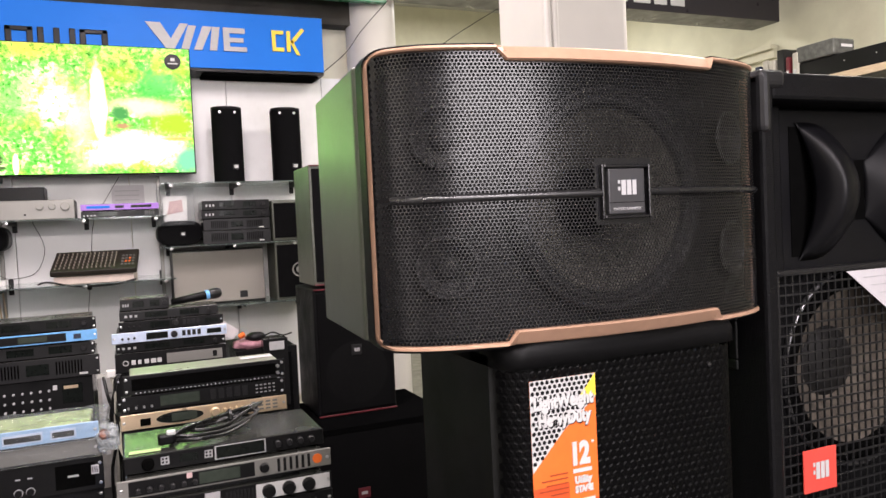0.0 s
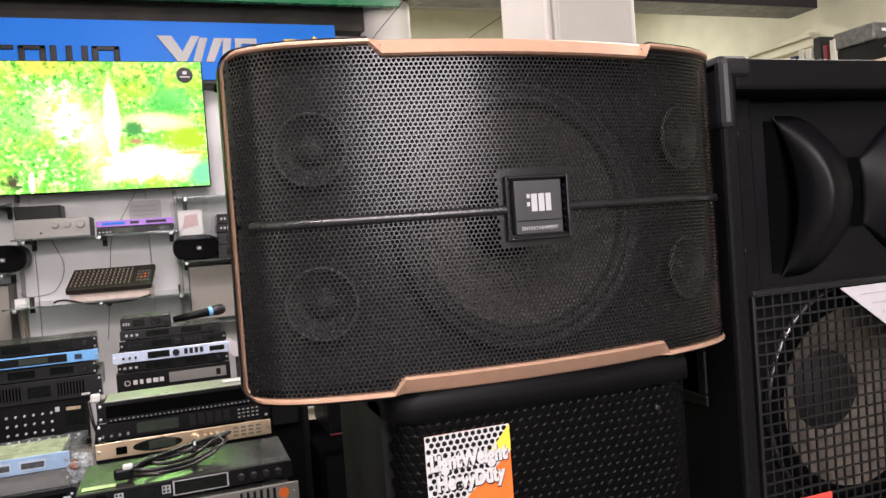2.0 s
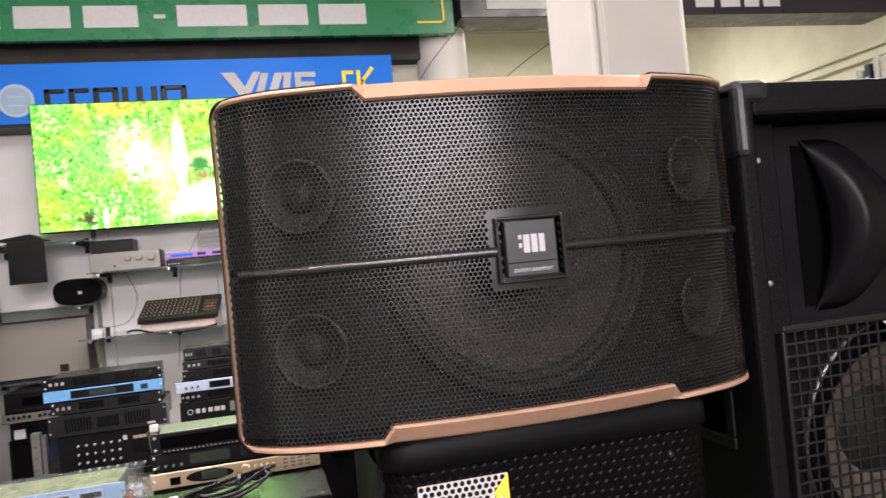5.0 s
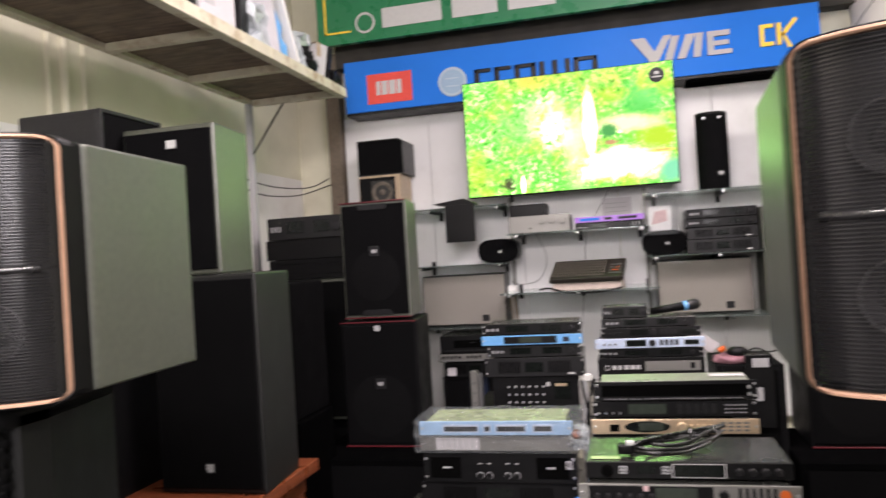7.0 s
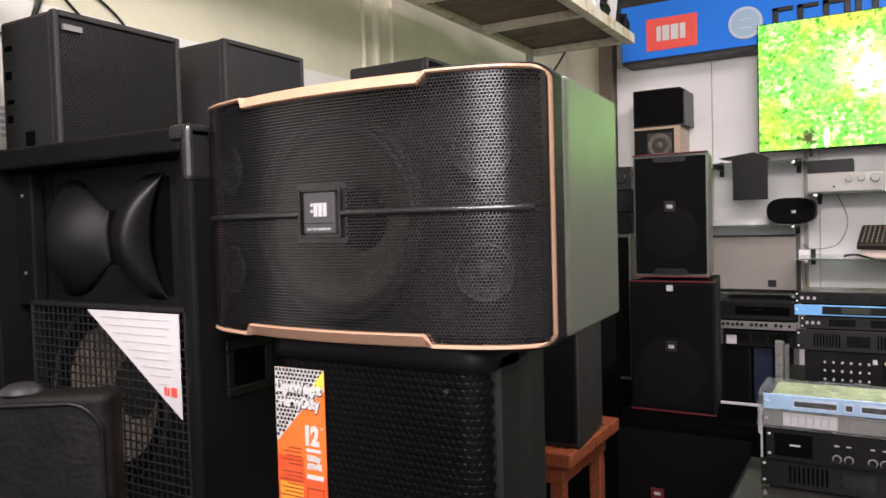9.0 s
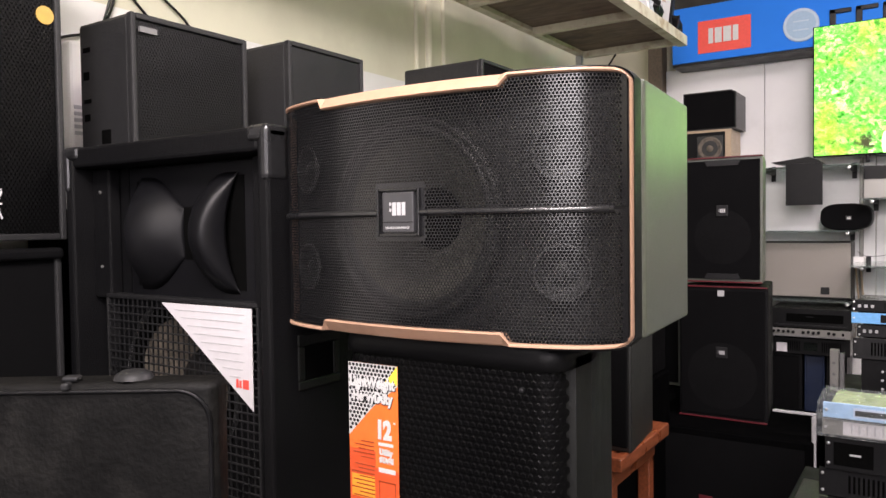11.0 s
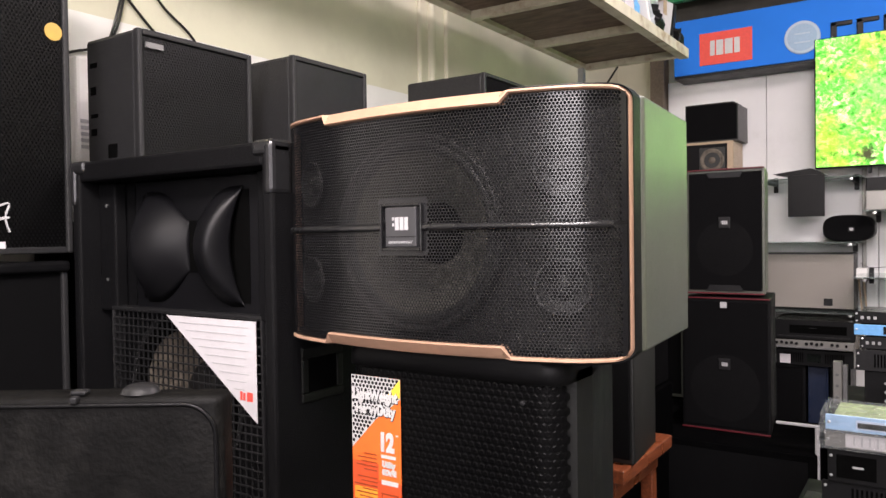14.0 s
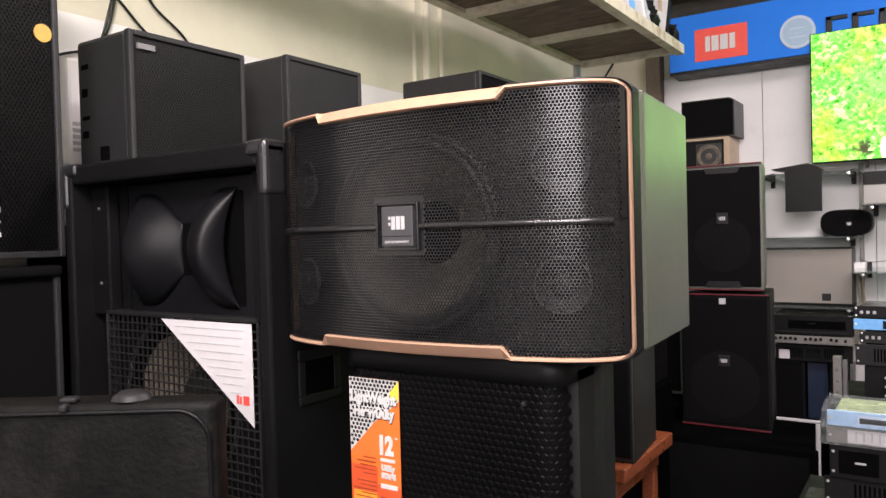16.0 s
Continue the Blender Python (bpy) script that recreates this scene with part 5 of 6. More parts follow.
        for k, ww in enumerate((0.02, 0.016, 0.022, 0.026, 0.021)):
            strip("name_block", -a * 0.72 + k * 0.0265, -a * 0.72 + k * 0.0265 + ww * 0.85, 0.4 * h, 0.62 * h, WHITE_INK)
        strip("switch", a * 0.74, a * 0.82, 0.4 * h, 0.7 * h, BLACK_PANEL, 0.003)
    elif style == "dots":
        for k in range(34):
            strip("vent_dot", -a * 0.86 + k * a * 0.05, -a * 0.86 + k * a * 0.05 + 0.004, 0.06 * h, 0.12 * h, GREY_INK)
        strip("inset", -a * 0.9, a * 0.88, 0.22 * h, 0.8 * h, DARK)
        for k in range(2):
            knob(a * 0.9, h * (0.3 + 0.35 * k), 0.005, STEEL)
    elif style == "display_black":
        strip("display", -a * 0.55, -a * 0.08, 0.2 * h, 0.8 * h, LCD)
        for k in range(5):
            strip("button", a * (0.05 + 0.1 * k), a * (0.12 + 0.1 * k), 0.2 * h, 0.8 * h, GREY_PANEL)
        for r in range(3):
            for c in range(5):
                strip("key", a * (0.62 + 0.055 * c), a * (0.65 + 0.055 * c), h * (0.22 + 0.22 * r), h * (0.3 + 0.22 * r), GREY_INK)
        for k in range(4):
            knob(-a * (0.92 - 0.09 * k), 0.3 * h, 0.0035, STEEL)
    elif style == "gold":
        strip("socket", -a * 0.78, -a * 0.66, 0.2 * h, 0.65 * h, DARK)
        part("window", lathe([(0.0, -0.001), (0.02, -0.001), (0.02, 0.0)], 24), SCREEN, dv, at=pose(-a * 0.32, -0.0005, mid) @ Matrix.Diagonal((3.4, 1, 0.85, 1)))
        strip("display", -a * 0.42, -a * 0.12, 0.25 * h, 0.75 * h, LCD, 0.003)
        knob(a * 0.1, mid, 0.3 * h, CHAMPAGNE)
        for k in range(4):
            knob(a * (0.22 + 0.07 * k), mid * 1.1, 0.1 * h, CHAMPAGNE)
        for r in range(3):
            for c in range(4):
                strip("key", a * (0.55 + 0.09 * c), a * (0.61 + 0.09 * c), h * (0.2 + 0.23 * r), h * (0.32 + 0.23 * r), SILVER)
    elif style == "mixer_black":
        strip("display", -a * 0.12, a * 0.36, 0.15 * h, 0.85 * h, SCREEN)
        part("display_rim", join([bx(-a * 0.13, a * 0.37, -0.002, 0, 0.1 * h, 0.14 * h), bx(-a * 0.13, a * 0.37, -0.002, 0, 0.86 * h, 0.9 * h), bx(-a * 0.14, -a * 0.125, -0.002, 0, 0.1 * h, 0.9 * h), bx(a * 0.365, a * 0.38, -0.002, 0, 0.1 * h, 0.9 * h)]), GREY_INK, dv)
        for k in range(4):
            knob(a * (0.5 + 0.12 * k), mid, 0.2 * h, GREY_PANEL)
        knob(-a * 0.78, mid, 0.34 * h, DARK)
        for k in range(2):
            strip("key_pad", -a * (0.66 - 0.42 * k), -a * (0.58 - 0.42 * k), 0.3 * h, 0.75 * h, GREY_INK)
            for r in range(2):
                for c in range(2):
                    strip("key", -a * (0.65 - 0.42 * k - 0.035 * c), -a * (0.63 - 0.42 * k - 0.035 * c), h * (0.38 + 0.2 * r), h * (0.5 + 0.2 * r), BLACK_PANEL, 0.003)
        strip("display", -a * 0.48, -a * 0.3, 0.3 * h, 0.75 * h, SCREEN)
    elif style == "silver_mixer":
        strip("dark_left", -a * 0.9, a * 0.24, 0.12 * h, 0.88 * h, BLACK_PANEL)
        strip("display", -a * 0.28, a * 0.1, 0.2 * h, 0.8 * h, LCD, 0.003)
        for k in range(6):
            knob(-a * (0.82 - 0.1 * k), 0.4 * h, 0.006, GREY_PANEL)
        knob(a * 0.33, mid, 0.011, BLACK_PANEL)
        for k in range(6):
            strip("fader", a * (0.46 + 0.06 * k), a * (0.485 + 0.06 * k), 0.15 * h, 0.85 * h, BLACK_PANEL, 0.004)
        part("orange_dot", lathe([(0.0, -0.002), (0.012, -0.002), (0.012, 0)], 20), ORANGE, dv, "orange round sticker", at=(a * 0.86, 0, mid))
        strip("pink_tag", -a * 0.39, -a * 0.34, 0.62 * h, 0.88 * h, PINK_CARD, 0.003)
    elif style == "white_knobs":
        strip("white_half", a * 0.24, a * 0.98, 0.08 * h, 0.92 * h, WHITE_INK)
        for k in range(3):
            knob(a * (0.36 + 0.2 * k), mid, 0.016, BLACK_PANEL)
        strip("white_tag", -a * 0.24, -a * 0.1, 0.3 * h, 0.95 * h, GREY_INK, 0.003)
        for k in range(8):
            strip("button", -a * (0.05 - 0.035 * k), -a * (0.05 - 0.035 * k) + 0.005, 0.2 * h, 0.8 * h, GREY_PANEL)
    elif style == "power":
        for k in (-1, 1):
            strip("vent_field", k * a * 0.7 - 0.05, k * a * 0.7 + 0.05, 0.15 * h, 0.85 * h, DARK)
            strip("name_mark", k * a * 0.68 - 0.014, k * a * 0.68 + 0.014, 0.48 * h, 0.54 * h, GREY_INK, 0.003)
        for k in (-0.24, -0.12, 0.12, 0.24):
            part("knob", lathe([(0.0, -0.012), (0.008, -0.012), (0.0095, -0.009), (0.0095, 0.0)], 18), BLACK_PANEL, dv, at=(a * k, 0, 0.25 * h))
            part("knob_ring", lathe([(0.0098, -0.002), (0.0115, -0.002), (0.0115, 0.0)], 18), GREY_INK, dv, at=(a * k, 0, 0.25 * h))
            strip("level_marks", a * k - 0.006, a * k + 0.006, 0.62 * h, 0.66 * h, GREY_INK)
        strip("white_tag", a * 0.87, a * 0.95, 0.48 * h, 0.75 * h, PAPER, 0.003)
        for k in range(3):
            strip("tag_print", a * (0.88 + 0.022 * k), a * (0.892 + 0.022 * k), 0.52 * h, 0.71 * h, GREY_PANEL, 0.004)
    elif style == "wrapped_white":
        strip("white_sheet", -a * 0.78, -a * 0.2, 0.12 * h, 0.9 * h, PAPER)
        for k in range(6):
            strip("slot", -a * (0.7 - 0.08 * k), -a * (0.68 - 0.08 * k), 0.25 * h, 0.8 * h, GREY_INK, 0.003)
    elif style == "wrapped_blue":
        for xa, xb in ((-0.68, -0.2), (-0.14, -0.04), (0.02, 0.42), (0.5, 0.76)):
            strip("key_field", a * xa, a * xb, 0.2 * h, 0.75 * h, ICE)
            strip("keys", a * xa + 0.004, a * xb - 0.004, 0.3 * h, 0.62 * h, GREY_PANEL, 0.003)
    return dv


def wrap(dv, w, depth, h):
    """Loose crinkled film round a device."""
    bm = bx(-w / 2 - 0.012, w / 2 + 0.022, -0.014, depth + 0.01, -0.001, h + 0.004)
    bmesh.ops.subdivide_edges(bm, edges=bm.edges[:], cuts=22, use_grid_fill=True)
    for v in bm.verts:
        n = noise.noise_vector(v.co * 34) * 0.009 + noise.noise_vector(v.co * 95) * 0.004
        v.co += Vector((n.x, n.y, abs(n.z) if v.co.z > 0.01 else 0))
    part("plastic_wrap", bm, FILM, dv, "crinkled clear plastic wrap")


# stand under the equipment
def display_stand(x0, x1, y0, y1, z, label):
    ob = thing("display_stand", (0, 0, 0), label, "stand", "equipment stands")
    part("top", bx(x0, x1, y0, y1, z - 0.03, z, 0.004), BLACK_PANEL, ob)
    for x in (x0 + 0.03, x1 - 0.07):
        for y in (y0 + 0.03, y1 - 0.07):
            part("leg", bx(x, x + 0.04, y, y + 0.04, 0, z - 0.031, 0.003), BLACK_PANEL, ob)
    return ob


display_stand(-0.70, -0.085, 3.58, 4.15, 0.735, "black equipment stand behind")
display_stand(-0.08, 0.50, 3.5, 4.15, 0.735, "black equipment stand behind")
display_stand(-0.70, -0.06, 1.95, 2.95, 0.60, "low black equipment stand")
display_stand(-0.05, 0.52, 1.8, 2.95, 0.66, "low black equipment stand")

# rear stack, blue device on top
rack_unit("mixing_amplifier", -0.568, -0.152, 3.6, 0.36, 0.735, 0.905, BLACK_PANEL, "black mixing amplifier with rows of white knobs", "knobs", ears=False)
rack_unit("power_amplifier", -0.6, -0.12, 3.59, 0.38, 0.906, 0.998, GREY_PANEL, "charcoal power amplifier with vent slots", "vents")
rack_unit("receiver", -0.585, -0.135, 3.6, 0.3, 1.0, 1.055, GREY_PANEL, "charcoal wireless receiver under blue device", "receiver", "receiver")
rack_unit("processor", -0.605, -0.123, 3.58, 0.25, 1.06, 1.108, BLUE_PANEL, "blue-fronted sound processor with pale display", "blue", "processor")
rack_unit("processor", -0.605, -0.125, 3.59, 0.25, 1.11, 1.162, BLACK_PANEL, "black slim receiver on top of the stack", "receiver", "receiver")
# rear stack with pale processor
rack_unit("power_amplifier", -0.06, 0.42, 3.56, 0.38, 0.735, 0.9, BLACK_PANEL, "black power amplifier low in the stack", "vents")
rack_unit("power_amplifier", -0.058, 0.412, 3.55, 0.38, 0.902, 0.99, BLACK_PANEL, "black amplifier with half silver front", "half_silver", ears=False)
rack_unit("processor", -0.05, 0.41, 3.55, 0.28, 0.992, 1.032, BLACK_PANEL, "black receiver with two displays", "receiver", "receiver")
rack_unit("processor", -0.066, 0.417, 3.54, 0.24, 1.034, 1.082, ICE, "pale blue sound processor with round knob", "processor", "processor")
rack_unit("receiver", -0.035, 0.405, 3.55, 0.24, 1.084, 1.128, BLACK_PANEL, "slim black receiver with display", "processor", "receiver")
rack_unit("receiver", -0.03, 0.385, 3.55, 0.22, 1.13, 1.172, GREY_PANEL, "slim charcoal receiver with two dark displays", "receiver", "receiver", ears=False)
rack_unit("receiver", -0.025, 0.178, 3.56, 0.18, 1.174, 1.225, GREY_PANEL, "half-width charcoal receiver on top", "receiver", "receiver", ears=False)
mic = thing("microphone", pose(0.19, 3.6, 1.195, 0, 0, 14), "black handheld microphone with blue ring", "microphone")
part("body", lathe([(0.0, 0.0), (0.014, 0.0), (0.019, 0.12), (0.02, 0.16)], 20, "z"), PLASTIC, mic, at=pose(0, 0, 0, 0, 84, 0), smooth=True)
part("blue_ring", lathe([(0.0215, 0.155), (0.0225, 0.158), (0.0225, 0.17), (0.0215, 0.173)], 20, "z"), BLUE_PANEL, mic, at=pose(0, 0, 0, 0, 84, 0))
part("head", lathe([(0.02, 0.172), (0.025, 0.19), (0.025, 0.215), (0.018, 0.23), (0.0, 0.233)], 20, "z"), WIRE, mic, at=pose(0, 0, 0, 0, 84, 0), smooth=True)
# front stack with wrapped devices
rack_unit("power_amplifier", -0.645, -0.10, 2.1, 0.4, 0.60, 0.70, BLACK_PANEL, "large black amplifier with smooth lid", "vents", ears=False)
rack_unit("power_amplifier", -0.585, -0.085, 2.36, 0.38, 0.702, 0.785, BLACK_PANEL, "black amplifier low in the front stack", "vents")
rack_unit("power_amplifier", -0.568, -0.082, 2.34, 0.38, 0.787, 0.882, BLACK_PANEL, "black power amplifier with four small knobs", "power")
dv = rack_unit("processor", -0.575, -0.09, 2.34, 0.18, 0.886, 0.934, SILVER, "silver device wrapped in clear plastic", "wrapped_white", "processor")
wrap(dv, 0.485, 0.18, 0.048)
tail = join([bx(0.24, 0.288, -0.02, 0.05, 0.012, 0.064), bx(0.248, 0.282, -0.012, 0.04, 0.02, 0.072)])
bmesh.ops.subdivide_edges(tail, edges=tail.edges[:], cuts=7, use_grid_fill=True)
for v in tail.verts:
    v.co += noise.noise_vector(v.co * 60) * 0.014 + noise.noise_vector(v.co * 170) * 0.006
part("wrap_end", tail, FILM_WHITE, dv, "crumpled end of the clear wrap")
dv = rack_unit("processor", -0.572, -0.088, 2.33, 0.18, 0.938, 0.985, PALE_BLUE, "pale blue device wrapped in clear plastic", "wrapped_blue", "processor", lid=WRAP_TOP)
wrap(dv, 0.485, 0.18, 0.047)
# front stack with champagne processor
rack_unit("power_amplifier", -0.03, 0.455, 2.42, 0.36, 0.66, 0.922, BLACK_PANEL, "black amplifier under champagne device", "vents")
rack_unit("karaoke_processor", -0.032, 0.456, 2.40, 0.2, 0.924, 0.972, CHAMPAGNE, "champagne karaoke processor with oval display", "gold", "processor")
rack_unit("processor", -0.028, 0.455, 2.41, 0.2, 0.974, 1.026, BLACK_PANEL, "black processor with display and keys", "display_black", "processor")
rack_unit("power_amplifier", -0.02, 0.456, 2.40, 0.14, 1.028, 1.088, BLACK_PANEL, "black device with dotted vent front and lid painted as screen-lit", "dots", lid=SCREEN_LIT_LID)
tag = part("price_card", bx(0.33, 0.43, 2.46, 2.5, 1.0885, 1.0895), PAPER)
tagged(tag, "small pinkish-white paper card on a device", "card")
# nearest stack
rack_unit("power_amplifier", -0.03, 0.45, 1.87, 0.36, 0.66, 0.80, BLACK_PANEL, "black amplifier at the bottom of the near stack", "vents")
rack_unit("mixer", -0.035, 0.455, 1.85, 0.3, 0.80, 0.842, BLACK_PANEL, "slim black device in the near stack", "receiver", "mixer")
rack_unit("mixer", -0.038, 0.453, 1.845, 0.28, 0.844, 0.888, BLACK_PANEL, "black mixer with white panel and big knobs", "white_knobs", "mixer")
rack_unit("mixer", -0.04, 0.455, 1.85, 0.24, 0.90, 0.945, SILVER, "silver mixer with faders and orange sticker", "silver_mixer", "mixer")
plain_cabinet("device_case", -0.02, 0.44, 1.88, 2.1, 0.889, 0.8995, "thin black device in the near stack", BLACK_PANEL, 0.002, "device")
rack_unit("karaoke_processor", -0.022, 0.446, 1.88, 0.24, 0.947, 0.988, BLACK_PANEL, "black karaoke mixer with smooth lid", "mixer_black", "mixer", ears=False)
card = part("price_card", bx(-0.01, 0.06, 1.90, 1.925, 0.9885, 0.9895), GREEN_LABEL)
tagged(card, "small pale green card on the mixer lid", "card")
# coiled mains lead on the lid
lead = thing("mains_lead", (0.20, 1.99, 0.992), "coiled black mains lead with white plug tip", "cable")
pts = []
for k in range(40):
    a = 2 * math.pi * k / 13
    turn, c, s_ = k // 13, math.cos(a), math.sin(a)
    reach, wide = 0.104 + 0.018 * math.sin(turn * 2.1), 0.046 + 0.012 * math.cos(turn * 1.7)
    x, y = reach * c + 0.012 * (turn - 1.5), wide * s_ * (1.0 - 0.45 * c) + 0.008 * (turn - 1.5)
    pts.append((x * 0.95 - y * 0.31, x * 0.31 + y * 0.95, 0.007 + 0.007 * turn + 0.016 * max(0.0, c) + 0.004 * math.sin(a * 2 + turn)))
pts += [(-0.085, -0.05, 0.03), (-0.115, -0.055, 0.012)]
part("cord", tube(smooth_path(pts, 3), 0.0048, 8), CABLE, lead, smooth=True)
part("tie", tube([(0.03 + 0.003 * math.sin(a), 0.012 + 0.03 * math.cos(a), 0.022 + 0.022 * math.sin(a)) for a in np.linspace(0, 6.2, 14)], 0.005, 6), CABLE, lead)
part("plug", bx(-0.145, -0.105, -0.068, -0.043, 0.0, 0.026, 0.006), PLASTIC, lead)
part("plug_tip", bx(-0.125, -0.104, -0.072, -0.052, 0.024, 0.034, 0.003), WHITE_INK, lead)

# clutter between the two front stacks
bc = thing("blue_carton", pose(-0.062, 2.2, 0.60, 0, 0, 4), "small deep blue carton between the stacks", "carton")
part("body", bx(-0.02, 0.024, -0.05, 0.08, 0.0, 0.17, 0.003), SIGN_BLUE, bc)
part("flap", bx(-0.018, 0.022, -0.052, -0.0505, 0.1, 0.16), GREY_INK, bc)
gp = thing("upright_carton", (-0.086, 3.02, 0.0), "tall narrow grey carton standing between the equipment stacks", "carton")
part("body", bx(-0.026, 0.027, 0.0, 0.1, 0.0, 0.985, 0.003), PALE_CARTON, gp)
part("tape", bx(-0.012, 0.006, -0.001, -0.0003, 0.7, 0.984), GREY_INK, gp)
for k in range(3):
    part("print_bar", bx(0.01, 0.022, -0.0012, -0.0004, 0.88 + 0.022 * k, 0.886 + 0.022 * k), KNOB_GREY, gp)
cb = thing("loose_leads", (-0.058, 2.75, 0.6), "bundle of pale and dark leads hanging between stacks", "cable")
for k, (dx, m_) in enumerate(((-0.012, CABLE), (0.0, CREAM_CARD), (0.012, CABLE), (0.004, CABLE))):
    part("lead", tube(smooth_path([(dx, 0.02 * k, 0.0), (dx * 1.4 + 0.004, 0.015 * k, 0.12), (-dx, 0.01, 0.25), (dx + 0.008 * (k % 2), 0.0, 0.36 + 0.02 * k), (dx * 2, 0.02, 0.43)], 5), 0.0055, 7), m_, cb, smooth=True)
part("plug", bx(-0.014, 0.014, -0.01, 0.01, 0.43, 0.455, 0.004), WALL_WHITE, cb)
part("brown_cap", lathe([(0.0, 0.0), (0.014, 0.0), (0.016, 0.02), (0.01, 0.035), (0.0, 0.036)], 16, "z"), RED_WOOD, cb, at=pose(-0.018, -0.40, 0.335, 70, 0, 0))

# rack at the wall foot
dv = rack_unit("power_amplifier", -1.16, -0.71, 4.9, 0.4, 0.852, 0.968, BLACK_PANEL, "black deep device with open drive slot in the wall rack", "none", "amplifier", ears=False)
part("drive_slot", bx(-0.13, 0.18, -0.002, -0.0004, 0.035, 0.085, 0.0), DARK, dv)
part("slot_rim", bx(-0.2, 0.2, -0.004, -0.0004, 0.012, 0.02, 0.001), GREY_PANEL, dv)
part("slot_light", bx(-0.02, 0.02, -0.003, -0.0021, 0.066, 0.07), GREY_PANEL, dv)
dv = rack_unit("power_amplifier", -1.165, -0.715, 4.86, 0.4, 0.80, 0.851, SILVER, "device with silver control strip and dark knobs", "none", ears=False)
for k in range(13):
    if k not in (5, 10):
        part("knob", lathe([(0.0, -0.012), (0.007, -0.012), (0.009, -0.009), (0.009, 0.0)], 16), BLACK_PANEL, dv, at=(-0.19 + 0.0275 * k, -0.0005, 0.03 + 0.003 * (k % 2)))
part("socket", bx(0.18, 0.192, -0.0015, -0.0004, 0.02, 0.036), DARK, dv)
part("lower_rail", bx(-0.224, 0.2, -0.01, -0.0004, 0.002, 0.012, 0.002), KNOB_GREY, dv)
dv = rack_unit("power_amplifier", -1.14, -0.72, 4.9, 0.4, 0.69, 0.79, BLACK_PANEL, "black amplifier with a white price label", "vents", ears=False)
part("price_label", bx(-0.19, -0.13, -0.003, -0.001, 0.01, 0.065), PAPER, dv, "white price label")
st = plain_cabinet("speaker_cabinet", -1.16, -0.98, 4.92, 5.3, 0.0, 0.689, "black cabinet under the wall rack", PAINTED)
plain_cabinet("equipment_case", -0.97, -0.86, 4.95, 5.3, 0.0, 0.689, "blue narrow case under the wall rack", BLUE_CASE, category="case")
plain_cabinet("equipment_case", -0.85, -0.74, 4.95, 5.3, 0.0, 0.689, "black narrow case under the wall rack", PLASTIC, category="case")
# light wooden stand edge beside the stack
ws = thing("side_rack", (0, 0, 0), "grey metal side rack holding devices on edge", "rack")
part("upright", bx(-0.70, -0.664, 3.7, 3.74, 0.0, 0.92, 0.003), SILVER, ws)
part("upright", bx(-0.661, -0.642, 3.705, 3.74, 0.0, 0.905, 0.003), KNOB_GREY, ws)
for z in (0.86, 0.81, 0.76):
    part("bolt", lathe([(0.0, -0.003), (0.006, -0.002), (0.007, 0.0)], 12), KNOB_GREY, ws, at=(-0.683, 3.6995, z))
part("rail", bx(-0.90, -0.727, 3.47, 3.49, 0.662, 0.672, 0.002), GREY_INK, ws)
part("post", bx(-0.745, -0.727, 3.47, 3.49, 0.0, 0.661, 0.004), GREY_INK, ws)


# ---- glass shelves and what stands on them ----
def glass_shelf(x0, x1, y0, z, label="clear glass shelf on metal brackets"):
    ob = thing("glass_shelf", (0, 0, 0), label, "shelf", "glass wall shelves")
    part("glass", bx(x0, x1, y0, 5.398, z - 0.009, z, 0.001, 1), GLASS, ob)
    n = max(2, int((x1 - x0) / 0.45) + 1)
    for k in range(n):
        x = x0 + 0.06 + (x1 - x0 - 0.12) * k / (n - 1)
        br = part("bracket", join([bx(x - 0.012, x + 0.012, y0 + 0.02, 5.399, z - 0.028, z - 0.0095, 0.003), bx(x - 0.014, x + 0.014, 5.385, 5.3995, z - 0.07, z + 0.03, 0.003)]), GREY_PANEL, ob)
        part("clip", lathe([(0.0, -0.006), (0.011, -0.005), (0.012, 0.0)], 14), STEEL, br, at=(x, y0 + 0.018, z - 0.016))
    return ob


glass_shelf(-1.76, -0.68, 5.0, 1.838)
glass_shelf(-0.68, 0.26, 5.0, 1.628)
glass_shelf(-0.72, 0.29, 4.82, 1.238)
glass_shelf(-1.36, -0.69, 5.02, 1.44)
glass_shelf(-1.36, -0.69, 5.02, 1.008)
glass_shelf(0.24, 1.2, 5.0, 1.83)
glass_shelf(0.22, 1.12, 4.98, 1.428)
glass_shelf(0.26, 1.2, 4.98, 1.03)
# upright rails between the shelves
for x in (-0.70, 0.24):
    structure("wall_rail", bx(x - 0.012, x + 0.012, 5.382, 5.399, 0.9, 1.9, 0.003), SILVER, "slotted metal wall rail", "rail")


def grey_box(x0, x1):
    sp = thing("cloth_speaker", pose((x0 + x1) / 2, 5.14, 1.0085 if x0 < 0 else 1.0305), "wide taupe cloth-fronted speaker on a glass shelf", "speaker", "taupe speakers")
    w = x1 - x0
    part("cabinet", bx(-w / 2, w / 2, 0.012, 0.24, 0, 0.36, 0.008, 2), DARK_VINYL, sp)
    part("grille", bx(-w / 2 + 0.004, w / 2 - 0.004, 0.0, 0.0115, 0.012, 0.352, 0.004, 2), GREYBOX, sp, "taupe woven grille")
    part("badge", bx(w / 2 - 0.17, w / 2 - 0.12, -0.003, 0, 0.03, 0.075, 0.002), GREY_PANEL, sp)
    return sp


grey_box(-1.33, -0.735)
grey_box(0.285, 0.875)


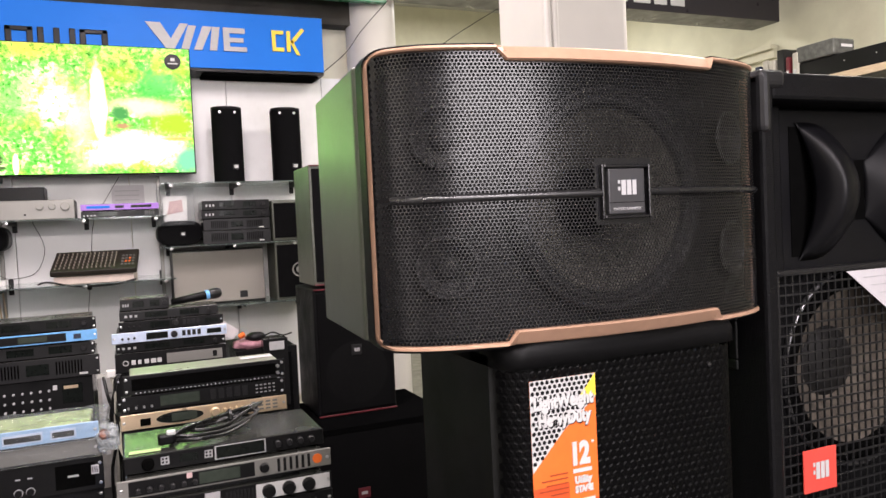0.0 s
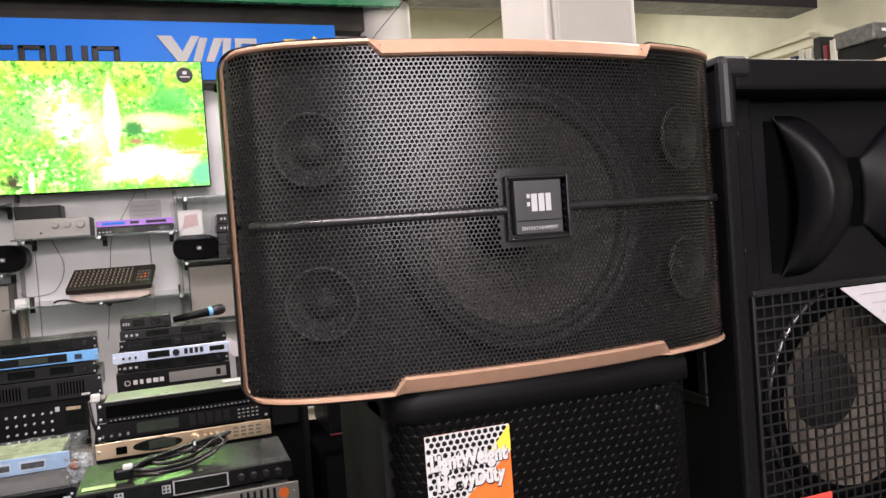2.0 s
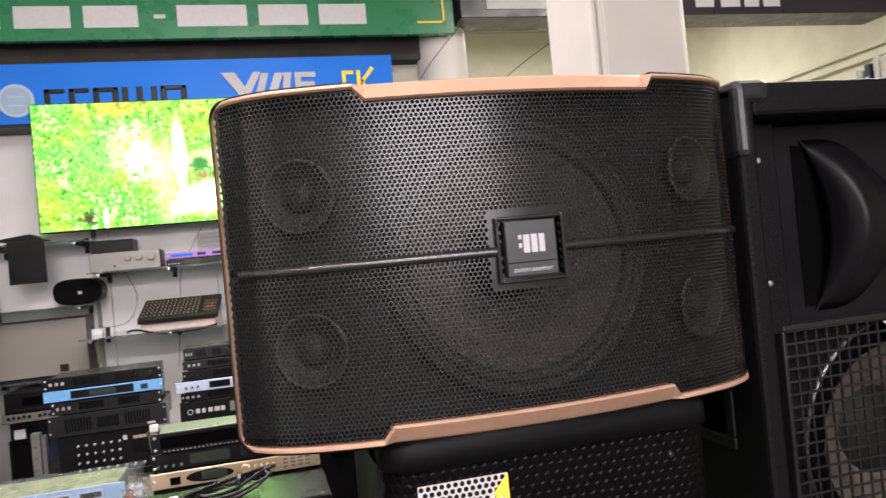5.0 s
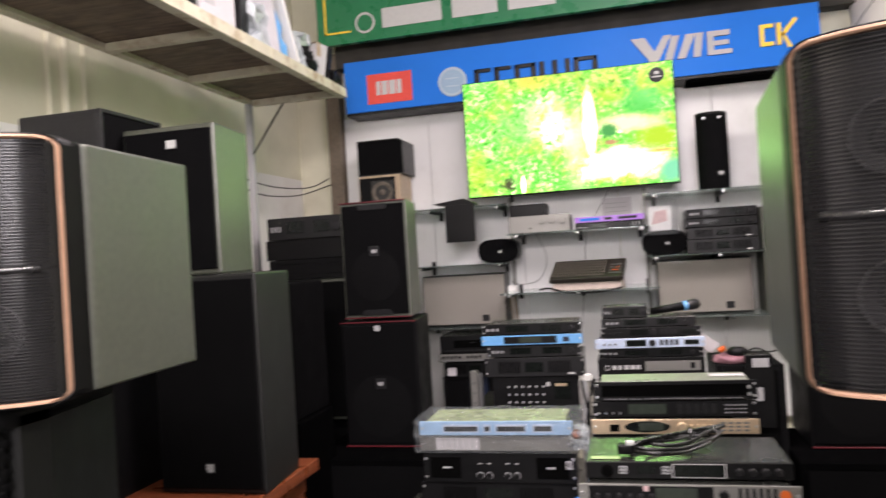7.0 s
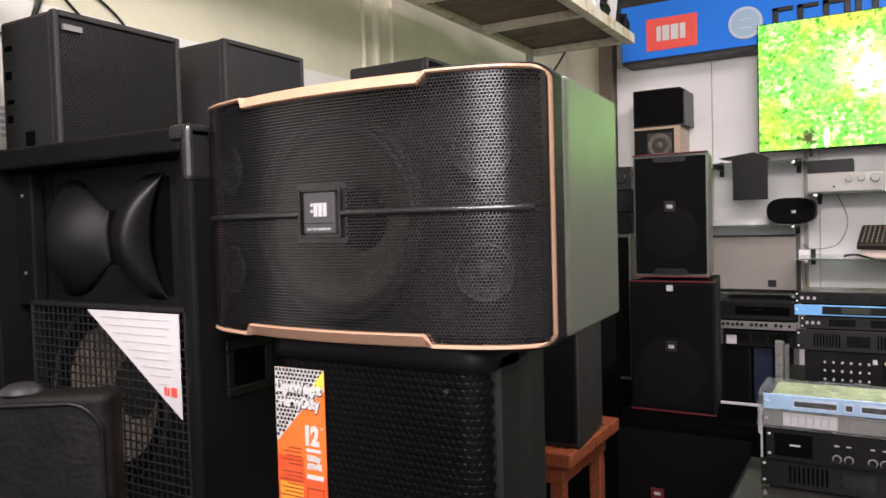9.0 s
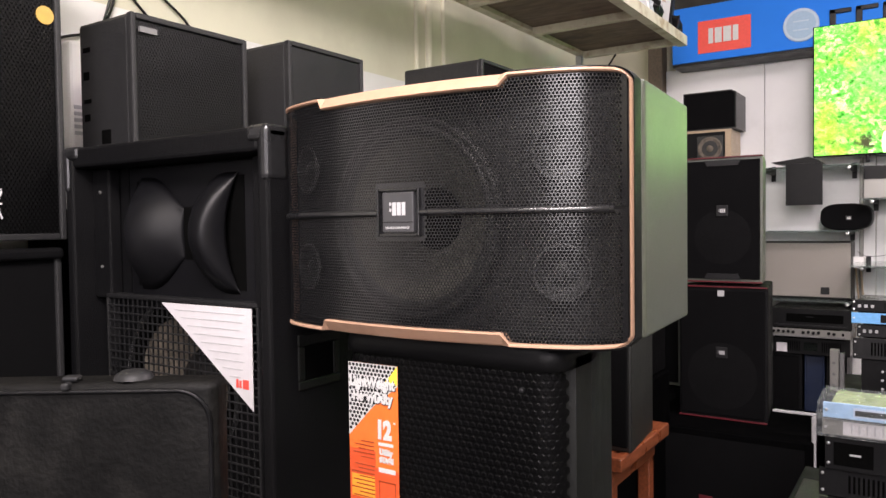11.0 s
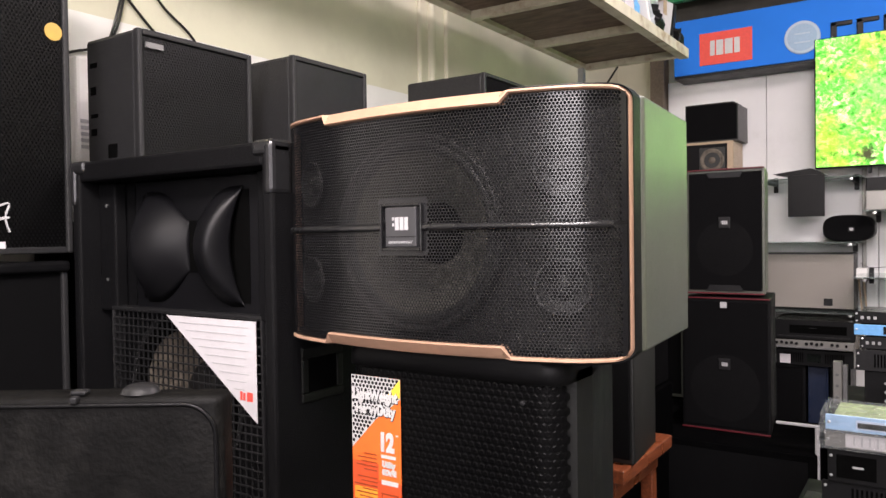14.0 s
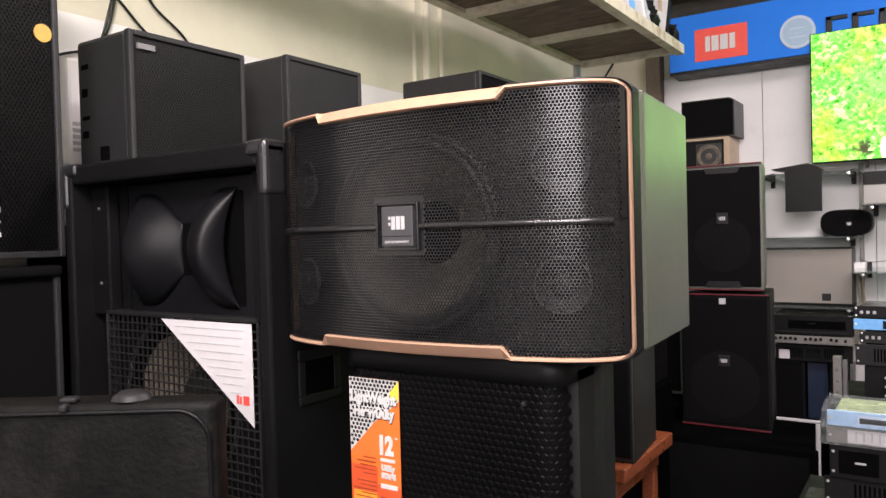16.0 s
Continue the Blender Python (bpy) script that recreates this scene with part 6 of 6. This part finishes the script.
def oval_speaker(cx, z):
    sp = thing("oval_speaker", pose(cx, 5.1, z), "small black oval speaker on a glass shelf", "speaker", "oval speakers")
    a, b = 0.142, 0.082
    pts = []
    for k in range(48):
        t = 2 * math.pi * k / 48
        c, s = math.cos(t), math.sin(t)
        pts.append((math.copysign(abs(c) ** 0.62, c) * a, b + math.copysign(abs(s) ** 0.75, s) * b))
    body = slab(pts, 0.02, 0.2)
    bevel(body, 0.012, 2, [e for e in body.edges if abs(e.verts[0].co.y - e.verts[1].co.y) < 1e-6])
    part("body", body, PLASTIC, sp)
    part("grille", slab([(x * 0.94, b + (z2 - b) * 0.92) for x, z2 in pts], 0.008, 0.0195), CLOTH, sp)
    logo_bars(part("badge", bx(0.0, 0.034, 0.004, 0.0075, 0.06, 0.09, 0.001), GREY_PANEL, sp), (0.017, 0.0035, 0.075), 0.022, 0.016, WHITE_INK)
    return sp


oval_speaker(-0.765, 1.4405)
oval_speaker(0.345, 1.4285)

# silver integrated amplifier
amp = thing("stereo_amplifier", (-0.46, 5.03, 1.6285), "silver stereo amplifier with three round knobs", "amplifier")
part("case", bx(-0.205, 0.205, 0.012, 0.28, 0, 0.115, 0.004), GREY_PANEL, amp)
part("front_panel", bx(-0.205, 0.205, 0, 0.0115, 0.0, 0.115, 0.004), SILVER, amp)
for x, r in ((0.02, 0.019), (0.085, 0.019), (0.155, 0.025)):
    part("knob", lathe([(0.0, -0.025), (r * 0.9, -0.025), (r, -0.022), (r, 0.0)], 24), SILVER, amp, at=(x, 0, 0.075))
part("socket", lathe([(0.0, -0.002), (0.006, -0.002), (0.006, 0)], 12), DARK, amp, at=(-0.06, 0, 0.03))
part("upright_case", bx(-0.21, 0.04, 0.1, 0.3, 0.116, 0.20, 0.004), BLACK_PANEL, amp)
for z, pn, lb, st_ in ((1.6285, GREY_PANEL, "grey slim device under the purple one", "display_black"), (1.672, PURPLE, "purple-fronted slim equaliser on a glass shelf", "wrapped_blue2")):
    dv = rack_unit("equaliser", -0.225, 0.222, 5.06, 0.2, z, z + 0.04, pn, lb, st_, "equaliser", ears=False)
    if pn is PURPLE:
        for xa, xb in ((-0.19, -0.06), (-0.03, 0.02), (0.06, 0.18)):
            part("key_field", bx(xa, xb, -0.0015, 0, 0.012, 0.028), SIGN_BLUE if xa < -0.1 else GREY_PANEL, dv)

# mixing console tilted on its box
mx = thing("mixing_console", pose(-0.165, 4.86, 1.2385, 0, 0, -5), "black mixing console with fader rows on a beige box", "mixer")
part("box", bx(-0.22, 0.215, 0.02, 0.3, 0.0, 0.045, 0.003), PALE_BOX, mx)
desk = part("desk", prism([(-0.235, 0.0), (0.235, 0.0), (0.235, 0.3), (-0.235, 0.3)], 0.0, 0.036, 0.008, 2), CONSOLE, mx, at=pose(0, 0.0, 0.046, 21, 0, 0))
for c in range(14):
    for r in range(6):
        part("knob", lathe([(0.0, 0.01), (0.0038, 0.01), (0.0046, 0.0)], 8, "z"), CONSOLE_KNOB, desk, at=(-0.21 + c * 0.0245, 0.035 + r * 0.042, 0.036))
for c in range(4):
    for r in range(4):
        part("key", bx(0.145 + c * 0.02, 0.157 + c * 0.02, 0.05 + r * 0.045, 0.062 + r * 0.045, 0.036, 0.041), ORANGE if (r, c) in ((1, 1), (1, 2), (2, 2)) else KNOB_GREY, desk)
part("strap", tube(smooth_path([(-0.3, -0.0, 0.01), (-0.24, -0.01, 0.02), (-0.1, -0.02, -0.012), (0.1, -0.02, -0.014), (0.23, -0.01, 0.01)], 5), 0.006, 8), CABLE, mx)

# black devices, stacked on the other side
for k, (z0, z1) in enumerate(((1.4285, 1.515), (1.516, 1.592), (1.593, 1.648), (1.649, 1.71))):
    rack_unit("disc_player", 0.475 + 0.006 * (k % 2), 0.905, 5.0 + 0.01 * (k % 2), 0.3, z0, z1, GREY_PANEL if k < 2 else BLACK_PANEL, "black disc player in a stack of four", "receiver" if k > 1 else "vents", "player", ears=False)
sp, a, h = cloth_speaker(0.925, 1.16, 4.99, 0.3, 1.0305, 1.42, "small black speaker with silver cone on a shelf", red=False, group="shelf speakers")
part("cone", lathe([(0.05, 0.0), (0.03, 0.004), (0.0, -0.004)], 24), SILVER, sp, at=(0.04, -0.002, 0.2))
sp, a, h = cloth_speaker(0.92, 1.15, 4.99, 0.3, 1.4285, 1.70, "small black speaker beside the disc players", red=False, group="shelf speakers")
# column speakers
for cx in (0.675, 1.065):
    cs = thing("column_speaker", (cx, 5.12, 1.8305), "slim black column speaker standing on glass", "speaker", "column speakers")
    pts = [(0.1 * math.sin(t), -0.09 * math.cos(t)) for t in np.linspace(-1.35, 1.35, 15)] + [(0.085, 0.1), (-0.085, 0.1)]
    part("body", prism(pts, 0.0, 0.49, 0.006, 2), CLOTH, cs)
    part("cap", prism([(x * 1.01, y * 1.02) for x, y in pts], 0.475, 0.493, 0.003, 1), PLASTIC, cs)
    for x in (-0.05, 0.045):
        part("bolt", lathe([(0.0, -0.004), (0.009, -0.003), (0.009, 0.0)], 10), STEEL, cs, at=(x, -0.083, 0.455))
    logo_bars(part("badge", bx(0.015, 0.055, -0.095, -0.086, 0.08, 0.115, 0.002), GREY_PANEL, cs), (0.035, -0.0965, 0.098), 0.026, 0.02, WHITE_INK)
# packets and pouch
pk = thing("plastic_packet", (0.32, 5.1, 1.54), "clear plastic packet with pink and white card hanging on the wall", "packet")
part("card", bx(-0.07, 0.075, 0.0, 0.004, 0.05, 0.21), BOARD_WHITE, pk)
part("pink_card", slab([(-0.05, 0.09), (0.05, 0.11), (0.045, 0.185), (-0.03, 0.175)], -0.004, -0.001), PINK_CARD, pk)
part("film", bx(-0.11, 0.12, -0.012, 0.01, 0.02, 0.26, 0.004), FILM, pk)
nt_ = thing("wall_notice", (0.05, 5.392, 1.715), "small framed paper notice on the wall", "notice")
part("sheet", bx(-0.1, 0.1, 0.0, 0.006, 0.0, 0.13), PAPER, nt_)
for k in range(3):
    part("print_bar", bx(-0.08, 0.07, -0.002, -0.0005, 0.03 + 0.03 * k, 0.036 + 0.03 * k), GREY_INK, nt_)
# bent black plate on the left shelf
bp = thing("bent_tray", (-0.965, 4.87, 1.595), "bent black metal tray hanging over a shelf edge", "tray")
part("drop", bx(-0.1, 0.1, 0.0, 0.006, 0.0, 0.25), BLACK_PANEL, bp)
part("top", slab([(-0.185, 0.264), (-0.13, 0.251), (0.1, 0.251), (0.075, 0.268), (0.025, 0.29)], 0.006, 0.2), BLACK_PANEL, bp)
# shelf speakers at the corner
cs = thing("centre_speaker", (-1.56, 5.06, 2.113), "black long centre speaker with cut corners", "speaker")
part("body", slab([(-0.17, 0.0), (0.17, 0.0), (0.17, 0.235), (0.14, 0.252), (-0.17, 0.252)], 0.0, 0.28), DARK_VINYL, cs)
part("grille", slab([(-0.162, 0.008), (0.162, 0.008), (0.162, 0.23), (0.135, 0.244), (-0.162, 0.244)], -0.008, -0.0005), CLOTH, cs)
bs = thing("bookshelf_speaker", (-1.575, 5.05, 1.8385), "beige wooden bookshelf speaker with one exposed driver", "speaker")
part("cabinet", bx(-0.155, 0.155, 0.0, 0.28, 0.0, 0.272, 0.004), LIGHT_WOOD, bs)
part("baffle", bx(-0.148, 0.118, -0.004, 0.0, 0.008, 0.256, 0.002), PLASTIC, bs)
part("driver_plate", bx(-0.06, 0.105, -0.009, -0.0045, 0.06, 0.232, 0.003), DARK_VINYL, bs)
part("driver_cone", lathe([(0.078, 0.0), (0.074, -0.006), (0.064, -0.004), (0.026, 0.01), (0.022, 0.0), (0.0, -0.005)], 32), CONE_TAN, bs, at=(0.022, -0.0095, 0.148), smooth=True)
# hanging cords on the board
for pts in ([(0.0, 5.394, 1.9), (-0.09, 5.392, 1.75), (-0.17, 5.392, 1.6), (-0.2, 5.393, 1.3), (-0.24, 5.394, 0.95)], [(-0.52, 5.39, 1.62), (-0.46, 5.385, 1.45), (-0.52, 5.385, 1.3), (-0.66, 5.38, 1.27), (-0.72, 5.37, 1.3)]):
    tagged(part("hanging_cord", tube(smooth_path(pts, 6), 0.0018, 6), CABLE), "thin dark cord hanging on the white board", "cable")
plug = thing("plug_bundle", (-0.71, 5.3, 1.2), "white plug with pale leads at the shelf end", "plug")
part("plug", bx(-0.035, 0.035, -0.03, 0.03, 0.0, 0.07, 0.008), WALL_WHITE, plug)
for dx in (-0.015, 0.012):
    part("lead", tube(smooth_path([(dx, 0, 0), (dx + 0.01, -0.01, -0.1), (dx + 0.02, 0.0, -0.25), (dx + 0.02, 0, -0.45)], 4), 0.006, 6), LIGHT_WOOD, plug)
# thin cords slung from the dark sign
for pts in ([(1.37, 5.17, 2.6), (1.485, 5.0, 2.7), (1.61, 5.0, 2.862), (1.875, 5.02, 3.15)], [(1.86, 5.19, 2.52), (2.225, 5.0, 2.8), (2.5, 5.0, 2.975), (2.8, 5.02, 3.15)]):
    tagged(part("slung_cord", tube(smooth_path(pts, 6), 0.0028, 6), CABLE), "thin dark cord slung up to the dark sign", "cable")
# pouch and cloths behind the rear stack
pp = thing("paper_flap", pose(0.44, 3.7, 1.0, 0, 0, 20), "white paper flap beside the stack", "paper")
part("sheet", slab([(-0.05, 0.1), (0.06, 0.02), (0.02, -0.02), (-0.05, 0.02)], 0.0, 0.002), PAPER, pp)
cl = thing("cloth_bundle", (0.55, 3.72, 0.95), "dusty pink and dark cloth bundle", "cloth")
bm = bmesh.new()
bmesh.ops.create_icosphere(bm, subdivisions=3, radius=1)
for v in bm.verts:
    v.co *= 1 + 0.35 * noise.noise(v.co * 2.3)
    v.co = Vector((v.co.x * 0.085, v.co.y * 0.06, max(-0.02, v.co.z * 0.03)))
part("cloth", bm, TAPE_PINK, cl, smooth=True)
bm = bmesh.new()
bmesh.ops.create_icosphere(bm, subdivisions=2, radius=1)
for v in bm.verts:
    v.co *= 1 + 0.3 * noise.noise(v.co * 3.1)
    v.co = Vector((v.co.x * 0.05, v.co.y * 0.04, v.co.z * 0.024))
part("dark_pouch", bm, BLACK_PANEL, cl, at=(0.02, -0.02, 0.035), smooth=True)
part("orange_tip", lathe([(0.0, -0.02), (0.012, -0.016), (0.014, 0.01), (0.0, 0.016)], 14, "z"), ORANGE, cl, at=pose(-0.045, -0.03, 0.05, 0, 60, 0))
part("lead", tube(smooth_path([(0.05, -0.02, 0.03), (0.1, -0.03, 0.05), (0.15, -0.02, 0.03), (0.2, 0.0, 0.035)], 5), 0.004, 6), CABLE, cl)
plain_cabinet("equipment_case", 0.47, 0.76, 3.66, 4.1, 0.0, 0.93, "black case with odds and ends on top", PAINTED, category="case")
dv = rack_unit("receiver", 0.585, 0.70, 3.58, 0.07, 0.66, 0.985, BLACK_PANEL, "narrow black upright device with pale label", "none", "receiver", ears=False)
part("pale_label", bx(-0.03, 0.04, -0.003, -0.001, 0.27, 0.31), GREY_INK, dv)
part("pale_label", bx(-0.03, 0.01, -0.003, -0.001, 0.12, 0.18), GREY_INK, dv)


# ---- overhead shelf ----
sh = thing("overhead_shelf", (0, 0, 0), "cream steel frame shelf with dark plywood board", "shelf")
part("board", bx(-2.10, -1.505, 0.6, 4.26, 2.552, 2.57), SHELF_PLY, sh)
part("front_rail", join([bx(-1.503, -1.487, 0.6, 4.275, 2.505, 2.56, 0.002), bx(-1.54, -1.503, 0.6, 4.275, 2.505, 2.512, 0.001)]), SHELF_CREAM, sh)
part("rear_rail", bx(-2.15, -2.10, 0.6, 4.275, 2.53, 2.585, 0.003), SHELF_CREAM, sh)
for y in (1.2, 2.05, 2.9, 3.55, 4.23):
    part("cross_bar", bx(-2.10, -1.541, y, y + 0.045, 2.513, 2.551, 0.002), SHELF_CREAM, sh)
part("post", bx(-2.15, -2.115, 4.23, 4.27, 0.0, 2.529, 0.003), GREY_INK, sh)
part("hanger", bx(-2.095, -2.065, 0.7, 0.73, 2.571, CEILING_Z - 0.01), SHELF_CREAM, sh)
part("hanger", bx(-1.535, -1.505, 1.0, 1.03, 2.571, CEILING_Z - 0.01), SHELF_CREAM, sh)
part("brace", tube([(-2.13, 4.25, 2.2), (-1.9, 4.25, 2.51)], 0.006, 6), GREY_PANEL, sh)
# goods on the shelf
def crumple(bm, cuts, amount, scale):
    bmesh.ops.subdivide_edges(bm, edges=bm.edges[:], cuts=cuts, use_grid_fill=True)
    for v in bm.verts:
        n = noise.noise_vector(v.co * scale) * amount
        v.co += Vector((n.x, n.y, n.z if v.co.z > 0.02 else 0.0))
    return bm


def goods(name, y, wy, dx, h, material, label, tilt=0.0, turn=0.0, soft=0.0, x=-1.64):
    t_ = thing(name, pose(x, y, 2.571, 0, 0, turn), label, name.replace("_", " "))
    bm = bx(-dx / 2, dx / 2, -wy / 2, wy / 2, 0, h, 0.004)
    if soft:
        crumple(bm, 4, soft, 17)
    bmesh.ops.transform(bm, matrix=Matrix.Shear("XY", 4, (0.0, math.tan(radians(tilt)))), verts=bm.verts[:])
    part("body", bm, material, t_)
    return t_


def taped(t_, wy, dx, h):
    part("tape", join([bx(-dx / 2 - 0.001, dx / 2 + 0.001, -0.02, 0.02, h, h + 0.001), bx(dx / 2, dx / 2 + 0.001, -0.02, 0.02, h * 0.6, h)]), LIGHT_WOOD, t_)
    part("print_block", bx(dx / 2, dx / 2 + 0.001, -wy * 0.4, -wy * 0.1, h * 0.2, h * 0.5), GREY_INK, t_)


taped(goods("carton", 2.52, 0.17, 0.22, 0.24, PAPER, "white cardboard carton on the overhead shelf"), 0.17, 0.22, 0.24)
goods("device_box", 2.7, 0.1, 0.2, 0.2, BLACK_PANEL, "black device box on the overhead shelf", 0, 8)
taped(goods("carton", 2.92, 0.24, 0.22, 0.3, PAPER, "pinkish-white carton on the shelf", 0, -6), 0.24, 0.22, 0.3)
goods("device_box", 3.13, 0.1, 0.2, 0.27, GREY_PANEL, "charcoal upright device on the overhead shelf", 6, 10)
goods("plastic_bag", 3.33, 0.24, 0.2, 0.2, FROST, "cloudy plastic bag of parts on the shelf", 0, 5, 0.05)
goods("leaning_card", 3.45, 0.02, 0.2, 0.3, PAPER, "white card leaning on a bag", -24, 12, 0.0, -1.62)
goods("blue_pack", 3.54, 0.09, 0.12, 0.27, BLUE_PANEL, "bright blue pack between white cards", -20, -8, 0.02, -1.6)
goods("leaning_card", 3.66, 0.02, 0.2, 0.3, WALL_WHITE, "white card leaning among goods", -22, -8, 0.0, -1.6)
goods("plastic_bag", 3.78, 0.16, 0.2, 0.2, FROST, "cloudy plastic bag with dark contents", 10, 14, 0.06)
goods("dark_bag", 3.84, 0.12, 0.16, 0.12, BLACK_PANEL, "crumpled black plastic bag on the shelf", 0, 10, 0.05, -1.6)
taped(goods("carton", 4.0, 0.1, 0.18, 0.2, PAPER, "small white carton near the shelf end", 14, -10, 0.0, -1.62), 0.1, 0.18, 0.2)
goods("device_box", 4.08, 0.05, 0.16, 0.22, GREY_PANEL, "grey upright device leaning near the shelf end", 22, 5, 0.0, -1.6)
goods("dark_bag", 4.17, 0.16, 0.2, 0.07, PLASTIC, "flat crumpled black bag at the shelf end", 0, 4, 0.03, -1.6)

# cords hanging on the side wall
for pts in ([(-2.335, 1.31, 2.35), (-2.335, 1.27, 2.17), (-2.335, 1.225, 2.085), (-2.33, 1.12, 2.045), (-2.33, 1.0, 1.99)], [(-2.325, 1.30, 2.35), (-2.33, 1.265, 2.2), (-2.335, 1.235, 2.1), (-2.33, 1.2, 2.06)],
            [(-2.335, 1.29, 2.25), (-2.335, 1.384, 2.164), (-2.33, 1.46, 2.11)], [(-2.335, 1.38, 2.3), (-2.335, 1.426, 2.245), (-2.335, 1.521, 2.182), (-2.33, 1.57, 2.12)],
            [(-2.33, 4.25, 2.13), (-2.2, 4.6, 2.05), (-2.1, 5.0, 2.06), (-2.06, 5.3, 2.15)], [(-2.33, 4.25, 2.12), (-2.25, 4.5, 2.0), (-2.15, 4.9, 2.0), (-2.05, 5.3, 2.1)]):
    tagged(part("power_cable", tube(smooth_path(pts, 6), 0.0042, 6), CABLE), "loose black power cable hanging along the cream wall", "cable")

# ---- equipment above the rear speakers, by the corner ----
rack_unit("amplifier", -1.97, -1.45, 4.06, 0.36, 1.541, 1.66, BLACK_PANEL, "black amplifier on a case", "half", ears=False)
rack_unit("amplifier", -1.95, -1.46, 4.05, 0.36, 1.661, 1.79, GREY_PANEL, "charcoal amplifier with small green display", "receiver", ears=False)

# ---- shelf along the far side wall ----
rs = thing("side_shelf", (0, 0, 0), "dark shelf with pale wooden edge along the side wall", "shelf")
part("board", bx(4.62, 5.7, 2.6, 4.6, 2.37, 2.4), BLACK_PANEL, rs)
part("edge", bx(4.6, 4.62, 2.6, 4.6, 2.355, 2.405, 0.002), LIGHT_WOOD, rs)
part("support", bx(5.66, 5.74, 2.6, 4.6, 2.26, 2.369), SHELF_CREAM, rs)
x = 4.35
for k, (w_, h_, m_) in enumerate(((0.05, 0.12, CREAM_CARD), (0.07, 0.14, BLUE_CASE), (0.06, 0.17, CREAM_CARD), (0.08, 0.16, CREAM_CARD), (0.1, 0.22, GREY_PANEL), (0.05, 0.15, RED_EDGE), (0.07, 0.17, CREAM_CARD))):
    w_ *= 0.62
    fd = thing("folder", pose(4.77, 4.5 - 0.072 * k - w_ / 2, 2.401, 0, 0, 3 * (k % 3) - 3), "upright folder on the dark side shelf", "folder", "folders on the side shelf")
    part("cover", bx(-0.13, 0.13, -w_ / 2, w_ / 2, 0, 0.06 + h_, 0.004), m_, fd)
    part("spine_label", bx(-0.1315, -0.1305, -w_ * 0.3, w_ * 0.3, 0.05, 0.11), GREY_INK, fd)
dvx = thing("dark_device", (4.66, 3.3, 2.401), "black device on the side shelf under a dusty grey lid", "device")
part("case", prism([(0.0, 0.0), (0.4, 0.0), (0.4, 0.74), (0.0, 0.74)], 0.0, 0.148, 0.012, 2), BLACK_PANEL, dvx)
cover = part("cover", prism([(-0.01, 0.43), (0.2, 0.43), (0.22, 0.75), (-0.01, 0.75)], 0.149, 0.265, 0.012, 2), DUSTY_GREY, dvx, "dusty grey lid")
part("white_tag", bx(0.06, 0.17, 0.426, 0.4295, 0.205, 0.225), PAPER, cover)
for y in (0.12, 0.36):
    part("screw", lathe([(0.0, -0.002), (0.005, -0.001), (0.005, 0.001)], 8), STEEL, dvx, at=pose(-0.001, y, 0.09, 0, 0, -90))

# ---- worn case close to the camera ----
wc = thing("equipment_case", pose(-0.80, 0.375, 0.0, 0, 0, 34), "worn black padded case with round knob and latch", "case")
part("front_shell", bx(-0.55, -0.022, 0.056, 0.095, 0.0, 1.366, 0.009, 4), WORN, wc, smooth=True)
part("rear_shell", join([prism([(-0.54, 0.0955), (-0.045, 0.0955), (-0.16, 0.26), (-0.54, 0.26)], 0.0, 1.335, 0.012, 2)]), WORN, wc)
bend = [(-0.058 + 0.03 * math.sin(radians(a)), 0.0555, 1.328 + 0.03 * math.cos(radians(a))) for a in range(0, 91, 9)]
part("seam", tube([(-0.54, 0.0555, 1.357), (-0.3, 0.0555, 1.358)] + bend + [(-0.028, 0.0555, 1.2), (-0.028, 0.0555, 0.8)], 0.0022, 8), PLASTIC, wc, smooth=True)
part("knob", lathe([(0.0, 0.008), (0.011, 0.0072), (0.016, 0.004), (0.018, 0.0)], 28, "z"), GREY_PANEL, wc, at=(-0.105, 0.076, 1.366), smooth=True)
part("latch", join([bx(-0.165, -0.15, 0.06, 0.072, 1.366, 1.371, 0.002), bx(-0.161, -0.154, 0.05, 0.06, 1.36, 1.367, 0.002)]), GREY_PANEL, wc)
